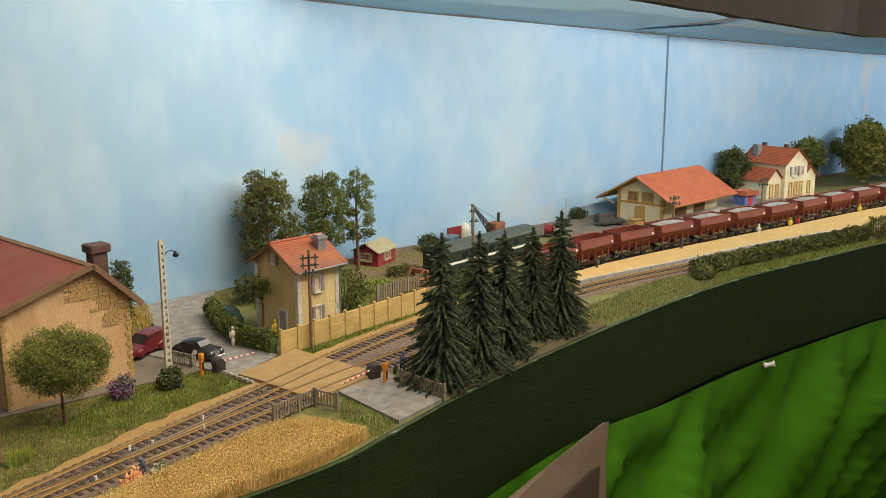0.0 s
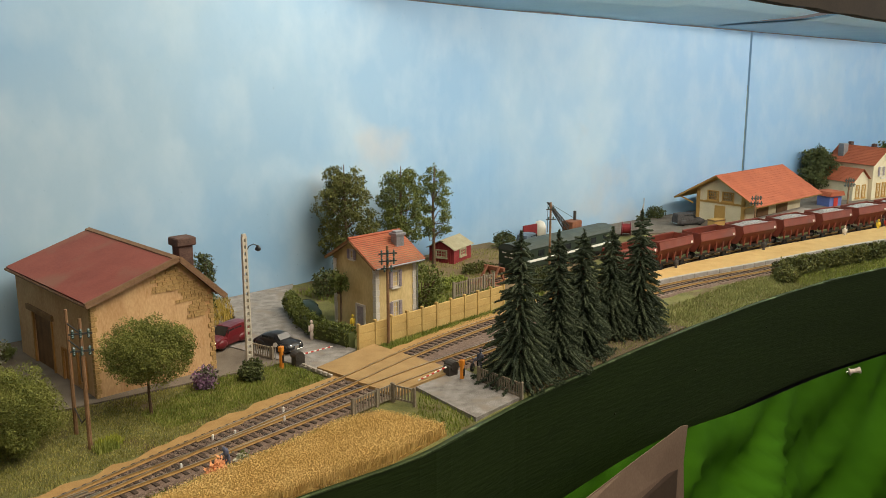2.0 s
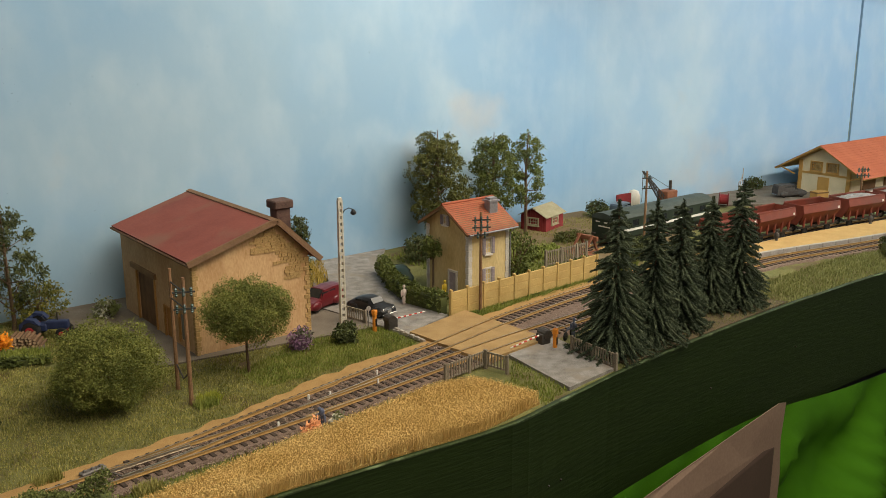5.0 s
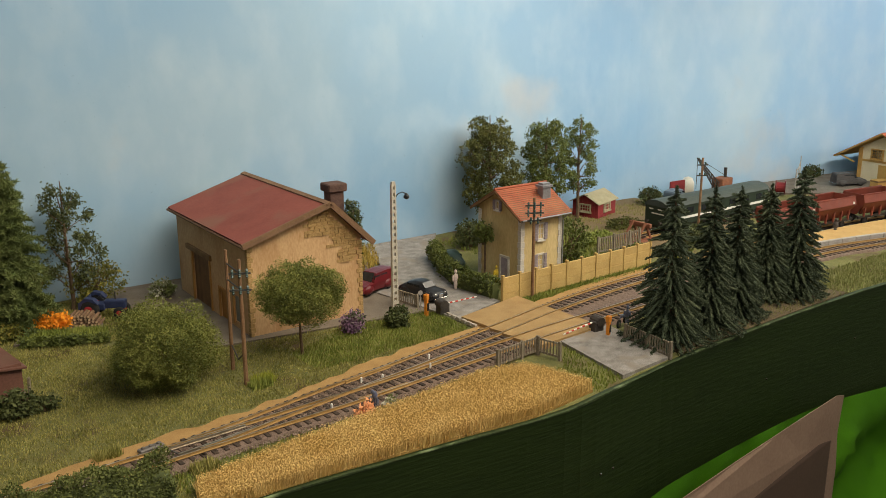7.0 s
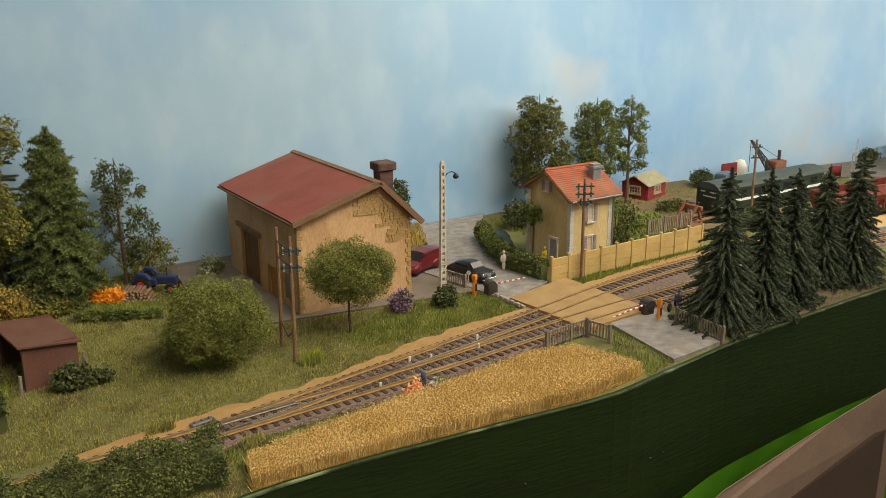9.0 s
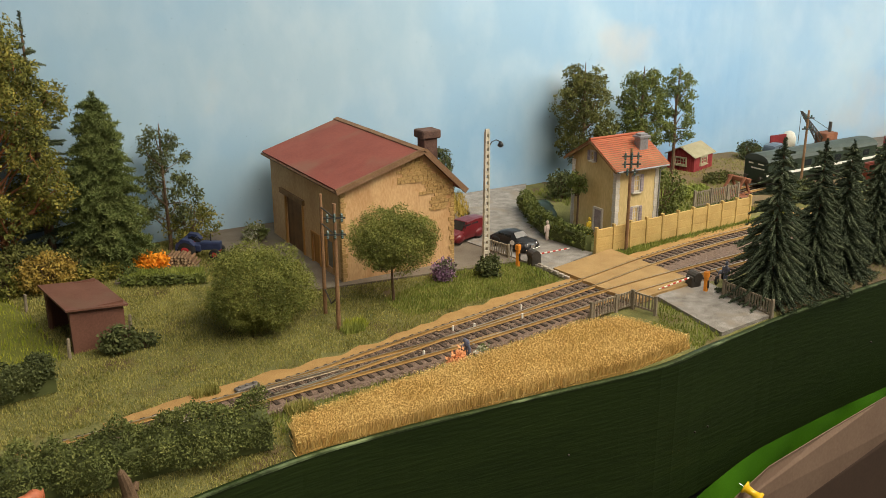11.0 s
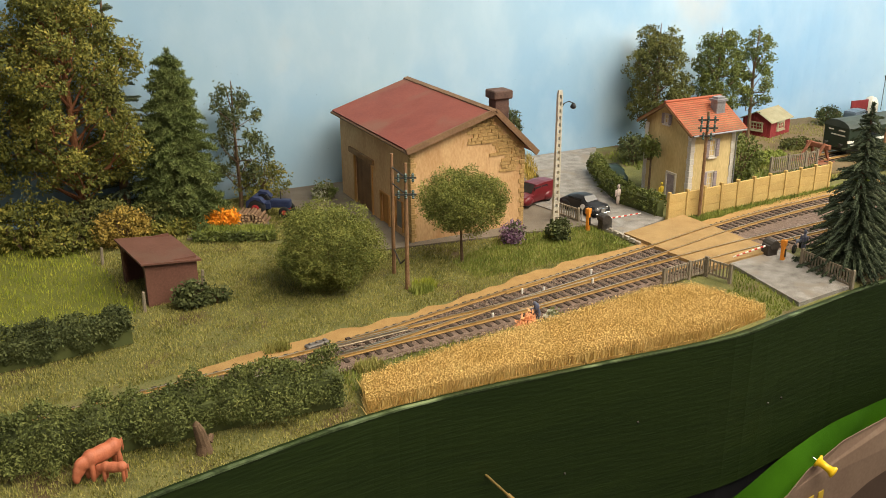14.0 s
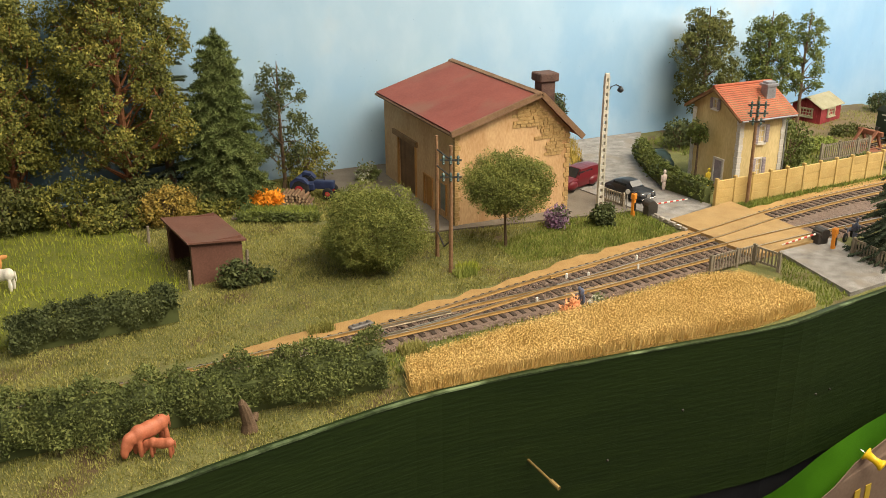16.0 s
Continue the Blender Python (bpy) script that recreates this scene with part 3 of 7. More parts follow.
# turnout: closure rails, check rails and the motor beside the points
turnout = thing("turnout", FRAME, "turnout blades and check rails between the two lines", "turnout")
for s0, s1, pts, off in ((0.058, 0.115, LINE_A, 0.0062), (0.062, 0.12, LINE_B, -0.0064), (0.19, 0.235, LINE_A, -0.0066), (0.20, 0.245, LINE_B, 0.0066)):
    line = [(s, curve(pts, s)) for s in np.arange(max(s0, pts[0][0] + 0.001), s1, 0.006)]
    part("blade", rail_mesh(line, off, RAIL_BODY, 0.0019), RAILTOP if s0 < 0.1 else RAIL, turnout)
LEAD = material("dull_lead", (0.12, 0.11, 0.10), (0.22, 0.20, 0.185), 200, 1200, 0.6, 0.3, metal=0.4)
motor = thing("point_motor", at(0.054, 0.0125, 0.0008, 8), "grey cast point motor beside the turnout", "point motor")
bm = bmesh.new()
box(bm, -0.008, 0.008, -0.0026, 0.0026, 0, 0.0022)
bevel(bm, 0.0006)
part("case", bm, LEAD, motor)
bm = bmesh.new()
for k in (-0.005, 0.0, 0.005):
    lathe(bm, [(0.0012, 0.0021), (0.0012, 0.0030), (0.0006, 0.0034)], 8, Matrix.Translation((k, 0, 0)))
part("cap", bm, LEAD, motor)
bm = bmesh.new()
tube(bm, [(0.004, -0.003, 0.002), (0.006, -0.012, 0.0015), (0.007, -0.02, 0.0015)], 0.0006, 5)
part("rod", bm, LEAD, motor)

# ---- level crossing ----
DECK = material("sandy_planks", (0.27, 0.165, 0.065), (0.41, 0.27, 0.115), 70, 1400, 0.95, 0.4, piece=0.05)
deck = tagged(thing("crossing_deck", FRAME, "sand-coloured crossing deck between the rails", "crossing", kind="structure"), kind="structure")


def deck_piece(low, high, z=0.0036):
    bm = bmesh.new()
    n = 8
    out = [(0.354 + 0.074 * k / n, low(0.354 + 0.074 * k / n)) for k in range(n + 1)] + [(0.428 - 0.076 * k / n, high(0.428 - 0.076 * k / n)) for k in range(n + 1)]
    prism(bm, out, Matrix.Translation((0, 0, -0.001)), Matrix.Translation((0, 0, z)))
    part("deck_panel", bm, DECK, deck)


deck_piece(lambda s: lineA(s) - 0.020, lambda s: lineA(s) - 0.0094)
deck_piece(lambda s: lineA(s) - 0.0068, lambda s: lineA(s) + 0.0068)
deck_piece(lambda s: lineA(s) + 0.0094, lambda s: max(lineA(s) + 0.0102, lineB(s) - 0.0094))
deck_piece(lambda s: lineB(s) - 0.0068, lambda s: lineB(s) + 0.0068)
deck_piece(lambda s: lineB(s) + 0.0094, lambda s: lineB(s) + 0.043)
KERB = material("white_kerb", (0.26, 0.22, 0.17), (0.44, 0.40, 0.34), 200, 1200, 0.85, 0.3, piece=0.1)
kerbs = thing("kerb_row", FRAME, "row of pale kerb stones along the crossing", "kerb")
for k in range(7):
    bm = bmesh.new()
    box(bm, -0.0014, 0.0014, -0.0026, 0.0026, 0, 0.0030, pose(0.3495 + 0.0003 * k, 0.0575 + 0.0072 * k, 0, 0, 0, random.uniform(-6, 6)))
    bevel(bm, 0.0003)
    part("kerb_stone", bm, KERB, kerbs)

# ---- buildings ----
XZ = Matrix(((1, 0, 0, 0), (0, 0, 1, 0), (0, 1, 0, 0), (0, 0, 0, 1)))  # outline x, z to the plane y = 0
DOOR = material("brown_door_boards", (0.13, 0.065, 0.025), (0.22, 0.115, 0.045), 90, 900, 0.8, 0.3, piece=0.15)
OCHREDOOR = material("ochre_door_boards", (0.36, 0.17, 0.04), (0.46, 0.23, 0.06), 90, 900, 0.8, 0.3, piece=0.1)
RUBBLE = material("exposed_stone", (0.33, 0.20, 0.07), (0.50, 0.33, 0.14), 250, 1200, 0.95, 0.5)
SOOT = material("sooty_brick", (0.055, 0.032, 0.026), (0.13, 0.075, 0.058), 120, 900, 0.9, 0.4)
SHUTTER = material("lilac_grey_shutter", (0.24, 0.20, 0.22), (0.36, 0.31, 0.33), 200, 1500, 0.8, 0.3, piece=0.08)
FRAMEPAINT = material("pale_frame_paint", (0.55, 0.50, 0.42), (0.70, 0.65, 0.56), 150, 900, 0.7, 0.2)
WHITEWASH = material("grey_white_quoin", (0.50, 0.46, 0.40), (0.68, 0.64, 0.57), 120, 900, 0.9, 0.3)
ZINC = material("grey_zinc", (0.22, 0.22, 0.23), (0.36, 0.36, 0.37), 150, 900, 0.5, 0.2, metal=0.5)
DARKGLASS = material("dark_pane", (0.012, 0.014, 0.016), (0.03, 0.033, 0.036), 60, 400, 0.12, 0.0)


def flat(bm, outline, y0, y1):
    """A plate with an x, z outline between two y."""
    prism(bm, outline, Matrix.Translation((0, y0, 0)) @ XZ, Matrix.Translation((0, y1, 0)) @ XZ)
    return bm


def slab(bm, a, b, y0, y1, thick):
    """A sloping roof plate from a to b in x, z, between two y."""
    n = Vector((-(b[1] - a[1]), b[0] - a[0])).normalized() * thick
    if n.y < 0:
        n = -n
    flat(bm, [a, b, (b[0] + n.x, b[1] + n.y), (a[0] + n.x, a[1] + n.y)], y0, y1)
    return bm


def tiled(bm, a, b, y0, y1, rows, thick=0.0008, cols=0):
    """Overlapping tile rows from eave a to ridge b, each tilted a little; cols splits every row into tiles with small steps."""
    for k in range(rows):
        p = [a[i] + (b[i] - a[i]) * k / rows for i in (0, 1)]
        q = [a[i] + (b[i] - a[i]) * (k + 1.12) / rows for i in (0, 1)]
        n = Vector((-(b[1] - a[1]), b[0] - a[0])).normalized()
        if n.y < 0:
            n = -n
        w = (y1 - y0) / max(1, cols)
        for c in range(max(1, cols)):
            lift = thick * (1 + (0.5 * random.random() if cols > 1 else 0))
            flat(bm, [(p[0], p[1]), (q[0], q[1]), (q[0] + n.x * thick * 0.3, q[1] + n.y * thick * 0.3), (p[0] + n.x * lift, p[1] + n.y * lift)], y0 + c * w, y0 + (c + 1.0) * w if cols else y1)


def window(parent, m, w, h, mat_frame, shutters=None, bars=(1, 2), arch=False):
    """A window set in a wall: m puts x across, z up, y into the wall."""
    win = new("window")
    win.empty_display_size = 0.005
    win.parent = parent
    win.matrix_basis = m
    bm = bmesh.new()
    t = 0.0009
    for x0, x1, z0, z1 in ((-w / 2, w / 2, -t, t), (-w / 2, w / 2, h - t, h + t), (-w / 2 - t, -w / 2 + t, -t, h + t), (w / 2 - t, w / 2 + t, -t, h + t)):
        box(bm, x0, x1, -0.0008, 0.002, z0, z1)
    for k in range(1, bars[0] + 1):
        x = -w / 2 + w * k / (bars[0] + 1)
        box(bm, x - t * 0.4, x + t * 0.4, 0.0002, 0.0016, 0, h)
    for k in range(1, bars[1] + 1):
        z = h * k / (bars[1] + 1)
        box(bm, -w / 2, w / 2, 0.0002, 0.0016, z - t * 0.4, z + t * 0.4)
    part("frame", bm, mat_frame, win)
    bm = bmesh.new()
    box(bm, -w / 2, w / 2, 0.0012, 0.0018, 0, h)
    part("pane", bm, DARKGLASS, win, "dark window pane")
    bm = bmesh.new()
    box(bm, -w / 2 - 0.0015, w / 2 + 0.0015, -0.0018, 0.001, -0.0018, -0.0006)
    part("sill", bm, mat_frame, win)
    if shutters:
        for side in (-1, 1):
            bm = bmesh.new()
            x = side * (w / 2 + w * 0.28)
            box(bm, x - w * 0.25, x + w * 0.25, -0.0014, -0.0004, -0.0004, h + 0.0004)
            for k in range(6):
                z = h * (k + 0.5) / 6
                box(bm, x - w * 0.2, x + w * 0.2, -0.0019, -0.0012, z - h * 0.03, z + h * 0.03)
            part("shutter", bm, shutters, win, "weathered lilac-grey louvred shutter")
    return win


# the big shed: gable towards the line, long side with the doors along x = 0
SW, SDP, RX = 0.1037, 0.1605, 0.0723
SE, SR, SE2 = 0.0790, 0.1012, 0.0705
shed = thing("railway_shed", at(0.1928, 0.1515, 0, -3.2), "ochre rendered railway shed with a red sheet roof", "shed")


def roof_z(x):
    return SE + (SR - SE) * x / RX if x < RX else SR - (SR - SE2) * (x - RX) / (SW - RX)


for y0, y1 in ((0, 0.003), (SDP - 0.003, SDP)):
    part("gable_wall", flat(bmesh.new(), [(0, -0.006), (SW, -0.006), (SW, SE2), (RX, SR), (0, SE)], y0, y1), PLASTER, shed)
bm = bmesh.new()
box(bm, SW - 0.003, SW, 0.003, SDP - 0.003, -0.006, SE2)
part("back_wall", bm, PLASTER, shed)
# door wall, with openings for main door, small door and hatch
for y0, y1, z0, z1 in ((0.003, 0.018, -0.006, SE), (0.018, 0.032, -0.006, 0.006), (0.018, 0.032, 0.029, SE), (0.032, 0.047, -0.006, SE), (0.047, 0.063, 0.0265, SE), (0.063, 0.084, -0.006, SE), (0.084, 0.124, 0.0465, SE), (0.124, SDP - 0.003, -0.006, SE)):
    bm = bmesh.new()
    box(bm, 0, 0.003, y0, y1, z0, z1)
    part("wall_bay", bm, PLASTER, shed)
for name, y0, y1, z1, n, mat in (("main_door", 0.084, 0.124, 0.0465, 8, DOOR), ("side_door", 0.047, 0.063, 0.0265, 4, OCHREDOOR)):
    door = new(name)
    door.parent = shed
    for k in range(n):
        bm = bmesh.new()
        w = (y1 - y0) / n
        box(bm, 0.0012, 0.0022, y0 + k * w + 0.0001, y0 + (k + 1) * w - 0.0001, -0.002, z1)
        part("board", bm, mat, door)
bm = bmesh.new()
box(bm, 0.001, 0.0018, 0.018, 0.032, 0.006, 0.029)
part("hatch", bm, material("blue_grey_hatch", (0.16, 0.17, 0.15), (0.27, 0.27, 0.23), 150, 900, 0.8, 0.3), shed, "faded blue-grey hatch")
for y0, y1, z0 in ((0.078, 0.136, 0.0467),):
    bm = bmesh.new()
    box(bm, -0.0022, 0.001, y0, y1, z0, z0 + 0.0048)
    bevel(bm, 0.0004)
    part("lintel", bm, WOOD, shed, "weathered timber lintel")
bm = bmesh.new()
for y0, y1, z0, z1 in ((0.0815, 0.084, -0.004, 0.0467), (0.124, 0.1265, -0.004, 0.0467), (0.045, 0.047, -0.004, 0.0285), (0.063, 0.065, -0.004, 0.0285), (0.047, 0.063, 0.0265, 0.0285), (0.016, 0.018, 0.004, 0.031), (0.032, 0.034, 0.004, 0.031)):
    bm = bmesh.new()
    box(bm, -0.0010, 0.0005, y0, y1, z0, z1)
    part("door_jamb", bm, OCHREDOOR, shed)
bm = bmesh.new()  # bare masonry showing on the gable, and quoins
rng = random.Random(4)
for row in range(17):
    z = 0.050 + row * 0.0029
    lo, hi = (0.053 if z > 0.074 else 0.082 if z < 0.062 else 0.074) + rng.uniform(-0.004, 0.004), min(SW - 0.006, 0.102 - max(0, z - 0.072) * 0.95) + rng.uniform(-0.002, 0.001)
    x = lo
    while x < hi:
        w = rng.uniform(0.0025, 0.0055)
        if z + 0.003 < roof_z(min(x + w, SW)) - 0.001 and x + w < SW:
            box(bm, x + 0.0002, x + w - 0.0002, -0.0006 - 0.0006 * rng.random(), 0.001, z, z + 0.0025)
        x += w
part("exposed_masonry", bm, RUBBLE, shed, "patch of bare ochre stonework", kind="stuff")
for x0, side in ((0.0, 1), (SW, -1)):
    for k in range(18 if side > 0 else 16):
        bm = bmesh.new()
        w = 0.0045 if k % 2 else 0.0028
        x1 = x0 + side * w * rng.uniform(0.85, 1.1)
        box(bm, min(x0 - side * 0.0007, x1), max(x0 - side * 0.0007, x1), -0.0008, 0.0035, k * 0.0042, k * 0.0042 + 0.0038)
        bevel(bm, 0.0003)
        part("quoin", bm, RUBBLE, shed)
part("roof_plate", slab(bmesh.new(), (-0.0050, 0.0778), (RX, 0.1018), -0.005, SDP + 0.005, 0.0022), ROOFRED, shed, "faded red sheet roof")
part("roof_plate", slab(bmesh.new(), (SW + 0.0070, 0.0646), (RX, 0.1018), -0.005, SDP + 0.005, 0.0022), ROOFRED, shed, "faded red sheet roof")
for a, b in (((-0.0055, 0.0758), (RX + 0.0005, 0.1004)), ((SW + 0.0080, 0.0624), (RX - 0.0005, 0.1008))):
    part("bargeboard", slab(bmesh.new(), a, b, -0.0072, -0.0048, 0.0046), TRIM, shed, "weathered brown bargeboard")
bm = bmesh.new()
flat(bm, [(RX - 0.0042, 0.1026), (RX, 0.1034), (RX + 0.0024, 0.1012), (RX + 0.0030, 0.1022), (RX, 0.1050), (RX - 0.0042, 0.1038)], -0.0078, SDP + 0.006)
part("ridge_cap", bm, TRIM, shed, "weathered brown ridge capping")
bm = bmesh.new()
tube(bm, [(-0.0058, -0.006, 0.0774), (-0.0058, SDP + 0.006, 0.0774)], 0.0011, 8)
part("gutter", bm, TRIM, shed)
chimney = new("chimney")
chimney.parent = shed
chimney.matrix_basis = pose(0.0880, 0.016, 0)
bm = bmesh.new()
box(bm, -0.0065, 0.0065, -0.006, 0.006, 0.080, 0.1085)
bevel(bm, 0.0006)
part("chimney_shaft", bm, SOOT, chimney, "soot-blackened chimney stack")
bm = bmesh.new()
box(bm, -0.0088, 0.0088, -0.0082, 0.0082, 0.1085, 0.1155)
bevel(bm, 0.0009)
part("cap", bm, SOOT, chimney)

# the crossing keeper's house
HW, HD, HE, HR = 0.0507, 0.0631, 0.0712, 0.0890
house = thing("crossing_keepers_house", at(0.4531, 0.1132, 0, -2.25), "narrow cream rendered keeper's house with an orange tiled roof", "house")
ALONG = Matrix(((0, -1, 0, 0), (1, 0, 0, 0), (0, 0, 1, 0), (0, 0, 0, 1)))
for x0, x1 in ((0, 0.003), (HW - 0.003, HW)):
    bm = bmesh.new()
    prism(bm, [(0, -0.006), (HD, -0.006), (HD, HE), (HD / 2, HR), (0, HE)], Matrix.Translation((x0, 0, 0)) @ Matrix(((0, 0, 1, 0), (1, 0, 0, 0), (0, 1, 0, 0), (0, 0, 0, 1))), Matrix.Translation((x1, 0, 0)) @ Matrix(((0, 0, 1, 0), (1, 0, 0, 0), (0, 1, 0, 0), (0, 0, 0, 1))))
    part("gable_wall", bm, CREAM, house)
for y0, y1 in ((0, 0.003), (HD - 0.003, HD)):
    bm = bmesh.new()
    box(bm, 0.003, HW - 0.003, y0, y1, -0.006, HE)
    part("side_wall", bm, CREAM, house)
for z, h in ((0.0135, 0.0165), (0.0445, 0.0155)):
    window(house, pose(0.0240, -0.0003, z), 0.0075, h, FRAMEPAINT, SHUTTER, (1, 2))
GABLE = Matrix(((0, 1, 0, -0.0003), (-1, 0, 0, 0.034), (0, 0, 1, 0.0705), (0, 0, 0, 1)))
window(house, GABLE, 0.0062, 0.0085, FRAMEPAINT, SHUTTER, (1, 1))
door = new("door")
door.parent = house
door.matrix_basis = Matrix(((0, 1, 0, -0.0004), (-1, 0, 0, 0.0225), (0, 0, 1, 0.002), (0, 0, 0, 1)))
bm = bmesh.new()
box(bm, -0.005, 0.005, -0.0006, 0.0015, 0, 0.0235)
part("leaf", bm, SHUTTER, door, "grey panelled door")
bm = bmesh.new()
for x0, x1, z0, z1 in ((-0.0068, -0.005, 0, 0.025), (0.005, 0.0068, 0, 0.025), (-0.0068, 0.0068, 0.0235, 0.0255)):
    box(bm, x0, x1, -0.0012, 0.001, z0, z1)
part("door_frame", bm, WHITEWASH, door)
for x, y in ((0.0, 0.0), (HW, 0.0), (0.0, HD)):
    for k in range(12):
        bm = bmesh.new()
        w = 0.0042 if k % 2 else 0.0036
        box(bm, x - 0.0006 if x == 0 else x - w, x + (w if x == 0 else 0.0006), y - 0.0006 if y == 0 else y - w, y + (w if y == 0 else 0.0006), k * 0.0056, k * 0.0056 + 0.0053)
        part("quoin", bm, WHITEWASH, house)
for sign, y_eave in ((1, -0.0058), (-1, HD + 0.0058)):
    slope = Matrix(((0, 1, 0, 0), (1, 0, 0, 0), (0, 0, 1, 0), (0, 0, 0, 1)))
    bm = bmesh.new()
    slab(bm, (y_eave, HE - 0.0040), (HD / 2, HR + 0.0002), -0.0055, HW + 0.0065, 0.0014)
    bmesh.ops.transform(bm, matrix=slope, verts=bm.verts)
    roof = part("roof", bm, TRIM, house)
    bm = bmesh.new()
    tiled(bm, (y_eave - sign * 0.001, HE - 0.0034), (HD / 2, HR + 0.0016), -0.0065, HW + 0.0075, 17, 0.00042, 30)
    bmesh.ops.transform(bm, matrix=slope, verts=bm.verts)
    part("roof_tiles", bm, TILE, roof, "worn orange-red roof tiles", kind="stuff")
bm = bmesh.new()
tube(bm, [(-0.007, HD / 2, HR + 0.0022), (HW + 0.008, HD / 2, HR + 0.0022)], 0.0014, 8)
part("ridge_tiles", bm, TILE, house)
for y_eave in (-0.0062, HD + 0.0062):
    bm = bmesh.new()
    tube(bm, [(-0.0062, y_eave, HE - 0.0045), (-0.0062, HD / 2, HR - 0.0005)], 0.0012, 4)
    part("bargeboard", bm, WOOD, house, "ochre verge board")
bm = bmesh.new()
tube(bm, [(-0.005, -0.0072, HE - 0.0042), (HW + 0.006, -0.0072, HE - 0.0042)], 0.0009, 8)
part("gutter", bm, ZINC, house)
bm = bmesh.new()
tube(bm, [(HW + 0.002, -0.007, HE - 0.0045), (HW + 0.001, -0.0016, HE - 0.010), (HW + 0.001, -0.0016, 0.0)], 0.0007, 6)
part("downpipe", bm, ZINC, house)
chimney = new("chimney")
chimney.parent = house
chimney.matrix_basis = pose(0.0425, 0.0165, 0)
bm = bmesh.new()
box(bm, -0.0052, 0.0052, -0.0042, 0.0042, 0.068, 0.0905)
bevel(bm, 0.0005)
part("chimney_shaft", bm, ZINC, chimney, "grey rendered chimney stack")
bm = bmesh.new()
box(bm, -0.0065, 0.0065, -0.0054, 0.0054, 0.0905, 0.0925)
box(bm, -0.0045, 0.0045, -0.0035, 0.0035, 0.0925, 0.0945)
part("cap", bm, ZINC, chimney)

# concrete panel fence in front of the garden
fence = thing("panel_fence", at(0.412, 0.092), "ochre concrete panel fence with posts along the line", "fence")
for k in range(11):
    x = 0.203 * k / 10
    lift = 0.0235
    bm = bmesh.new()
    box(bm, x - 0.0013, x + 0.0013, -0.0017, 0.0017, -0.002, lift + 0.0022)
    bevel(bm, 0.0004)
    part("post", bm, CONCRETE, fence)
    if k < 10:
        for r in range(3):
            bm = bmesh.new()
            box(bm, x + 0.0012, x + 0.0191, -0.0009, 0.0009, r * 0.0078, r * 0.0078 + 0.0076)
            bevel(bm, 0.0003)
            part("panel", bm, CONCRETE, fence)


# picket fences of the crossing
def pickets(s0, d0, s1, d1, h, label):
    length = math.hypot(s1 - s0, d1 - d0)
    ob = thing("picket_fence", at(s0, d0, 0, math.degrees(math.atan2(d1 - d0, s1 - s0))), label, "fence", "grey picket fences at the crossing")
    for z in (h * 0.16, h * 0.90):
        bm = bmesh.new()
        box(bm, 0, length, -0.0005, 0.0006, z - 0.0007, z + 0.0007)
        part("rail", bm, GREYWOOD, ob)
    n = max(4, int(length / 0.0027))
    for k in range(n + 1):
        x = length * k / n
        post = k in (0, n) or k % 9 == 0
        wide = 0.0011 if post else 0.0005
        bm = bmesh.new()
        top = h * (1.06 if post else random.uniform(0.97, 1.0))
        lean = random.uniform(-0.0002, 0.0002)
        flat(bm, [(x - wide, -0.001 if post else h * 0.1), (x + wide, -0.001 if post else h * 0.1), (x + wide + lean, top - wide * 0.5), (x + lean, top), (x - wide + lean, top - wide * 0.5)], -0.0014 if post else -0.0009, 0.0006 if post else -0.0003)
        part("post" if post else "picket", bm, GREYWOOD, ob)
    return ob


pickets(0.3065, -0.0200, 0.3495, -0.0172, 0.0140, "grey weathered picket fence beside the wheat")
pickets(0.3497, -0.0190, 0.3535, -0.0385, 0.0140, "short grey picket fence turning to the road")
pickets(0.4245, -0.0415, 0.4195, -0.0905, 0.0140, "grey weathered picket fence below the firs")
pickets(0.339, 0.153, 0.343, 0.128, 0.0125, "short grey fence beside the lamp post")
pickets(0.600, 0.150, 0.665, 0.148, 0.019, "brown garden palings behind the panel fence")

# ---- trees and shrubs ----
BARK = material("brown_bark", (0.085, 0.05, 0.028), (0.17, 0.11, 0.065), 300, 1500, 0.95, 0.5)
REDBARK = material("reddish_bark", (0.20, 0.075, 0.03), (0.30, 0.13, 0.06), 300, 1500, 0.95, 0.5)
OLIVE = leafy("olive_foliage", [(0.042, 0.050, 0.010), (0.098, 0.106, 0.020), (0.175, 0.170, 0.038)])
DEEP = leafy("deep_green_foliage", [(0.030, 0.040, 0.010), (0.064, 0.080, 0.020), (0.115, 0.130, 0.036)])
MID = leafy("mid_green_foliage", [(0.048, 0.064, 0.010), (0.105, 0.130, 0.020), (0.175, 0.195, 0.040)])
AUTUMN = leafy("autumn_foliage", [(0.032, 0.038, 0.006), (0.105, 0.115, 0.016), (0.20, 0.190, 0.028), (0.40, 0.32, 0.06)])
YELLOW = leafy("yellow_foliage", [(0.10, 0.075, 0.02), (0.25, 0.17, 0.03), (0.42, 0.29, 0.05), (0.07, 0.08, 0.02)])
FIRGREEN = leafy("fir_needles", [(0.016, 0.026, 0.013), (0.046, 0.066, 0.031), (0.14, 0.165, 0.088)])
SPRUCE = leafy("spruce_needles", [(0.055, 0.080, 0.018), (0.120, 0.155, 0.038), (0.21, 0.24, 0.072)])
TANGLE = leafy("wiry_foliage", [(0.056, 0.072, 0.009), (0.155, 0.172, 0.027), (0.31, 0.315, 0.072)])
HEDGE = leafy("hedge_foliage", [(0.040, 0.054, 0.010), (0.105, 0.126, 0.026), (0.22, 0.232, 0.060)])
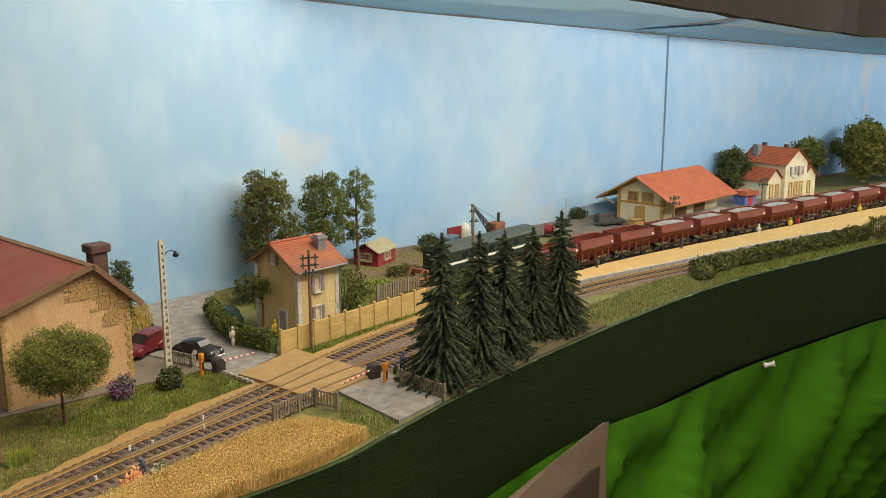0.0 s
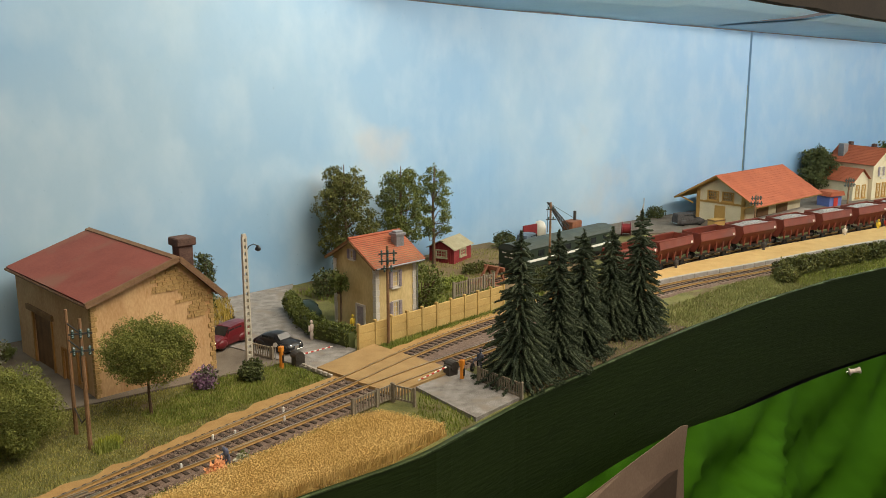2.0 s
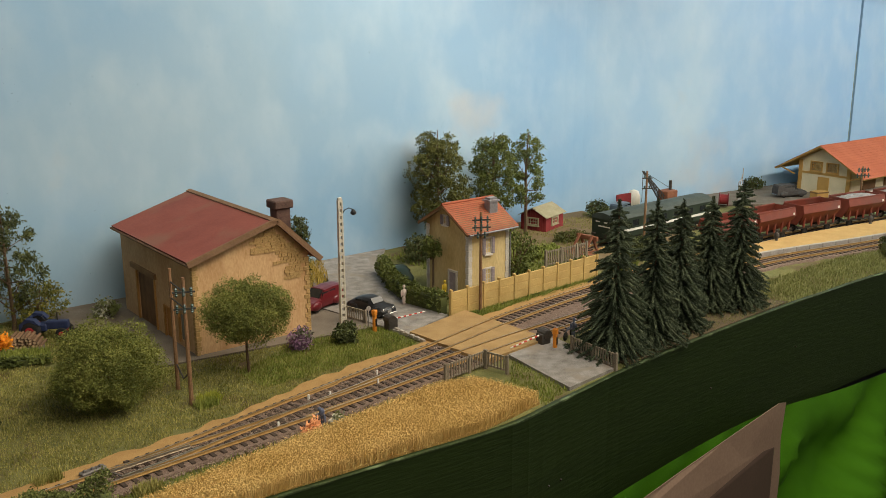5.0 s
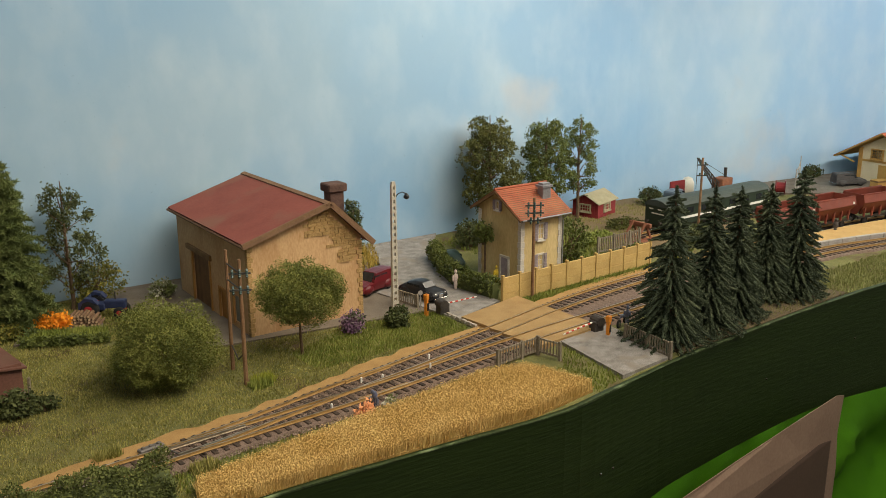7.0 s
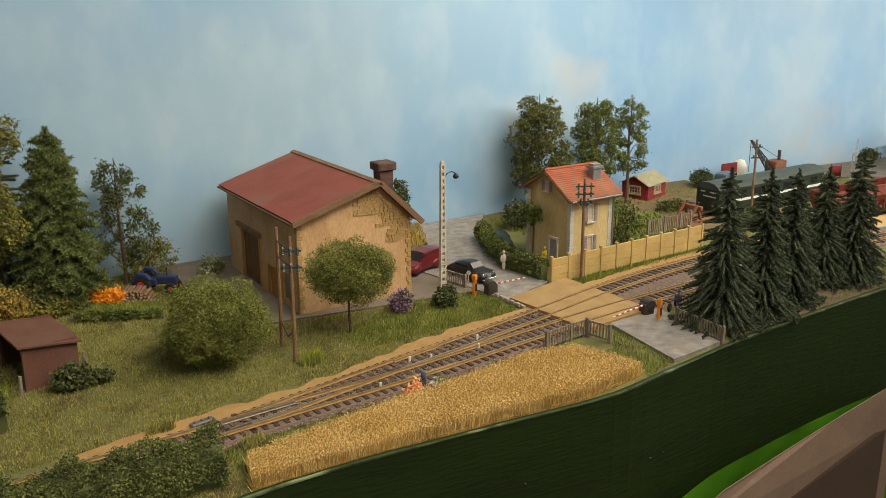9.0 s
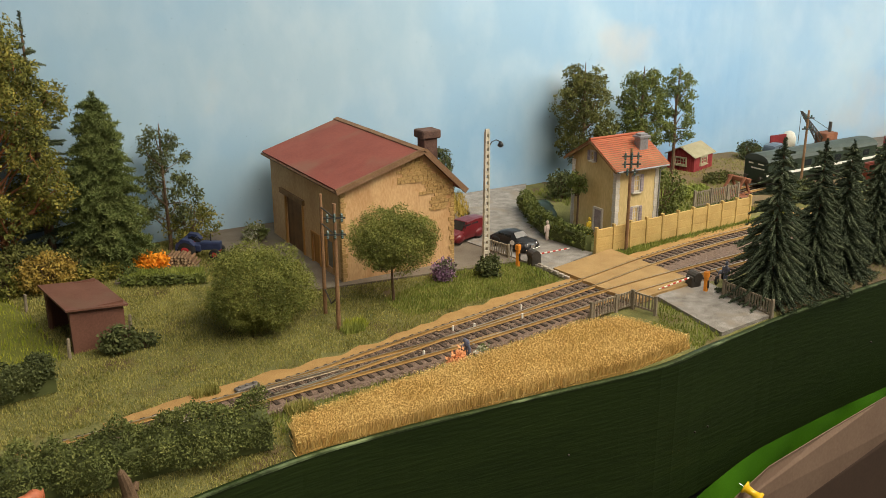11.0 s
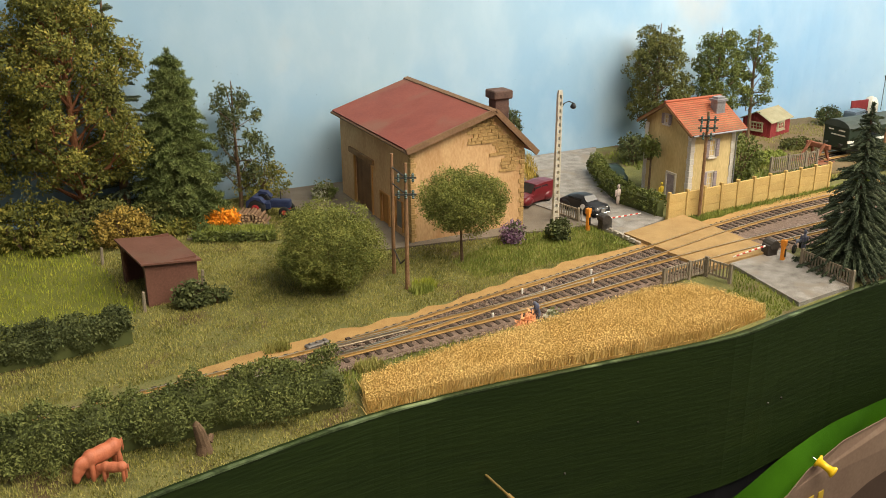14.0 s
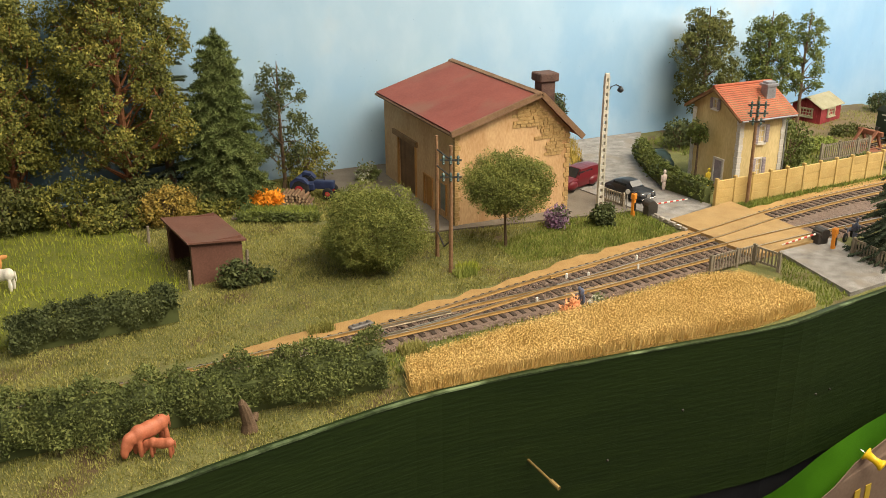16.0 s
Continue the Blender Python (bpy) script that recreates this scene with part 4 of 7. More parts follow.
ORANGE = leafy("orange_bloom", [(0.72, 0.22, 0.006), (0.88, 0.35, 0.015), (0.82, 0.28, 0.01)])
PURPLE = leafy("purple_bloom", [(0.15, 0.07, 0.13), (0.30, 0.16, 0.27), (0.08, 0.10, 0.035), (0.12, 0.13, 0.05)])
WHITEBLOOM = leafy("white_bloom", [(0.10, 0.13, 0.03), (0.16, 0.18, 0.05), (0.75, 0.72, 0.62)])


def leaf_soup(points, size, rng, slim=1.0):
    """Small leaf faces, turned every way, at the points."""
    n = len(points)
    a = rng.normal(0, 1, (n, 3))
    a /= np.linalg.norm(a, axis=1)[:, None]
    b = np.cross(a, rng.normal(0, 1, (n, 3)))
    b /= np.linalg.norm(b, axis=1)[:, None]
    w = size * rng.uniform(0.55, 1.25, n)[:, None]
    p = np.asarray(points)
    quads = np.stack([p - a * w, p + b * w * 0.5 * slim, p + a * w, p - b * w * 0.5 * slim], 1).reshape(-1, 3)
    return quads.tolist(), np.arange(4 * n).reshape(-1, 4).tolist()


def leaves(name, points, size, mat, parent, rng, slim=1.0, label=""):
    v, f = leaf_soup(points, size * 1.25, rng, slim)
    return soup(name, v, f, mat, None, label, "", "", parent)


def clumps(rng, centre, radii, count, per, spread, shell=0.55):
    """Points in clumps through an ellipsoid, thinner inside."""
    c = rng.normal(0, 1, (count, 3))
    c /= np.linalg.norm(c, axis=1)[:, None]
    c *= rng.uniform(shell, 1.0, count)[:, None] ** 0.7
    c = c * radii + centre
    return (c[:, None] + rng.normal(0, spread, (count, per, 3))).reshape(-1, 3)


def broadleaf(name, s, d, h, r, base, mat, label, seed, lobes=14, count=26, per=14, size=0.0013, spread=0.0017, lobe=0.42, bark=BARK, squash=1.0, lean=0.0, category="tree", z=0.0, top=0.35, slim=1.0):
    """Trunk, limbs to uneven lobes, and clumped leaves with gaps between."""
    rng = np.random.default_rng(seed)
    tree = thing(name, at(s, d, z, rng.uniform(0, 360)), label, category)
    mid = (h + base) / 2
    half = (h - base) / 2
    centres = []
    for k in range(lobes):
        q = (k + 0.5) / lobes
        up = -0.85 + 1.7 * q
        ring = math.sqrt(max(0.05, 1 - up * up)) * (1 - top * max(0, up))
        a = k * 2.4 + rng.uniform(-0.5, 0.5)
        rad = r * ring * rng.uniform(0.35, 0.75)
        centres.append((rad * math.cos(a) + lean * q, rad * math.sin(a) * squash, mid + half * up * 0.82))
    bm = bmesh.new()
    tube(bm, [(0, 0, -0.002), (0.001, 0, base * 0.6), (0.0, 0.001, mid), (lean * 0.8, 0, h * 0.93)], [h * 0.020, h * 0.015, h * 0.010, h * 0.003], 7)
    trunk = part("trunk", bm, bark, tree)
    bm = bmesh.new()
    for c in centres:
        root = (0.0, 0.0, max(base * (0.8 + 0.5 * rng.uniform()), c[2] - r * rng.uniform(0.25, 0.6)))
        mids = tuple((root[i] + c[i]) / 2 + rng.normal(0, r * 0.11) for i in range(3))
        tube(bm, [root, mids, c], [h * 0.0055, h * 0.0036, h * 0.0016], 5)
        for _ in range(3):
            tip = tuple(c[i] + rng.normal(0, r * lobe * 0.36) for i in range(3))
            tube(bm, [c, tip], [h * 0.0016, h * 0.0007], 4)
    part("limb_work", bm, bark, trunk)
    pts = np.concatenate([clumps(rng, np.array(c), np.array([r * lobe, r * lobe * squash, r * lobe * 0.85]) * rng.uniform(0.8, 1.25), int(count * 2.1), per, spread * 1.1) for c in centres])
    pts = pts[pts[:, 2] > 0.001]
    leaves("crown", pts, size, mat, tree, rng, slim)
    return tree


def shrub(name, s, d, h, rx, ry, mat, label, seed, count=90, per=10, size=0.0014, spread=0.0016, slim=1.0, category="shrub", turn=0.0, shell=0.45, z=0.0):
    rng = np.random.default_rng(seed)
    ob = thing(name, at(s, d, z, turn), label, category)
    bm = bmesh.new()
    for k in range(9):
        a, q = rng.uniform(0, 6.28), rng.uniform(0.3, 0.8)
        tube(bm, [(rx * 0.1 * math.cos(a), ry * 0.1 * math.sin(a), -0.001), (rx * 0.4 * q * math.cos(a), ry * 0.4 * q * math.sin(a), h * 0.4), (rx * q * math.cos(a), ry * q * math.sin(a), h * 0.8)], [0.0008, 0.0006, 0.0003], 4)
    part("stems", bm, BARK, ob)
    pts = clumps(rng, np.array([0, 0, h * 0.5]), np.array([rx, ry, h * 0.52]), int(count * 1.7), per, spread, shell)
    pts = pts[pts[:, 2] > 0.0002]
    leaves("foliage", pts, size, mat, ob, rng, slim)
    return ob


def hedge(name, line, h, w, mat, label, seed, per_m=2600, size=0.0012, uneven=0.25):
    """A clipped hedge along a line in plan: dense outside, a dark box for the shade within."""
    rng = np.random.default_rng(seed)
    ob = thing(name, FRAME, label, "hedge")
    pts, core = [], bmesh.new()
    for (s0, d0), (s1, d1) in zip(line, line[1:]):
        length = math.hypot(s1 - s0, d1 - d0)
        n = int(per_m * length)
        q, a = rng.uniform(0, 1, n), rng.uniform(-0.35, math.pi + 0.35, n)
        t = np.array([(s1 - s0) / length, (d1 - d0) / length])
        rough = np.array([1 + uneven * noise.noise(Vector(((s0 + (s1 - s0) * k) * 90, (d0 + (d1 - d0) * k) * 90, j * 0.8))) for k, j in zip(q, a)])
        across, up = np.cos(a) * w / 2 * rough, h * (0.45 + 0.55 * np.sin(a) * rough)
        base = np.stack([s0 + (s1 - s0) * q - t[1] * across, d0 + (d1 - d0) * q + t[0] * across, np.maximum(0.001, up)], 1)
        pts.append((base[:, None] + rng.normal(0, 0.0012, (n, 6, 3))).reshape(-1, 3))
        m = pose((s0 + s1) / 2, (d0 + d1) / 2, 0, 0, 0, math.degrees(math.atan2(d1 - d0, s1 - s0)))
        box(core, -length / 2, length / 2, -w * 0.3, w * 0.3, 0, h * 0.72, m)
    # deep green box stands in for the shade between the leaves
    part("shade_core", core, DEEP, ob)
    leaves("foliage", np.concatenate(pts), size, mat, ob, rng)
    return ob


def fir(s, d, h, r, seed, label, mat=FIRGREEN, category="tree", name="fir_tree", tiers=23, droop=0.42, needles=60, bushy=0.0):
    """A conifer: trunk, tiers of drooping fingers, each a bristly spray of needles."""
    rng = np.random.default_rng(seed)
    tree = thing(name, at(s, d, 0, rng.uniform(0, 360)), label, category)
    bm = bmesh.new()
    tube(bm, [(0, 0, -0.002), (0, 0, h * 0.5), (0, 0, h * 0.94)], [h * 0.022, h * 0.013, 0.0006], 7)
    part("trunk", bm, BARK, tree)
    limb, pts, ways = bmesh.new(), [], []
    for k in range(tiers):
        q = (k + 0.3) / tiers
        if q > 0.94:
            break
        z0 = h * (0.05 + 0.93 * q)
        reach = (r - 0.004) * (1 - q) ** (0.85 - 0.2 * bushy) + 0.0045
        n = int((8 + 11 * (1 - q)) * (1 + 0.6 * bushy))
        for j in range(n):
            a = 2 * math.pi * (j + rng.uniform(-0.3, 0.3) + 0.5 * (k % 2)) / n
            far = reach * rng.uniform(0.66 - 0.2 * bushy, 1.08)
            z = z0 + h * rng.uniform(-0.02, 0.02) * (1 + bushy)
            way = Vector((math.cos(a), math.sin(a), 0))
            fall = droop * (0.35 + 0.65 * (1 - q))
            root, tip = Vector((0, 0, z)), way * far + Vector((0, 0, max(0.003, z - fall * far + rng.uniform(-0.002, 0.002))))
            mid = way * far * 0.55 + Vector((0, 0, max(0.004, z - fall * far * 0.30)))
            tube(limb, [root, mid, tip], [0.0008, 0.0012, 0.0006], 5)
            m = max(16, int(3.2 * needles * (0.25 + far / r)))
            for u in rng.uniform(0.15, 1.03, m):
                p = root.lerp(mid, u / 0.55) if u < 0.55 else mid.lerp(tip, (u - 0.55) / 0.45)
                side = Vector(rng.normal(0, 1, 3)).normalized() * 0.85 + way * 0.45 + Vector((0, 0, 0.12))
                pts.append(p)
                ways.append(side.normalized() * (0.0017 + 0.0006 * (1 - q) + 0.0026 * bushy) * rng.uniform(0.7, 1.2) * (1.15 - 0.35 * u))
    for k in range(int(needles * 3)):
        u = rng.uniform(0, 1)
        pts.append(Vector((0, 0, h * (0.90 + 0.09 * u))))
        ways.append((Vector(rng.normal(0, 1, 3)).normalized() + Vector((0, 0, 0.6))).normalized() * (0.0036 - 0.0018 * u) * (1 + bushy))
    part("branch_work", limb, mat, tree)
    p, w = np.array([list(x) for x in pts]), np.array([list(x) for x in ways])
    side = np.cross(w, rng.normal(0, 1, w.shape))
    side *= 0.00050 / np.linalg.norm(side, axis=1)[:, None]
    verts = np.stack([p - side, p + side, p + w + side * 0.3, p + w - side * 0.3], 1).reshape(-1, 3)
    soup("needles", verts.tolist(), np.arange(4 * len(p)).reshape(-1, 4).tolist(), mat, None, "", "", "", tree)
    return tree


# five firs above the front board
for k, (s, d, h, r) in enumerate(((0.449, -0.064, 0.1275, 0.037), (0.495, -0.067, 0.1215, 0.031), (0.5415, -0.060, 0.1145, 0.031), (0.605, -0.048, 0.107, 0.029), (0.635, -0.060, 0.1205, 0.032))):
    tagged(fir(s, d, h, r, 50 + k, "dark green model fir with drooping needle branches"), group="firs along the front edge")
patch("fir_floor", [(0.435, -0.089), (0.44, -0.03), (0.55, -0.02), (0.66, -0.035), (0.68, -0.088)], 0.0010, material("needle_litter", (0.06, 0.045, 0.025), (0.13, 0.095, 0.05), 120, 1300, 0.95, 0.6), "brown needle litter under the firs", "soil")

# behind the house
broadleaf("broadleaf_tree", 0.566, 0.288, 0.150, 0.044, 0.016, OLIVE, "tall dense olive-green tree before the backdrop", 1, 32, 18, 14, lobe=0.28)
broadleaf("broadleaf_tree", 0.640, 0.272, 0.142, 0.038, 0.018, MID, "tall green tree with an open crown", 2, 26, 15, 14, lobe=0.26)
broadleaf("broadleaf_tree", 0.694, 0.270, 0.136, 0.036, 0.024, MID, "sparse green tree with bare dark limbs", 3, 22, 9, 13, lobe=0.20, lean=0.008)
shrub("shrub", 0.515, 0.262, 0.030, 0.018, 0.016, DEEP, "dark green bush beside the road", 11, 110)
shrub("shrub", 0.545, 0.245, 0.040, 0.022, 0.018, OLIVE, "dark green undergrowth behind the house", 12, 150)
shrub("shrub", 0.548, 0.146, 0.050, 0.027, 0.022, MID, "round green garden bush beside the house", 13, 170, per=12)
shrub("shrub", 0.690, 0.105, 0.026, 0.014, 0.012, DEEP, "dark green bush at the end of the fence", 14, 90)
shrub("shrub", 0.838, 0.275, 0.024, 0.016, 0.014, DEEP, "dark green bush beside the coach", 15, 90)
shrub("shrub", 0.60, 0.115, 0.013, 0.014, 0.008, DEEP, "low green bed with white blooms", 16, 60)
shrub("flowering_shrub", 0.585, 0.113, 0.015, 0.006, 0.005, WHITEBLOOM, "small white-flowering shrub in the garden", 17, 26)
shrub("shrub", 0.630, 0.185, 0.012, 0.030, 0.012, FRESH, "low green growth of the back garden", 87, 110)
shrub("shrub", 0.715, 0.215, 0.010, 0.026, 0.014, OLIVE, "low olive growth before the hut", 88, 90)
shrub("shrub", 0.720, 0.110, 0.024, 0.020, 0.012, DEEP, "dark green bushes beside the siding", 89, 120)
shrub("shrub", 0.625, 0.118, 0.014, 0.016, 0.007, MID, "low green vegetable row behind the fence", 18, 60)
shrub("climbing_vine", 0.4455, 0.158, 0.022, 0.006, 0.012, MID, "green vine climbing the gable of the house", 19, 60, shell=0.2, z=0.036, category="vine")
bm = bmesh.new()
tube(bm, [(0, 0, -0.001), (0.001, 0.001, 0.02), (0, 0, 0.045)], [0.0014, 0.0011, 0.0007], 6)
single("vine_stem", bm, BARK, at(0.4475, 0.158), "gnarled brown vine stem on the gable", "vine")
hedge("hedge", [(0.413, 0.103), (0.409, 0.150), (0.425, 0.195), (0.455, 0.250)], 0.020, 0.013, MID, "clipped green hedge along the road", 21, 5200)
# round the shed
broadleaf("ornamental_tree", 0.2071, 0.0952, 0.070, 0.036, 0.028, TANGLE, "round-crowned green tree on a slim trunk", 22, 30, 60, 14, size=0.0008, spread=0.0014, lobe=0.34, top=0.3, slim=0.7)
broadleaf("round_bush_tree", 0.098, 0.099, 0.060, 0.042, 0.004, TANGLE, "large wiry round olive bush", 23, 40, 66, 14, size=0.00085, spread=0.0015, lobe=0.33, top=0.0, category="bush", slim=0.6)
shrub("flowering_shrub", 0.265, 0.112, 0.017, 0.0090, 0.0085, PURPLE, "purple flowering shrub beside the shed", 24, 80)
shrub("shrub", 0.301, 0.100, 0.017, 0.0105, 0.008, DEEP, "small dark green bush on the verge", 25, 70)
shrub("flowering_shrub", 0.178, 0.300, 0.016, 0.012, 0.010, WHITEBLOOM, "white-flowering shrub at the shed door", 26, 60)
shrub("shrub", 0.388, 0.305, 0.066, 0.013, 0.014, DEEP, "tall dark bush behind the shed", 27, 150, shell=0.3)
shrub("shrub", 0.004, 0.114, 0.017, 0.013, 0.009, DEEP, "dark green bush against the shelter", 28, 80)
shrub("shrub", 0.021, 0.113, 0.008, 0.009, 0.005, DEEP, "low trailing green plant", 29, 24)
# kitchen garden
patch("garden_bed", [(0.036, 0.252), (0.056, 0.290), (0.110, 0.262), (0.100, 0.217)], 0.0012, DIRT, "dug earth of the kitchen garden", "soil")
blades("salad_rows", [(0.040, 0.252), (0.052, 0.272), (0.108, 0.246), (0.100, 0.222)], 3600, 0.006, 0.0005, FRESH, "bright green salad rows", 0.5, None, 61)
hedge("salad_row", [(0.040, 0.246), (0.10, 0.217)], 0.006, 0.007, MID, "dark green leafy vegetable row", 30, 3500, 0.0013)
shrub("flower_bed", 0.073, 0.273, 0.0125, 0.015, 0.009, ORANGE, "bright orange flower bed", 31, 120, per=9, turn=-28, category="flowers")
shrub("flower_bed", 0.049, 0.279, 0.006, 0.006, 0.005, ORANGE, "small orange flower patch", 32, 20, turn=-28, category="flowers")
# the wood at the end
shrub("autumn_shrub", 0.124, 0.318, 0.044, 0.028, 0.018, AUTUMN, "yellow and brown autumn shrub at the backdrop", 33, 190, size=0.00115, shell=0.3)
broadleaf("broadleaf_tree", 0.103, 0.318, 0.124, 0.040, 0.010, DEEP, "thin dark shrubby tree with open branches", 34, 20, 7, 16, lobe=0.17, spread=0.0020)
fir(0.046, 0.300, 0.150, 0.041, 71, "dense mid-green spruce before the backdrop", SPRUCE, tiers=36, name="spruce_tree", droop=0.2, needles=60, bushy=1.0)
broadleaf("autumn_tree", -0.032, 0.308, 0.235, 0.078, 0.016, AUTUMN, "tall autumn tree with yellowing leaves and reddish bark", 35, 64, 26, 15, size=0.00125, spread=0.0017, lobe=0.20, bark=REDBARK)
broadleaf("autumn_tree", -0.120, 0.318, 0.22, 0.070, 0.014, AUTUMN, "olive and yellow autumn tree with reddish limbs", 36, 52, 26, 15, size=0.00125, spread=0.0017, lobe=0.21, bark=REDBARK)
fir(0.005, 0.330, 0.215, 0.042, 72, "tall dark pine behind the autumn trees", FIRGREEN, tiers=13, name="pine_tree", droop=0.05, needles=40)
shrub("autumn_shrub", -0.012, 0.262, 0.032, 0.024, 0.014, YELLOW, "yellow-leaved shrub at the edge of the wood", 37, 210, size=0.00115)
shrub("undergrowth", 0.01, 0.285, 0.026, 0.035, 0.016, OLIVE, "brown and olive undergrowth below the trees", 38, 140)
shrub("undergrowth", -0.080, 0.292, 0.040, 0.046, 0.020, AUTUMN, "tangled autumn undergrowth below the trees", 39, 340)
shrub("undergrowth", -0.032, 0.288, 0.036, 0.034, 0.018, OLIVE, "brown-olive undergrowth round the tree trunks", 83, 300)
shrub("undergrowth", -0.135, 0.296, 0.040, 0.044, 0.020, OLIVE, "dark tangled undergrowth below the trees", 84, 340)
shrub("undergrowth", -0.050, 0.266, 0.020, 0.030, 0.011, AUTUMN, "low brown growth at the edge of the meadow", 85, 150)
shrub("undergrowth", 0.030, 0.272, 0.012, 0.022, 0.012, AUTUMN, "low dry growth below the spruce", 86, 110)
shrub("undergrowth", -0.16, 0.32, 0.06, 0.05, 0.02, OLIVE, "dense green undergrowth below the trees", 40, 240)
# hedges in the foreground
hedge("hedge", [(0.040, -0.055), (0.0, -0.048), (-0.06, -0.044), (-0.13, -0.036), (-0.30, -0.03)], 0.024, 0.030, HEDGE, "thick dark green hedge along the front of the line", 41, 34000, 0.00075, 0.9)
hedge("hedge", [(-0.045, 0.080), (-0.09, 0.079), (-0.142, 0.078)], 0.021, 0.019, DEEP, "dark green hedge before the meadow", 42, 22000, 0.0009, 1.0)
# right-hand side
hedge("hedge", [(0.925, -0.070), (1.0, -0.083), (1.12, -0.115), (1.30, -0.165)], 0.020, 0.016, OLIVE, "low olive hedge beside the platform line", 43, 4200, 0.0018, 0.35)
shrub("shrub", 0.925, -0.083, 0.016, 0.014, 0.012, OLIVE, "round olive bush at the hedge's end", 44, 90)
shrub("autumn_shrub", 1.315, -0.178, 0.034, 0.022, 0.02, AUTUMN, "brown autumn bush on the bank", 45, 120)
broadleaf("broadleaf_tree", 1.585, 0.155, 0.092, 0.036, 0.012, DEEP, "round dark green tree beside the station", 46, 12, 20, 12, size=0.0024, spread=0.003)
broadleaf("broadleaf_tree", 1.83, 0.10, 0.092, 0.040, 0.01, MID, "green tree behind the station", 47, 12, 20, 12, size=0.0028, spread=0.0034)
broadleaf("autumn_tree", 1.90, -0.005, 0.118, 0.054, 0.02, AUTUMN, "yellowing tree beyond the station", 48, 14, 26, 12, size=0.0034, spread=0.004)
broadleaf("autumn_tree", 2.02, -0.05, 0.130, 0.055, 0.03, AUTUMN, "tall yellowing tree at the end of the layout", 49, 14, 26, 12, size=0.0034, spread=0.004)
broadleaf("broadleaf_tree", 2.02, 0.045, 0.12, 0.055, 0.02, MID, "green tree at the end of the layout", 50, 12, 24, 12, size=0.0034, spread=0.004)
shrub("shrub", 1.185, 0.250, 0.018, 0.018, 0.014, DEEP, "dark bush beside the goods yard", 51, 70)
shrub("undergrowth", 2.1, -0.12, 0.04, 0.12, 0.04, MID, "green bushes beside the line", 52, 200, size=0.003, spread=0.004)

# ---- poles, lamp and crossing gear ----
POLE = material("telegraph_pole_wood", (0.16, 0.085, 0.04), (0.28, 0.16, 0.08), 150, 900, 0.9, 0.4)
CONC = material("grey_concrete_post", (0.40, 0.36, 0.28), (0.56, 0.52, 0.43), 150, 900, 0.9, 0.3)
BLACK = material("black_paint", (0.010, 0.010, 0.011), (0.022, 0.022, 0.024), 100, 800, 0.35, 0.1)
IRON = material("dark_iron", (0.030, 0.026, 0.022), (0.065, 0.055, 0.046), 200, 1200, 0.6, 0.3)
GLASSGREEN = material("green_insulator", (0.035, 0.07, 0.065), (0.07, 0.12, 0.11), 300, 900, 0.2, 0.0)
ORANGEPAINT = material("orange_paint", (0.62, 0.20, 0.015), (0.75, 0.28, 0.03), 150, 900, 0.6, 0.2)
REDPAINT = material("red_paint", (0.42, 0.03, 0.02), (0.52, 0.05, 0.03), 150, 900, 0.6, 0.1)
WHITEPAINT = material("white_paint", (0.68, 0.66, 0.60), (0.80, 0.78, 0.72), 150, 900, 0.6, 0.1)

lamp_post = thing("street_lamp", at(0.327, 0.140), "pale concrete lattice post with a black swan-neck lamp", "street lamp")
for sx in (-1, 1):
    bm = bmesh.new()
    flat(bm, [(sx * 0.0024 - 0.0007, -0.001), (sx * 0.0024 + 0.0007, -0.001), (sx * 0.0016 + 0.0007, 0.112), (sx * 0.0016 - 0.0007, 0.112)], -0.0013, 0.0013)
    part("upright", bm, CONC, lamp_post)
for k in range(19):
    bm = bmesh.new()
    z = 0.004 + k * 0.0059
    w = 0.0026 - 0.0008 * z / 0.112
    box(bm, -w, w, -0.0011, 0.0011, z, z + (0.0028 if k < 18 else 0.004))
    part("rung", bm, CONC, lamp_post)
bm = bmesh.new()
tube(bm, [(0.0015, 0, 0.098), (0.004, -0.001, 0.103), (0.008, -0.002, 0.1045), (0.012, -0.003, 0.1025)], 0.0005, 6)
part("arm", bm, BLACK, lamp_post, "thin black curved arm")
bm = bmesh.new()
lathe(bm, [(0.0006, 0.1030), (0.0018, 0.1018), (0.0028, 0.0998), (0.0024, 0.0988), (0.0010, 0.0978)], 12, Matrix.Translation((0.012, -0.003, 0)))
part("lamp_shade", bm, BLACK, lamp_post, "black lamp head", True)


def telegraph_pole(s, d, h, label, arms, turn=0.0, tilt=0.0, r=0.0016):
    ob = thing("telegraph_pole", at(s, d, 0, turn) @ pose(0, 0, 0, 0, tilt, 0), label, "telegraph pole", "telegraph poles")
    bm = bmesh.new()
    tube(bm, [(0, 0, -0.002), (0, 0, h * 0.5), (0, 0, h)], [r, r * 0.9, r * 0.75], 8)
    part("pole", bm, POLE, ob)
    for z, span in arms:
        bm = bmesh.new()
        box(bm, -span, span, -0.0019, -0.0011, z - 0.0007, z + 0.0007)
        arm = part("crossarm", bm, IRON, ob)
        n = max(2, int(span / 0.0022))
        for k in range(n):
            x = -span + 2 * span * (k + 0.5) / n
            for up in (1, -1) if span > 0.006 else (1,):
                bm = bmesh.new()
                lathe(bm, [(0.0004, 0.0), (0.0011, 0.0007), (0.0008, 0.0015), (0.0012, 0.0021), (0.0003, 0.0034)], 7, Matrix.Translation((x, -0.0015, z)) @ Matrix.Diagonal((1, 1, up, 1)))
                part("insulator", bm, GLASSGREEN, arm)
    return ob


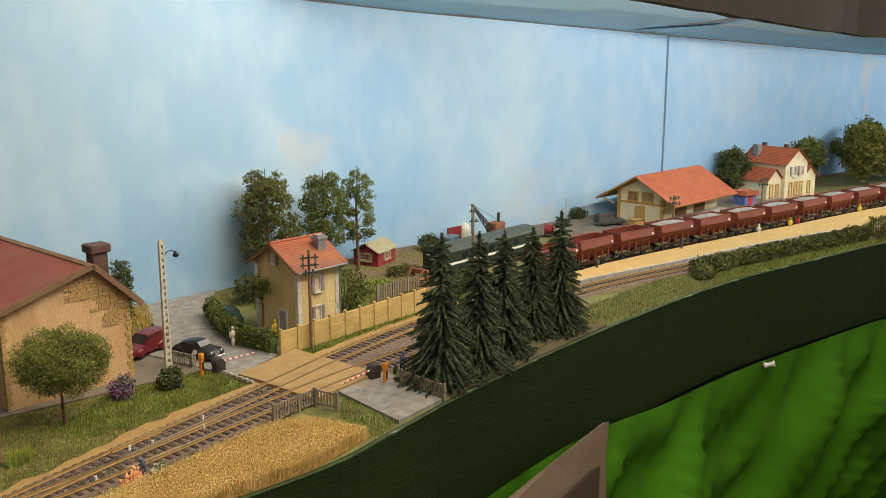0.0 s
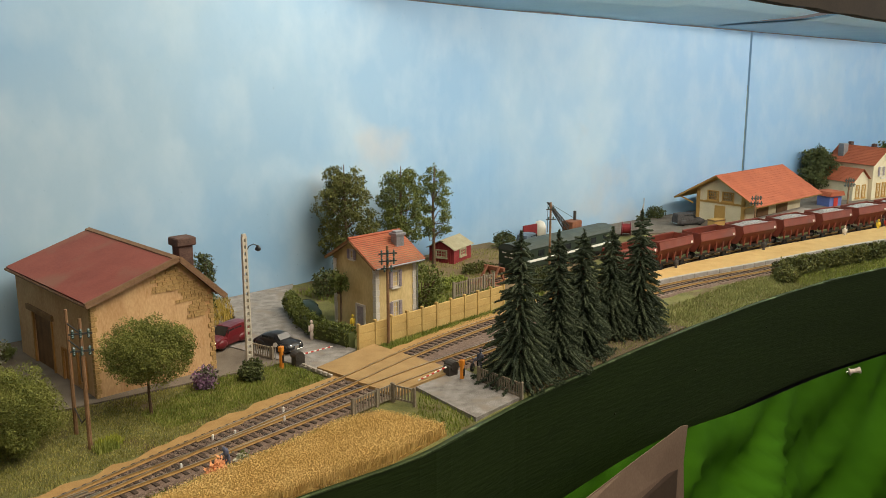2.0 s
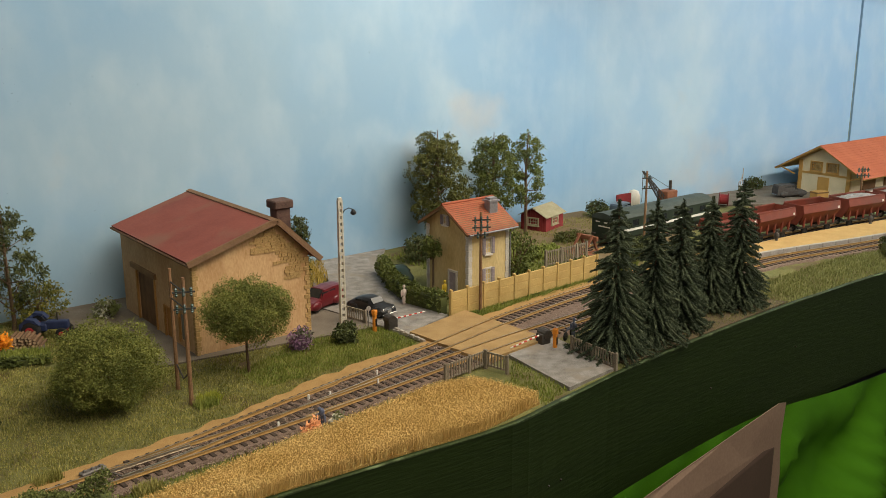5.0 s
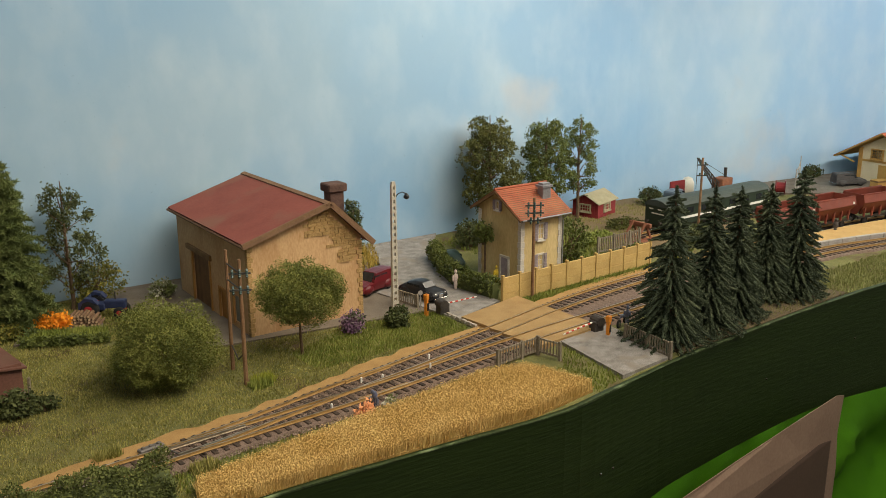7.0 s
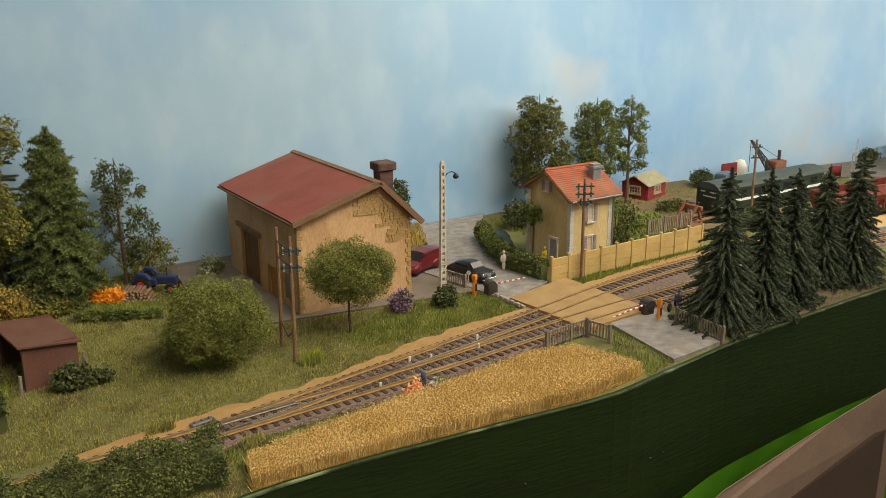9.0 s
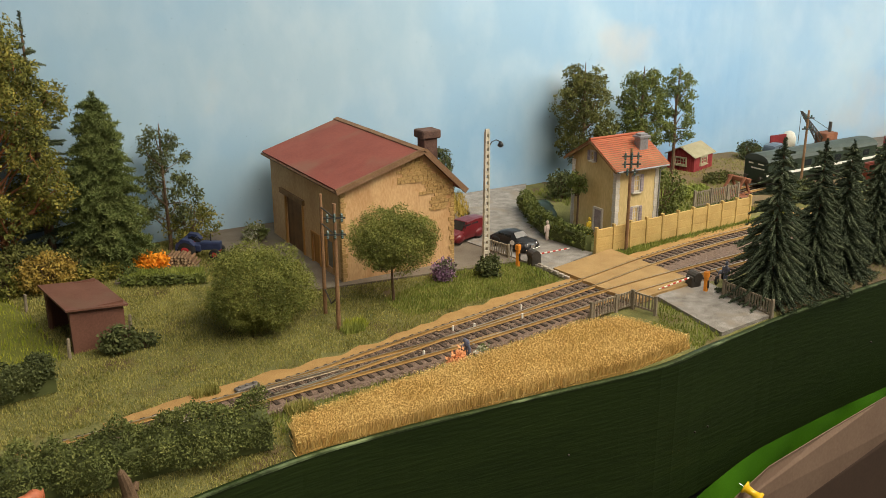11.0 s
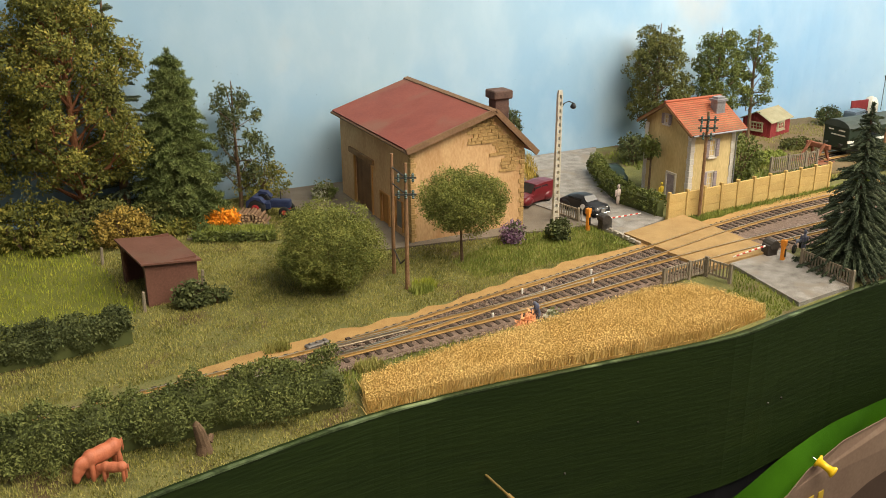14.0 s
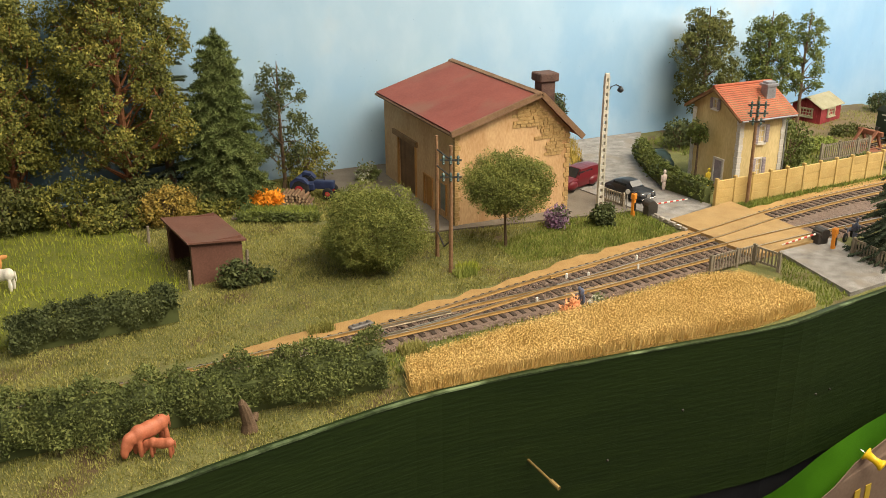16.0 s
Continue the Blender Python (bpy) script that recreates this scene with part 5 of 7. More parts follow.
telegraph_pole(0.1455, 0.0675, 0.093, "brown telegraph pole of a braced pair", [(0.083, 0.0075), (0.071, 0.0075)], -27)
pole = telegraph_pole(0.151, 0.1000, 0.092, "rear brown telegraph pole of a braced pair", [], 0)
brace = thing("pole_brace", FRAME, "dark iron braces joining the telegraph poles", "brace")
for z in (0.083, 0.071):
    bm = bmesh.new()
    tube(bm, [(0.151, 0.100, z - 0.001), (0.1455, 0.0675, z)], 0.0006, 5)
    part("strut", bm, IRON, brace)
for a, b in (((0.151, 0.100, 0.020), (0.148, 0.083, 0.014)), ((0.1455, 0.0675, 0.024), (0.148, 0.083, 0.014))):
    bm = bmesh.new()
    tube(bm, [a, b], 0.0006, 5)
    part("strut", bm, IRON, brace)
telegraph_pole(0.4455, 0.0885, 0.093, "brown telegraph pole beside the keeper's house", [(0.086, 0.0085), (0.079, 0.0085), (0.072, 0.0065)], -30)
telegraph_pole(0.746, 0.130, 0.092, "brown telegraph pole behind the firs", [(0.084, 0.006), (0.072, 0.006)], -33)
telegraph_pole(1.190, 0.085, 0.055, "telegraph pole before the goods shed", [(0.050, 0.009), (0.042, 0.011)], -35)
telegraph_pole(1.475, 0.055, 0.055, "telegraph pole before the station", [(0.050, 0.009), (0.042, 0.011)], -35)


def barrier(s, d, turn, length, raise_by, label):
    ob = thing("crossing_barrier", at(s, d, 0, turn), label, "barrier", "barriers of the level crossing")
    bm = bmesh.new()
    box(bm, -0.0048, 0.0048, -0.0042, 0.0042, 0, 0.0105)
    bevel(bm, 0.0012, 2)
    part("winch_box", bm, IRON, ob, "dark iron winch box")
    bm = bmesh.new()
    lathe(bm, [(0.0042, -0.0050), (0.0046, 0), (0.0042, 0.0050)], 12, pose(-0.001, 0, 0.0095, 90, 0, 0))
    part("weight", bm, IRON, ob)
    n = 11
    for k in range(n):
        bm = bmesh.new()
        x0, x1 = 0.004 + length * k / n, 0.004 + length * (k + 1) / n
        tube(bm, [(x0, 0, 0.009 + raise_by * k / n), (x1, 0, 0.009 + raise_by * (k + 1) / n)], [0.0008 - 0.0003 * k / n, 0.0008 - 0.0003 * (k + 1) / n], 8)
        part("pole_band", bm, REDPAINT if k % 2 else WHITEPAINT, ob)
    return ob


barrier(0.3505, 0.1015, -8, 0.031, 0.001, "red and white crossing barrier with a dark winch")
barrier(0.4205, -0.0135, 172, 0.030, -0.005, "lowered red and white barrier with a dark winch")


def orange_post(s, d, h):
    ob = thing("crossing_post", at(s, d, 0, 15), "orange crossing post with a dark opening", "post", "orange crossing posts")
    bm = bmesh.new()
    box(bm, -0.0016, 0.0016, -0.0014, 0.0014, -0.001, h)
    bevel(bm, 0.0004)
    part("column", bm, ORANGEPAINT, ob)
    bm = bmesh.new()
    box(bm, -0.0021, 0.0021, -0.0019, 0.0019, h - 0.0052, h)
    bevel(bm, 0.0005)
    part("cap", bm, ORANGEPAINT, ob)
    bm = bmesh.new()
    box(bm, -0.0009, 0.0009, -0.0021, -0.0016, h * 0.25, h * 0.6)
    part("slot", bm, BLACK, ob, "black slot")


orange_post(0.3365, 0.1065, 0.0195)
orange_post(0.4195, -0.0275, 0.0180)
sign = thing("road_sign", at(0.339, 0.1185, 0, -20), "grey crossing sign on a post", "sign")
bm = bmesh.new()
tube(bm, [(0, 0, -0.001), (0, 0, 0.0165)], 0.0005, 6)
part("post", bm, STONE, sign)
bm = bmesh.new()
lathe(bm, [(0.0001, -0.0003), (0.0021, -0.0003), (0.0021, 0.0003), (0.0001, 0.0003)], 14, pose(0, -0.0006, 0.0175, 90, 0, 0))
part("plate", bm, STONE, sign)

# ---- vehicles ----
TYRE = material("black_tyre", (0.010, 0.010, 0.010), (0.02, 0.02, 0.02), 300, 1500, 0.8, 0.2)
CHROME = material("chrome", (0.55, 0.55, 0.55), (0.7, 0.7, 0.7), 300, 900, 0.2, 0.0, metal=1.0)
MAROON = material("maroon_paint", (0.105, 0.010, 0.014), (0.15, 0.016, 0.021), 100, 900, 0.3, 0.05)
NAVY = material("navy_paint", (0.018, 0.028, 0.075), (0.032, 0.045, 0.11), 150, 900, 0.5, 0.15)
WHEELRED = material("wheel_red", (0.34, 0.02, 0.025), (0.44, 0.04, 0.045), 150, 900, 0.55, 0.1)
CARGLASS = material("car_glass", (0.016, 0.019, 0.021), (0.03, 0.034, 0.037), 100, 300, 0.08, 0.0)


def wheel(parent, x, y, r, w, rim_mat, front=1):
    bm = bmesh.new()
    lathe(bm, [(r * 0.62, -w / 2), (r * 0.93, -w / 2), (r, -w * 0.3), (r, w * 0.3), (r * 0.93, w / 2), (r * 0.62, w / 2)], 18, pose(x, y, r, 90, 0, 0))
    tyre = part("wheel", bm, TYRE, parent, "", True)
    bm = bmesh.new()
    lathe(bm, [(r * 0.05, -w * 0.52), (r * 0.3, -w * 0.56), (r * 0.64, -w * 0.42), (r * 0.64, w * 0.42), (r * 0.3, w * 0.56), (r * 0.05, w * 0.52)], 14, pose(x, y, r, 90, 0, 0))
    part("rim", bm, rim_mat, tyre)


def saloon(s, d, turn, mat, label, van=False, name="car", z=0.0018):
    """A small 1950s car: lofted body, arched wings, glass band, lamps."""
    ob = thing(name, at(s, d, z, turn), label, "car", "model cars")
    L, W = 0.047, 0.0185
    if van:
        prof = [(-0.0235, 0.0035, 0.0165), (-0.0225, 0.003, 0.0186), (-0.010, 0.003, 0.0194), (0.003, 0.003, 0.0188), (0.0085, 0.003, 0.0118), (0.020, 0.003, 0.0104), (0.0235, 0.0035, 0.0080)]
    else:
        prof = [(-0.0235, 0.004, 0.0062), (-0.021, 0.003, 0.0085), (-0.013, 0.003, 0.0140), (-0.004, 0.003, 0.0163), (0.004, 0.003, 0.0158), (0.0095, 0.003, 0.0112), (0.020, 0.003, 0.0098), (0.0235, 0.004, 0.0072)]
    bm = bmesh.new()
    rings = []
    for x, lo, hi in prof:
        belt = min(hi, 0.0098)
        w0 = W / 2 * (0.93 if abs(x) > 0.021 else 1.0)
        w1 = w0 * (0.96 if hi <= 0.0112 else 1.0)
        wt = w0 * (0.86 if hi > 0.0165 else 0.74 if hi > 0.0112 else 0.6)
        rings.append([bm.verts.new(p) for p in ((x, -w0 * 0.95, lo), (x, -w0, (lo + belt) / 2), (x, -w1, belt), (x, -wt, hi - 0.0006), (x, -wt * 0.5, hi), (x, wt * 0.5, hi), (x, wt, hi - 0.0006), (x, w1, belt), (x, w0, (lo + belt) / 2), (x, w0 * 0.95, lo))])
    for p, q in zip(rings, rings[1:]):
        for j in range(10):
            bm.faces.new((p[j], p[(j + 1) % 10], q[(j + 1) % 10], q[j]))
    bm.faces.new(rings[0])
    bm.faces.new(rings[-1][::-1])
    part("body", bm, mat, ob, "", not van)
    for x in (-0.0135, 0.0150):
        for side in (-1, 1):
            bm = bmesh.new()
            ellipsoid(bm, (x, side * W * 0.44, 0.0055), (0.0068, 0.0030, 0.0044), None, 8, 14)
            part("wing", bm, mat, ob, "", True)
            wheel(ob, x, side * W * 0.46, 0.0036, 0.0022, CHROME)
    for side in (-1, 1):
        for x0, x1 in ((-0.011, -0.0035), (-0.0028, 0.0045)) if not van else ((-0.002, 0.0065), (-0.012, -0.0035)):
            bm = bmesh.new()
            y = side * W * 0.435
            box(bm, x0, x1, y - 0.0004, y + 0.0004, 0.0118 if van else 0.0103, 0.0165 if van else 0.0136)
            part("side_window", bm, CARGLASS, ob)
        bm = bmesh.new()
        ellipsoid(bm, (0.0225, side * W * 0.33, 0.0078), (0.0009, 0.0014, 0.0014), None, 6, 10)
        part("headlight", bm, CHROME, ob, "", True)
    bm = bmesh.new()
    x0, top = (0.0028, 0.0180) if van else (0.0044, 0.0152)
    v = [bm.verts.new(p) for p in ((0.0092, -0.0066, 0.0111), (0.0092, 0.0066, 0.0111), (x0 + 0.0008, 0.0062, top), (x0 + 0.0008, -0.0062, top))]
    w = [bm.verts.new(q.co + Vector((0.0008, 0, 0.0006))) for q in v]
    bm.faces.new(w)
    bm.faces.new(v[::-1])
    for j in range(4):
        bm.faces.new((v[j], v[(j + 1) % 4], w[(j + 1) % 4], w[j]))
    part("windscreen", bm, CARGLASS, ob)
    bm = bmesh.new()
    box(bm, 0.0226, 0.0238, -0.0025, 0.0025, 0.0042, 0.0080)
    part("grille", bm, CHROME, ob)
    for x in (-0.0242, 0.0240):
        bm = bmesh.new()
        box(bm, x - 0.0005, x + 0.0005, -W * 0.47, W * 0.47, 0.0036, 0.0046)
        bevel(bm, 0.0002)
        part("bumper", bm, CHROME, ob)
    return ob


saloon(0.3625, 0.1465, -82, BLACK, "glossy black 1950s saloon waiting at the crossing")
saloon(0.448, 0.212, 68, material("bottle_green_paint", (0.014, 0.030, 0.020), (0.024, 0.046, 0.030), 100, 900, 0.35, 0.05), "bottle-green saloon parked in the garden behind the hedge")
saloon(0.338, 0.192, 196, MAROON, "maroon estate van parked beside the shed", True, "van")

tractor = thing("tractor", at(0.118, 0.279, 0.001, -38), "small navy-blue tractor with red wheels beside the log pile", "tractor")
bm = bmesh.new()
box(bm, 0.001, 0.019, -0.0036, 0.0036, 0.0075, 0.0150)
bevel(bm, 0.0014, 2)
part("bonnet", bm, NAVY, tractor)
bm = bmesh.new()
box(bm, -0.012, 0.002, -0.0045, 0.0045, 0.006, 0.0125)
bevel(bm, 0.001)
part("gearbox", bm, NAVY, tractor)
for side in (-1, 1):
    bm = bmesh.new()
    flat(bm, [(-0.018, 0.0075), (-0.0175, 0.0150), (-0.012, 0.0195), (-0.005, 0.0185), (-0.001, 0.0140), (-0.004, 0.0150), (-0.009, 0.0172), (-0.014, 0.0150)], side * 0.0095 - 0.003, side * 0.0095 + 0.003)
    part("mudguard", bm, NAVY, tractor)
    wheel(tractor, -0.0095, side * 0.0098, 0.0085, 0.0046, WHEELRED)
    wheel(tractor, 0.0150, side * 0.0072, 0.0050, 0.0030, WHEELRED)
bm = bmesh.new()
tube(bm, [(0.010, 0, 0.0148), (0.010, 0, 0.022)], 0.0006, 8)
part("exhaust", bm, IRON, tractor)
bm = bmesh.new()
box(bm, -0.012, -0.0065, -0.003, 0.003, 0.0125, 0.0142)
box(bm, -0.0125, -0.0115, -0.003, 0.003, 0.0135, 0.0185)
part("seat", bm, NAVY, tractor)
bm = bmesh.new()
lathe(bm, [(0.0016, -0.0002), (0.0024, -0.0002), (0.0024, 0.0002), (0.0016, 0.0002)], 12, pose(-0.003, 0, 0.0180, 0, -35, 0))
tube(bm, [(0.0005, 0, 0.0140), (-0.003, 0, 0.0180)], 0.0004, 6)
part("steering_wheel", bm, BLACK, tractor)

LOG = material("cut_logs", (0.13, 0.075, 0.04), (0.25, 0.15, 0.085), 250, 1200, 0.9, 0.4, piece=0.2)
LOGEND = material("log_end", (0.42, 0.28, 0.16), (0.56, 0.40, 0.25), 400, 1200, 0.9, 0.2)
pile = thing("log_pile", at(0.097, 0.268, 0.001, -32), "pile of short cut brown logs", "logs")
rng = random.Random(8)
for row, n in enumerate((11, 10, 8, 6)):
    for k in range(n):
        bm = bmesh.new()
        x = (k - n / 2) * 0.0029 + rng.uniform(-0.0004, 0.0004)
        z = 0.0014 + row * 0.0026
        y = rng.uniform(-0.002, 0.002)
        tube(bm, [(x, y - 0.0075, z), (x + rng.uniform(-0.0006, 0.0006), y + 0.0075, z)], 0.0014 * rng.uniform(0.8, 1.08), 8)
        log = part("log", bm, LOG, pile)
        bm = bmesh.new()
        lathe(bm, [(0.0011, 0), (0.0010, 0.0002)], 8, pose(x, y - 0.0075, z, 90, 0, 0))
        part("cut_end", bm, LOGEND, log, "pale sawn end")

# ---- shelter in the meadow ----
RUST = material("brown_sheet", (0.115, 0.048, 0.032), (0.165, 0.075, 0.052), 60, 700, 0.7, 0.2, wear=(0.14, 0.075, 0.05))
shelter = thing("field_shelter", at(-0.0227, 0.1274, 0, 5), "open-fronted reddish brown field shelter", "shelter")
bm = bmesh.new()
box(bm, 0.0, 0.0362, 0.001, 0.0022, -0.001, 0.0300)
part("side_wall", bm, RUST, shelter)
bm = bmesh.new()
box(bm, 0.0347, 0.0362, 0.0022, 0.0575, -0.001, 0.026)
part("back_wall", bm, RUST, shelter)
bm = bmesh.new()
box(bm, 0.0, 0.0362, 0.0575, 0.0588, -0.001, 0.030)
part("side_wall", bm, RUST, shelter)
part("roof", slab(bmesh.new(), (-0.003, 0.0312), (0.0387, 0.0262), -0.002, 0.0613, 0.0013), RUST, shelter)
for y in (0.0032, 0.055):
    bm = bmesh.new()
    box(bm, 0.0, 0.0022, y - 0.0011, y + 0.0011, -0.001, 0.0312)
    post = part("post", bm, RUST, shelter)
    for sgn in (-1, 1):
        if 0.0 < y + sgn * 0.008 < 0.058:
            bm = bmesh.new()
            tube(bm, [(0.0011, y, 0.0225), (0.0011, y + sgn * 0.0075, 0.0305)], 0.0008, 4)
            part("brace", bm, RUST, post)
for s, d, h in ((-0.027, 0.123, 0.0135), (0.012, 0.130, 0.0095), (0.020, 0.1475, 0.012), (-0.151, 0.082, 0.012), (-0.042, 0.262, 0.010), (-0.035, 0.230, 0.013), (-0.09, 0.335, 0.012)):
    bm = bmesh.new()
    tube(bm, [(0, 0, -0.001), (0.0003, 0.0002, h * 0.6), (0.0006, 0, h)], [0.0013, 0.0012, 0.0011], 7)
    single("fence_stake", bm, GREYWOOD, at(s, d), "weathered grey wooden stake in the grass", "stake", "stakes round the meadow")

# ---- figurines: plain painted shapes ----
def figurine(name, s, d, turn, h, mat, label, bent=False, z=0.001, category="figurine"):
    bm = bmesh.new()
    k = h / 0.020
    if bent:
        for c, q in (((0, -0.0012, 0.004), (0.0012, 0.0013, 0.0042)), ((0, 0.0012, 0.004), (0.0012, 0.0013, 0.0042)), ((0.0015, 0, 0.0100), (0.0024, 0.0022, 0.0034)), ((0.0042, 0, 0.0138), (0.0016, 0.0015, 0.0018)), ((0.004, -0.002, 0.0085), (0.0026, 0.0008, 0.0009))):
            ellipsoid(bm, [v * k for v in c], [v * k for v in q], None, 7, 9)
    else:
        for c, q in (((0, 0, 0.0048), (0.0017, 0.0019, 0.0052)), ((0, 0, 0.0118), (0.0018, 0.0025, 0.0042)), ((0, 0, 0.0178), (0.0014, 0.0014, 0.0019)), ((0.0006, -0.0026, 0.0115), (0.0008, 0.0008, 0.0036)), ((0.0006, 0.0026, 0.0115), (0.0008, 0.0008, 0.0036))):
            ellipsoid(bm, [v * k for v in c], [v * k for v in q], None, 7, 9)
    return single(name, bm, mat, at(s, d, z, turn), label, category, smooth=True)


PINK = material("pale_pink_paint", (0.62, 0.48, 0.42), (0.72, 0.60, 0.54), 500, 1500, 0.7, 0.1)
YELLOWPAINT = material("yellow_paint", (0.70, 0.48, 0.03), (0.80, 0.58, 0.06), 500, 1500, 0.6, 0.1)
BLUEPAINT = material("blue_grey_paint", (0.05, 0.07, 0.14), (0.20, 0.20, 0.24), 500, 1500, 0.7, 0.1)
DARKPAINT = material("dark_grey_paint", (0.03, 0.028, 0.028), (0.10, 0.09, 0.085), 500, 1500, 0.7, 0.1)
BROWNCOW = material("brick_brown_paint", (0.40, 0.115, 0.055), (0.50, 0.165, 0.085), 300, 1500, 0.55, 0.1)
PALE = material("ivory_paint", (0.62, 0.57, 0.47), (0.74, 0.70, 0.61), 300, 1500, 0.6, 0.1)
TAN = material("tan_paint", (0.52, 0.22, 0.06), (0.62, 0.30, 0.10), 300, 1500, 0.6, 0.1)
figurine("figurine", 0.4015, 0.1465, 90, 0.0200, PINK, "small figurine painted pale pink beside the hedge")
figurine("figurine", 0.4440, 0.1370, 90, 0.0185, YELLOWPAINT, "small figurine painted yellow at the house door")
figurine("figurine", 0.1957, -0.0225, 200, 0.0175, BLUEPAINT, "bent figurine painted blue-grey beside the track", True)
shrub("flower_bed", 0.1845, -0.0265, 0.0055, 0.006, 0.0035, leafy("peach_bloom", [(0.75, 0.30, 0.12), (0.85, 0.42, 0.2), (0.80, 0.36, 0.15)]), "small heap of peach-coloured blooms", 81, 26, category="flowers")
shrub("flower_bed", 0.2045, -0.0275, 0.0065, 0.004, 0.003, WHITEBLOOM, "pale flowering tuft beside the track", 82, 18, category="flowers")
figurine("figurine", 1.045, 0.0030, 30, 0.0205, DARKPAINT, "small dark figurine on the platform")
figurine("figurine", 1.215, -0.0385, 30, 0.0205, PALE, "small pale figurine on the platform")
for s, d, mat, lab in ((1.30, -0.055, YELLOWPAINT, "yellow"), (1.325, -0.058, REDPAINT, "red"), (1.335, -0.050, DARKPAINT, "dark"), (1.50, -0.10, YELLOWPAINT, "yellow"), (0.874, 0.035, DARKPAINT, "dark")):
    figurine("figurine", s, d, 30, 0.020, mat, "small figurine painted %s on the platform" % lab)


def grazer(name, s, d, turn, size, mat, label, graze=True, z=0.001):
    """A four-legged farm figurine as one plain painted shape."""
    bm = bmesh.new()
    blobs = [((0, 0, 0.0105), (0.0095, 0.0040, 0.0045)), ((-0.006, 0, 0.0112), (0.0045, 0.0040, 0.0044)), ((0.006, 0, 0.0108), (0.0045, 0.0038, 0.0045))]
    for x in (-0.0075, 0.0072):
        for y in (-0.0024, 0.0024):
            blobs.append(((x, y, 0.0040), (0.0016, 0.0014, 0.0056)))
    if graze:
        blobs += [((0.0098, 0, 0.0098), (0.0052, 0.0028, 0.0038)), ((0.0126, 0, 0.0072), (0.0034, 0.0021, 0.0040)), ((0.0144, 0, 0.0042), (0.0022, 0.0018, 0.0036))]
    else:
        blobs += [((0.0098, 0, 0.0138), (0.0034, 0.0024, 0.0056)), ((0.0140, 0, 0.0178), (0.0034, 0.0016, 0.0018))]
    blobs.append(((-0.0112, 0, 0.0100), (0.0007, 0.0007, 0.0045)))
    for c, q in blobs:
        ellipsoid(bm, [v * size for v in c], [v * size for v in q], None, 8, 10)
    ob = single(name, bm, mat, at(s, d, z, turn), label, "figurine", smooth=True)
    mesh = ob.modifiers.new("one_skin", "REMESH")
    mesh.mode, mesh.voxel_size, mesh.use_smooth_shade = "VOXEL", 0.0005 * size, True
    soft = ob.modifiers.new("soft", "SMOOTH")
    soft.factor, soft.iterations = 0.5, 5
    return ob


grazer("cow_figurine", -0.088, -0.0655, 203, 1.0, BROWNCOW, "brick-brown painted cow figurine, head down")
grazer("calf_figurine", -0.0846, -0.0745, 150, 0.62, BROWNCOW, "small brick-brown painted calf figurine")
grazer("horse_figurine", -0.142, 0.1800, 150, 1.0, PALE, "ivory painted horse figurine in the meadow", False)
grazer("horse_figurine", -0.152, 0.1920, 10, 1.0, TAN, "tan painted horse figurine in the meadow", False)
grazer("cow_figurine", -0.17, 0.285, 20, 1.1, BROWNCOW, "brown painted cow figurine under the trees")
stump = thing("tree_stump", at(-0.0405, -0.0695, 0, 20), "broken grey-brown tree stump in the grass", "stump")
bm = bmesh.new()
tube(bm, [(0, 0, -0.001), (0, 0, 0.004), (-0.0015, 0, 0.011), (-0.003, 0, 0.0165)], [0.0046, 0.0034, 0.0029, 0.0019], 10)
part("trunk", bm, BARK, stump)
bm = bmesh.new()
tube(bm, [(0.003, 0, 0.004), (0.006, 0.001, 0.0065)], [0.0024, 0.0012], 7)
part("limb", bm, BARK, stump)
bm = bmesh.new()
lathe(bm, [(0.0018, 0), (0.0013, 0.0010), (0.0003, 0.0022)], 8, pose(-0.003, 0, 0.0162))
part("broken_top", bm, BARK, stump)
for s, d in ((0.225, 0.012), (0.275, 0.0225), (0.265, 0.008), (0.21, 0.017), (0.17, -0.008)):
    bm = bmesh.new()
    box(bm, -0.0008, 0.0008, -0.0006, 0.0006, 0.0008, 0.0052)
    bevel(bm, 0.0002)
    single("track_marker", bm, WHITEPAINT, at(s, d, 0, 20), "tiny white marker peg between the rails", "marker", "white pegs along the turnout")
bike = thing("motorcycle", at(0.4465, -0.0185, 0.001, 200), "grey motorcycle parked beside the barrier", "motorcycle")
for x in (-0.0075, 0.0075):
    wheel(bike, x, 0, 0.0038, 0.0014, CHROME)
bm = bmesh.new()
tube(bm, [(-0.0075, 0, 0.0045), (-0.003, 0, 0.008), (0.004, 0, 0.0085), (0.0075, 0, 0.004)], 0.0007, 6)
ellipsoid(bm, (0.001, 0, 0.0088), (0.0032, 0.0014, 0.0015))
part("body", bm, BLUEPAINT, bike)
bm = bmesh.new()
tube(bm, [(0.005, -0.003, 0.0115), (0.006, 0, 0.011), (0.005, 0.003, 0.0115)], 0.0004, 5)
part("handlebar", bm, CHROME, bike)
figurine("figurine", 0.447, -0.0235, 200, 0.0195, BLUEPAINT, "small grey-blue figurine beside the motorcycle")

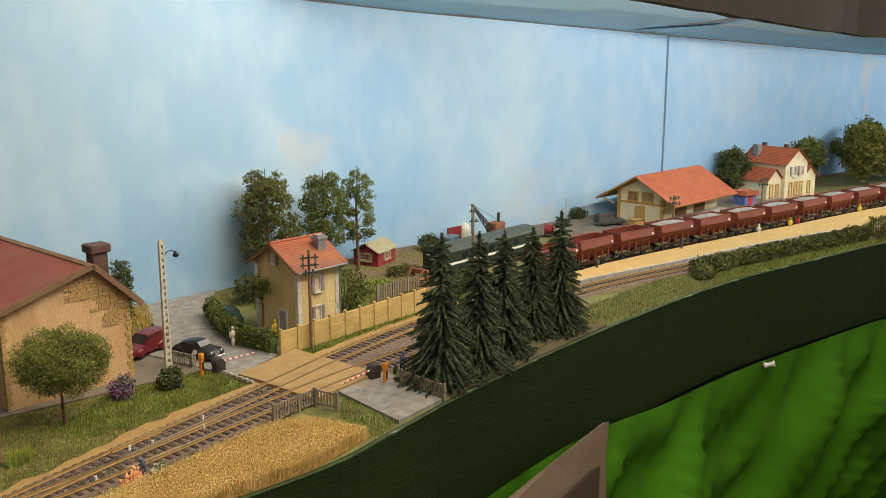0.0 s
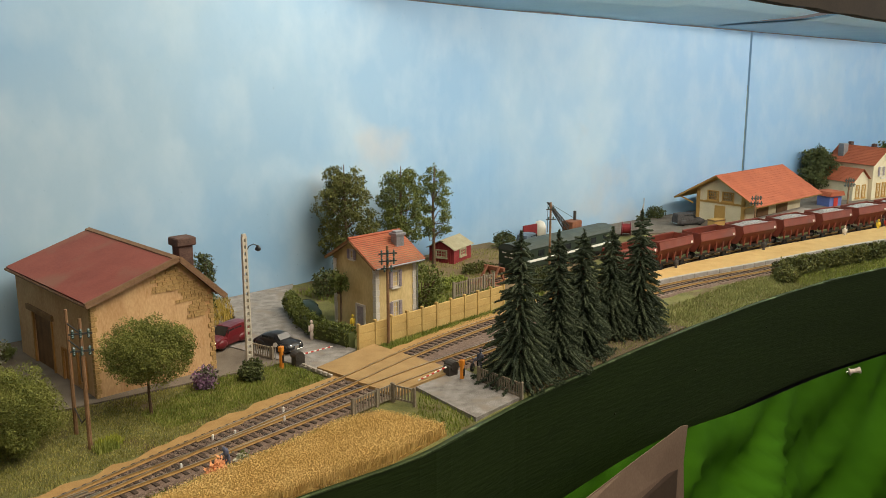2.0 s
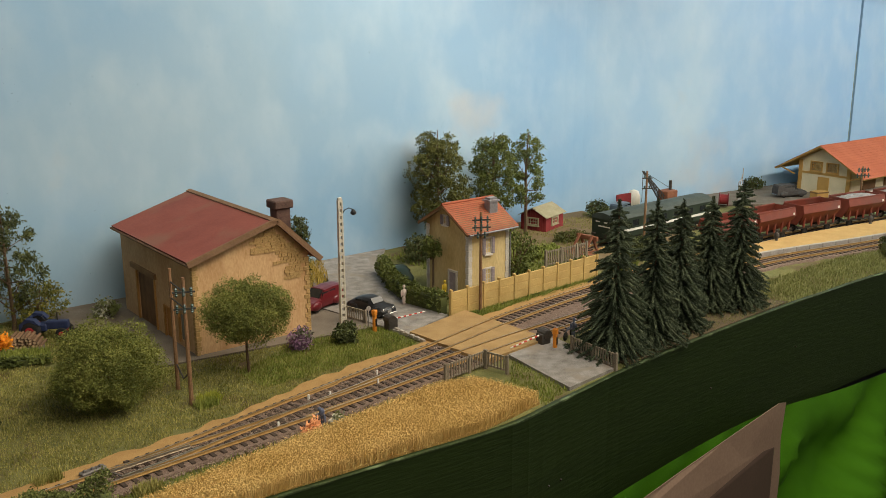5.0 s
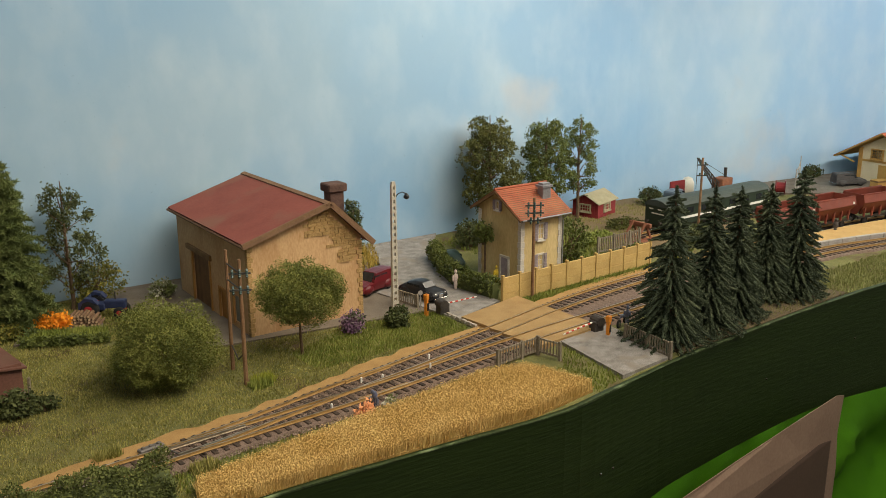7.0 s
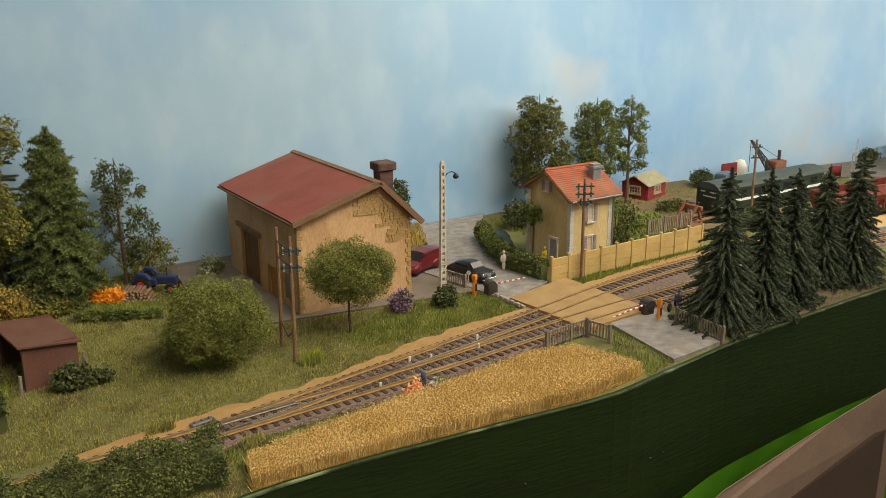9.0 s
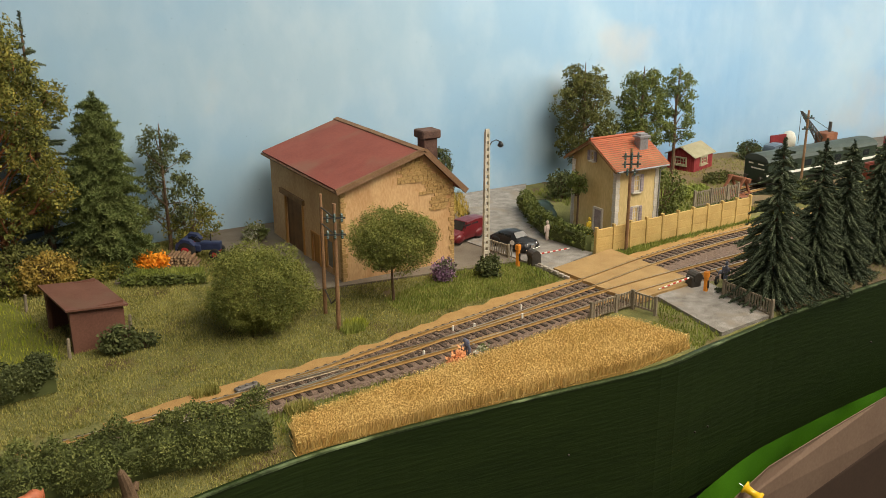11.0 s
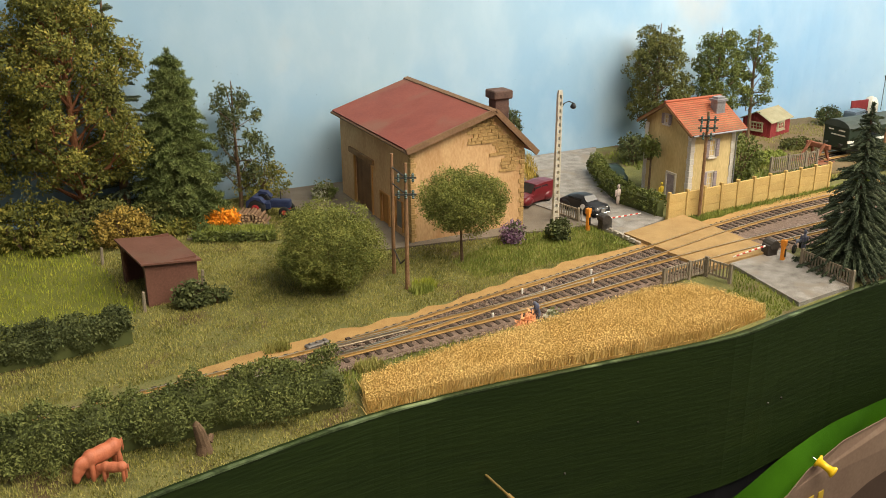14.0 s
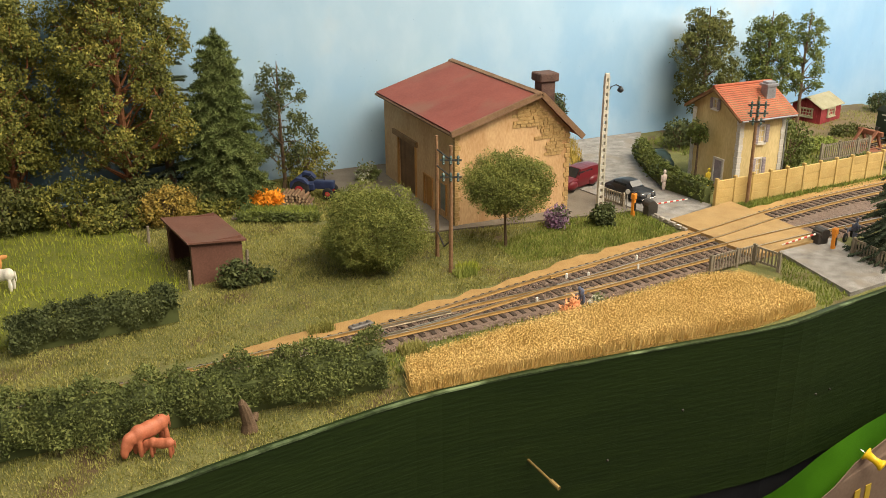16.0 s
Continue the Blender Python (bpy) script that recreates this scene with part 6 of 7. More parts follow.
# ---- back garden: hut, buffer stop, coach, crane ----
HUTRED = material("hut_red_boards", (0.20, 0.018, 0.022), (0.28, 0.035, 0.036), 120, 900, 0.8, 0.3, piece=0.1)
CORRUGATED = material("corrugated_olive_roof", (0.28, 0.25, 0.15), (0.40, 0.36, 0.24), 100, 900, 0.8, 0.3)
COACHGREEN = material("coach_green", (0.016, 0.026, 0.016), (0.026, 0.040, 0.026), 60, 900, 0.45, 0.1)
COACHROOF = material("coach_grey_roof", (0.038, 0.050, 0.043), (0.066, 0.080, 0.069), 60, 900, 0.7, 0.2)
RUSTWOOD = material("rusty_timber", (0.17, 0.06, 0.03), (0.27, 0.11, 0.06), 150, 900, 0.9, 0.4)
hut = thing("garden_hut", at(0.722, 0.262, 0, 14), "red boarded garden hut with an olive corrugated roof", "hut")
for k in range(14):
    bm = bmesh.new()
    box(bm, 0.046 * k / 14 + 0.0001, 0.046 * (k + 1) / 14 - 0.0001, 0, 0.0015, 0, 0.0205)
    part("board", bm, HUTRED, hut)
for k in range(10):
    bm = bmesh.new()
    y0, y1 = 0.0015 + 0.0345 * k / 10, 0.0015 + 0.0345 * (k + 1) / 10
    box(bm, 0, 0.0015, y0 + 0.0001, y1 - 0.0001, 0, 0.0205 + 0.0085 * (1 - abs((y0 + y1) / 2 - 0.018) / 0.018))
    part("board", bm, HUTRED, hut)
bm = bmesh.new()
box(bm, 0.0445, 0.046, 0.0015, 0.036, 0, 0.0205)
box(bm, 0.0015, 0.0445, 0.0345, 0.036, 0, 0.0205)
part("back_wall", bm, HUTRED, hut)
window(hut, pose(0.0225, -0.0006, 0.0085), 0.015, 0.0085, CORRUGATED, None, (3, 1))
window(hut, Matrix(((0, 1, 0, -0.0006), (-1, 0, 0, 0.018), (0, 0, 1, 0.0085), (0, 0, 0, 1))), 0.015, 0.0085, CORRUGATED, None, (3, 1))
for y_eave in (-0.003, 0.039):
    bm = bmesh.new()
    n = 24
    rows = []
    for k in range(n * 2 + 1):
        x = -0.003 + 0.052 * k / (2 * n)
        up = 0.0005 if k % 2 else 0.0
        rows.append([bm.verts.new((x, y_eave, 0.0195 + up)), bm.verts.new((x, 0.018, 0.0305 + up)), bm.verts.new((x, 0.018, 0.0297 + up)), bm.verts.new((x, y_eave, 0.0187 + up))])
    for p, q in zip(rows, rows[1:]):
        for j in range(4):
            bm.faces.new((p[j], p[(j + 1) % 4], q[(j + 1) % 4], q[j]))
    part("roof_sheet", bm, CORRUGATED, hut)

stop = thing("buffer_stop", at(0.683, 0.167, 0, 0), "rust-brown timber buffer stop at the end of the siding", "buffer stop")
for y in (-0.009, 0.009):
    for pts in ([(-0.012, y, 0), (0.004, y, 0.020)], [(0.014, y, 0), (0.004, y, 0.020)], [(-0.016, y, 0.0012), (0.016, y, 0.0012)]):
        bm = bmesh.new()
        tube(bm, pts, 0.0017, 4)
        part("timber", bm, RUSTWOOD, stop)
bm = bmesh.new()
box(bm, 0.004, 0.008, -0.015, 0.015, 0.0145, 0.0195)
bevel(bm, 0.0005)
part("beam", bm, RUSTWOOD, stop)
bm = bmesh.new()
box(bm, -0.02, 0.016, -0.017, 0.017, 0, 0.0012)
part("bed", bm, RUSTWOOD, stop)

coach = thing("works_coach", at(0.715, 0.167, 0.0035, -2), "dark green works coach with a grey roof on the siding", "railway coach")
CL, CW = 0.19, 0.033
bm = bmesh.new()
box(bm, 0, CL, -CW / 2, CW / 2, 0.008, 0.0315)
bevel(bm, 0.0007)
part("body", bm, COACHGREEN, coach)
bm = bmesh.new()
prism(bm, [(-CW / 2 - 0.0006, 0.0308), (CW / 2 + 0.0006, 0.0308), (CW * 0.44, 0.0345), (CW * 0.28, 0.0372), (0, 0.0385), (-CW * 0.28, 0.0372), (-CW * 0.44, 0.0345)], Matrix(((0, 0, 1, -0.0008), (1, 0, 0, 0), (0, 1, 0, 0), (0, 0, 0, 1))), Matrix(((0, 0, 1, CL + 0.0008), (1, 0, 0, 0), (0, 1, 0, 0), (0, 0, 0, 1))))
part("roof", bm, COACHROOF, coach)
bm = bmesh.new()
box(bm, -0.0003, CL, -CW / 2 - 0.0004, -CW / 2 + 0.001, 0.0150, 0.0178)
part("stripe", bm, WHITEPAINT, coach, "white stripe along the side")
for k in range(6):
    bm = bmesh.new()
    x = 0.035 + k * 0.026
    box(bm, x, x + 0.011, -CW / 2 - 0.0003, -CW / 2 + 0.001, 0.0205, 0.0275)
    part("window", bm, DARKGLASS, coach, "dark coach window")
for x0, x1, z in ((-0.012, 0.006, 0.0215), (-0.011, -0.003, 0.0265), (0.004, 0.010, 0.0265)):
    bm = bmesh.new()
    box(bm, -0.0004, 0.0006, x0, x1, z, z + 0.0013)
    part("marking", bm, FRAMEPAINT, coach, "faded painted marking")
bm = bmesh.new()
box(bm, 0.004, 0.010, -CW / 2 - 0.0004, -CW / 2 + 0.001, 0.0105, 0.0130)
part("marking", bm, FRAMEPAINT, coach)
bm = bmesh.new()
box(bm, 0.003, CL - 0.003, -CW / 2 + 0.003, CW / 2 - 0.003, 0.0045, 0.0085)
part("underframe", bm, BLACK, coach)
for x in (0.025, 0.045, 0.145, 0.165):
    for y in (-0.009, 0.009):
        wheel(coach, x, y, 0.0052, 0.002, IRON)
for y in (-0.010, 0.010):
    bm = bmesh.new()
    lathe(bm, [(0.0008, 0), (0.0008, 0.004), (0.0023, 0.0042), (0.0021, 0.005)], 10, pose(0, y, 0.0125, 0, -90, 0))
    part("buffer", bm, IRON, coach)

crane = thing("rail_crane", at(0.950, 0.250, 0, 0), "dark iron yard crane with a lattice jib", "crane")
bm = bmesh.new()
box(bm, -0.018, 0.022, -0.011, 0.011, 0.004, 0.009)
part("carriage", bm, IRON, crane)
bm = bmesh.new()
box(bm, -0.004, 0.020, -0.009, 0.009, 0.009, 0.027)
bevel(bm, 0.001)
part("cab", bm, RUSTWOOD, crane, "rusty brown cab")
bm = bmesh.new()
tube(bm, [(0.014, 0, 0.027), (0.014, 0, 0.040)], 0.0022, 10)
part("funnel", bm, IRON, crane)
top = Vector((-0.050, 0.0, 0.060))
for y in (-0.004, 0.004):
    for z in (0.012, 0.021):
        bm = bmesh.new()
        tube(bm, [(-0.004, y, z), (top.x, y * 0.3, top.z)], 0.0008, 4)
        part("jib_chord", bm, IRON, crane)
bm = bmesh.new()
for k in range(12):
    q0, q1 = k / 12, (k + 1) / 12
    for y in (-0.004, 0.004):
        a, b = Vector((-0.004, y, 0.012)), Vector((-0.004, y, 0.021))
        e = Vector((top.x, y * 0.3, top.z))
        tube(bm, [a.lerp(e, q0), b.lerp(e, q1)], 0.0005, 4)
part("lacing", bm, IRON, crane)
bm = bmesh.new()
tube(bm, [(0.012, 0, 0.030), tuple(top)], 0.0004, 4)
tube(bm, [tuple(top), (top.x, 0, 0.018)], 0.0004, 4)
part("rope", bm, IRON, crane)
board = thing("hoarding", at(0.903, 0.283, -0.010, -5), "red hoarding on posts before the backdrop", "board")
bm = bmesh.new()
box(bm, -0.014, 0.014, -0.001, 0.001, 0.012, 0.034)
part("panel", bm, HUTRED, board)
for x in (-0.011, 0.011):
    bm = bmesh.new()
    tube(bm, [(x, 0.0015, -0.001), (x, 0.0015, 0.032)], 0.0009, 5)
    part("post", bm, GREYWOOD, board)
saloon(0.875, 0.262, 12, material("blue_grey_car", (0.07, 0.10, 0.13), (0.10, 0.13, 0.17), 100, 900, 0.3, 0.05), "blue-grey model van parked behind the coach", True, "van", 0.001)
tank = thing("water_tank", at(0.935, 0.29, -0.006, 0), "pale round-topped tank behind the coach", "tank")
bm = bmesh.new()
lathe(bm, [(0.009, 0), (0.009, 0.022), (0.006, 0.029), (0.001, 0.031)], 14)
part("drum", bm, PALE, tank, "", True)
gantry = thing("loading_gauge", at(1.067, 0.20, 0, 20), "thin grey loading gauge frame over the yard", "loading gauge")
for pts in ([(0, 0, 0), (0, 0, 0.052)], [(-0.024, 0, 0), (-0.024, 0, 0.036)], [(0, 0, 0.036), (-0.024, 0, 0.036)], [(0, 0, 0.044), (-0.012, 0, 0.036)], [(-0.012, 0, 0.036), (-0.012, 0, 0.030)], [(-0.020, 0, 0.026), (-0.012, 0, 0.030), (-0.004, 0, 0.027)]):
    bm = bmesh.new()
    tube(bm, pts, 0.0007, 5)
    part("bar", bm, STONE, gantry)
wheels = thing("cable_drum", at(1.03, 0.205, 0.001, 30), "maroon wooden cable drum in the yard", "drum")
bm = bmesh.new()
for y in (-0.006, 0.006):
    lathe(bm, [(0.002, -0.0008), (0.010, -0.0008), (0.010, 0.0008), (0.002, 0.0008)], 18, pose(0, y, 0.010, 90, 0, 0))
part("flange", bm, MAROON, wheels)
bm = bmesh.new()
lathe(bm, [(0.007, -0.0055), (0.007, 0.0055)], 14, pose(0, 0, 0.010, 90, 0, 0))
part("core", bm, HUTRED, wheels)

# ---- platform and hopper train ----
PLATFORM_TOP = material("ochre_platform", (0.42, 0.26, 0.09), (0.54, 0.35, 0.135), 80, 1200, 0.95, 0.3)
v, f = [], []
N = 60
for i in range(N + 1):
    s = 0.80 + 1.0 * i / N
    a, b = lineA(s) + 0.017, lineB(s) - 0.0155
    v += [(s, a, -0.001), (s, a, 0.0068), (s, b, 0.0068), (s, b, -0.001)]
for i in range(N):
    for k in range(3):
        f.append((i * 4 + k, i * 4 + k + 4, i * 4 + k + 5, i * 4 + k + 1))
f += [(0, 1, 2, 3), (N * 4 + 3, N * 4 + 2, N * 4 + 1, N * 4)]
platform = soup("platform", v, f, PLATFORM_TOP, FRAME, "low sandy ochre platform between the lines", "platform", "structure")
for i in range(50):
    s = 0.80 + 0.02 * i
    bm = bmesh.new()
    m = pose(s + 0.01, (lineA(s) + lineA(s + 0.02)) / 2 + 0.0155, 0, 0, 0, math.degrees(math.atan2(lineA(s + 0.02) - lineA(s), 0.02)))
    box(bm, -0.0099, 0.0099, -0.0016, 0.0026, -0.001, 0.0074, m)
    bevel(bm, 0.0003)
    part("edge_stone", bm, STONE, platform)

HOPPER = material("oxide_red_wagon", (0.145, 0.030, 0.018), (0.215, 0.050, 0.028), 80, 900, 0.55, 0.15, wear=(0.15, 0.045, 0.03))
GRAVEL = material("grey_gravel", (0.16, 0.15, 0.14), (0.42, 0.40, 0.375), 600, 2500, 0.95, 0.9, depth=0.001)


def hopper(m, loaded, label):
    ob = thing("hopper_wagon", m, label, "railway wagon", "train of hopper wagons")
    L, W = 0.068, 0.033
    t = 0.0006

    def plate(name, pts, mat=HOPPER, lab=""):
        bm = bmesh.new()
        a = [bm.verts.new(p) for p in pts]
        n = (Vector(pts[1]) - Vector(pts[0])).cross(Vector(pts[2]) - Vector(pts[0])).normalized() * t
        b = [bm.verts.new(Vector(p) + n) for p in pts]
        bm.faces.new(a[::-1])
        bm.faces.new(b)
        for j in range(len(a)):
            i = (j + 1) % len(a)
            bm.faces.new((a[j], a[i], b[i], b[j]))
        part(name, bm, mat, ob, lab)

    x0, x1, h0, h1 = -L / 2, L / 2, 0.0125, 0.0375
    for sy in (-1, 1):
        y = sy * W / 2
        plate("side_plate", [(x0, y, 0.0285), (x1, y, 0.0285), (x1, y * 0.86, h1), (x0, y * 0.86, h1)])
        plate("chute_plate", [(x0 + 0.006, y * 0.35, h0), (x1 - 0.006, y * 0.35, h0), (x1, y, 0.0285), (x0, y, 0.0285)])
        for k in range(5):
            x = x0 + L * (k + 0.5) / 5
            bm = bmesh.new()
            flat(bm, [(x - 0.0008, 0.010), (x + 0.0008, 0.010), (x + 0.0035, 0.0285), (x + 0.0010, 0.0285)], y * 0.72 - 0.0011, y * 0.72 + 0.0011)
            part("rib", bm, HOPPER, ob)
        bm = bmesh.new()
        box(bm, x0 + 0.001, x1 - 0.001, y * 0.86 - 0.0009, y * 0.86 + 0.0009, h1 - 0.0008, h1 + 0.0008)
        part("top_rail", bm, HOPPER, ob)
        bm = bmesh.new()
        box(bm, x0 - 0.002, x1 + 0.002, y * 0.68 - 0.0008, y * 0.68 + 0.0008, 0.0085, 0.0112)
        part("solebar", bm, BLACK, ob)
    for x in (x0, x1):
        plate("end_plate", [(x * 0.97, -W / 2 * 0.4, h0), (x * 0.97, W / 2 * 0.4, h0), (x, W / 2, 0.0285), (x, W / 2 * 0.86, h1), (x, -W / 2 * 0.86, h1), (x, -W / 2, 0.0285)])
        for y in (-0.0095, 0.0095):
            bm = bmesh.new()
            lathe(bm, [(0.0008, 0), (0.0008, 0.0032), (0.0021, 0.0034), (0.0019, 0.0041)], 9, pose(x, y, 0.011, 0, 90 if x > 0 else -90, 0))
            part("buffer", bm, BLACK, ob)
    for x in (-0.021, 0.021):
        for y in (-0.0085, 0.0085):
            wheel(ob, x, y, 0.0052, 0.002, IRON)
    bm = bmesh.new()
    for side in (-1, 1):
        box(bm, x1 - 0.006, x1 - 0.003, side * W / 2 - 0.0005, side * W / 2 + 0.0005, 0.0292, 0.0318)
    part("number_plate", bm, WHITEPAINT, ob, "small white plate")
    if loaded:
        bm = bmesh.new()
        n, k = 16, 8
        grid = [[bm.verts.new((x0 + 0.001 + (L - 0.002) * i / n, (-0.5 + j / k) * W * 0.83, h1 - 0.0035 + 0.0052 * math.sin(math.pi * i / n) ** 0.5 * math.sin(math.pi * j / k) ** 0.6 + 0.0009 * noise.noise(Vector((i * 1.7, j * 1.9, x0))))) for j in range(k + 1)] for i in range(n + 1)]
        for i in range(n):
            for j in range(k):
                bm.faces.new((grid[i][j], grid[i + 1][j], grid[i + 1][j + 1], grid[i][j + 1]))
        part("gravel_load", bm, GRAVEL, ob, "heaped grey gravel load")
    else:
        bm = bmesh.new()
        box(bm, x0 + 0.001, x1 - 0.001, -W * 0.42, W * 0.42, 0.0295, 0.0302)
        part("hopper_floor", bm, HOPPER, ob, "dark empty hopper interior")
    return ob


def on_b(s):
    return at(s, lineB(s), 0.0030, math.degrees(math.atan2(lineB(s + 0.02) - lineB(s - 0.02), 0.04)))


first = hopper(on_b(0.883), False, "empty oxide-red hopper wagon at the platform")
second = hopper(on_b(0.965), True, "oxide-red hopper wagon heaped with grey gravel")
copy_thing(first, on_b(0.807))
tagged(copy_thing(first, on_b(0.965)), "empty oxide-red hopper wagon at the platform")
second.matrix_world = on_b(1.047)
for k in range(2, 12):
    copy_thing(second, on_b(0.965 + 0.082 * k))

# ---- goods shed and station ----
BUFF = material("buff_render", (0.62, 0.53, 0.34), (0.74, 0.66, 0.46), 60, 700, 0.9, 0.2)
OCHREWOOD = material("ochre_timber", (0.42, 0.24, 0.06), (0.54, 0.33, 0.10), 100, 900, 0.8, 0.2)
PALEREDTILE = material("station_tiles", (0.34, 0.085, 0.038), (0.46, 0.13, 0.058), 50, 600, 0.85, 0.4)
END = Matrix(((0, 0, 1, 0), (1, 0, 0, 0), (0, 1, 0, 0), (0, 0, 0, 1)))
goods = thing("goods_shed", at(1.2142, 0.1127, 0, -4.4), "buff goods shed with ochre timber and a wide orange roof", "goods shed")
GL, GD = 0.1734, 0.0848
for x0, x1 in ((0, 0.003), (GL - 0.003, GL)):
    bm = bmesh.new()
    prism(bm, [(0, -0.003), (GD, -0.003), (GD, 0.0500), (GD / 2, 0.0715), (0, 0.0500)], Matrix.Translation((x0, 0, 0)) @ END, Matrix.Translation((x1, 0, 0)) @ END)
    part("gable_wall", bm, BUFF, goods)
for y0, y1 in ((0, 0.003), (GD - 0.003, GD)):
    bm = bmesh.new()
    box(bm, 0.003, GL - 0.003, y0, y1, -0.003, 0.0500)
    part("side_wall", bm, BUFF, goods)
for y in (0.0, GD - 0.006):
    bm = bmesh.new()
    box(bm, -0.001, 0.003, y, y + 0.006, 0, 0.05)
    part("corner_post", bm, OCHREWOOD, goods)
bm = bmesh.new()
box(bm, -0.001, 0.001, 0, GD, 0.030, 0.033)
part("band", bm, OCHREWOOD, goods)
for y in (GD / 2 + 0.013, GD / 2 - 0.013):
    window(goods, Matrix(((0, 1, 0, -0.0012), (-1, 0, 0, y), (0, 0, 1, 0.035), (0, 0, 0, 1))), 0.018, 0.014, OCHREWOOD, None, (4, 2))
bm = bmesh.new()
box(bm, -0.0014, 0.002, GD / 2 - 0.009, GD / 2 + 0.009, 0, 0.027)
part("door", bm, OCHREWOOD, goods, "ochre boarded door")
for x in (0.035, 0.095):
    bm = bmesh.new()
    box(bm, x, x + 0.034, -0.0014, 0.001, 0, 0.036)
    part("sliding_door", bm, DOOR, goods, "dark sliding door")
slope = Matrix(((0, 1, 0, 0), (1, 0, 0, 0), (0, 0, 1, 0), (0, 0, 0, 1)))
for y_eave in (-0.0297, GD + 0.0297):
    bm = bmesh.new()
    slab(bm, (y_eave, 0.0332), (GD / 2, 0.0738), -0.018, GL + 0.012, 0.002)
    bmesh.ops.transform(bm, matrix=slope, verts=bm.verts)
    roof = part("roof", bm, OCHREWOOD, goods)
    bm = bmesh.new()
    tiled(bm, (y_eave * 1.0 + (-0.001 if y_eave < 0 else 0.001), 0.0349), (GD / 2, 0.0761), -0.019, GL + 0.013, 16, 0.0004, 1)
    bmesh.ops.transform(bm, matrix=slope, verts=bm.verts)
    part("roof_tiles", bm, PALEREDTILE, roof, "bright orange-red tiles", kind="stuff")
    for x in (-0.010, 0.04, 0.10, GL + 0.004):
        bm = bmesh.new()
        y = y_eave * 0.85 if y_eave < 0 else GD + 0.0245
        tube(bm, [(x, 0 if y_eave < 0 else GD, 0.028), (x, y, 0.0365)], 0.0012, 4)
        part("bracket", bm, OCHREWOOD, goods)
bm = bmesh.new()
box(bm, 0.002, GL, -0.020, 0, 0, 0.010)
part("loading_dock", bm, STONE, goods)

truck = saloon(1.165, 0.180, -30, DARKPAINT, "dark tarpaulined delivery lorry beside the goods shed", True, "lorry", 0.0012)
crate = thing("crate", at(1.178, 0.140, 0.0012, -16), "ochre wooden crate at the goods shed", "crate")
bm = bmesh.new()
box(bm, -0.011, 0.011, -0.007, 0.007, 0, 0.012)
part("case", bm, OCHREWOOD, crate)
for z in (0.001, 0.0095):
    bm = bmesh.new()
    box(bm, -0.0115, 0.0115, -0.0075, 0.0075, z, z + 0.002)
    part("batten", bm, WOOD, crate)

station = thing("station_building", at(1.600, 0.060, 0, -18), "cream two-storey station with orange tiled roofs", "station")


def block(parent, x0, x1, y0, y1, eave, ridge, along_y, mat, over=0.005):
    """A gabled block; along_y: the ridge runs along y."""
    m = Matrix() if along_y else Matrix(((0, 1, 0, 0), (1, 0, 0, 0), (0, 0, 1, 0), (0, 0, 0, 1)))
    a0, a1, b0, b1 = (x0, x1, y0, y1) if along_y else (y0, y1, x0, x1)
    mid = (a0 + a1) / 2
    bm = bmesh.new()
    flat(bm, [(a0, -0.003), (a1, -0.003), (a1, eave), (mid, ridge), (a0, eave)], b0, b1)
    bmesh.ops.transform(bm, matrix=m, verts=bm.verts)
    part("wall", bm, mat, parent)
    drop = (ridge - eave) / (mid - a0) * over
    for e in (a0 - over, a1 + over):
        bm = bmesh.new()
        tiled(bm, (e, eave - drop + 0.0006), (mid, ridge + 0.0012), b0 - over, b1 + over, 12, 0.0006, 1)
        bmesh.ops.transform(bm, matrix=m, verts=bm.verts)
        part("roof_tiles", bm, PALEREDTILE, parent, kind="stuff")


block(station, 0.0, 0.062, 0.0, 0.095, 0.066, 0.090, True, BUFF)
block(station, -0.040, -0.0005, 0.008, 0.080, 0.038, 0.056, True, BUFF)
block(station, 0.0625, 0.100, 0.008, 0.080, 0.038, 0.056, True, BUFF)
for x in (0.016, 0.031, 0.046):
    window(station, pose(x, -0.0006, 0.006), 0.008, 0.024, OCHREWOOD, None, (1, 2))
for x in (0.020, 0.042):
    window(station, pose(x, -0.0006, 0.044), 0.008, 0.015, FRAMEPAINT, SHUTTER, (1, 2))
window(station, pose(0.031, -0.0006, 0.073), 0.005, 0.006, FRAMEPAINT, None, (1, 1))
for x in (-0.028, -0.012, 0.080):
    window(station, pose(x, 0.0074, 0.006), 0.008, 0.022, OCHREWOOD, None, (1, 2))
bm = bmesh.new()
box(bm, 0.021, 0.041, -0.0016, 0.0004, 0.0375, 0.0405)
part("name_board", bm, FRAMEPAINT, station, "pale name board with a dark line")
bm = bmesh.new()
box(bm, 0.006, 0.018, 0.070, 0.082, 0.072, 0.095)
part("chimney", bm, ZINC, station, "tall grey chimney stack")
for y in (0.04, 0.09):
    bm = bmesh.new()
    box(bm, 0.05, 0.058, y, y + 0.006, 0.072, 0.095)
    part("chimney", bm, SOOT, station)
kiosk = thing("kiosk", at(1.475, 0.085, 0, -18), "small blue kiosk with a red roof", "kiosk")
bm = bmesh.new()
box(bm, 0, 0.030, 0, 0.026, -0.001, 0.020)
part("body", bm, material("kiosk_blue", (0.09, 0.13, 0.35), (0.14, 0.19, 0.45), 100, 900, 0.7, 0.1), kiosk)
bm = bmesh.new()
flat(bm, [(-0.004, 0.019), (0.034, 0.019), (0.030, 0.0265), (0.0, 0.0265)], -0.004, 0.030)
part("roof", bm, PALEREDTILE, kiosk)
bm = bmesh.new()
box(bm, 0.010, 0.020, -0.0008, 0.0005, 0, 0.016)
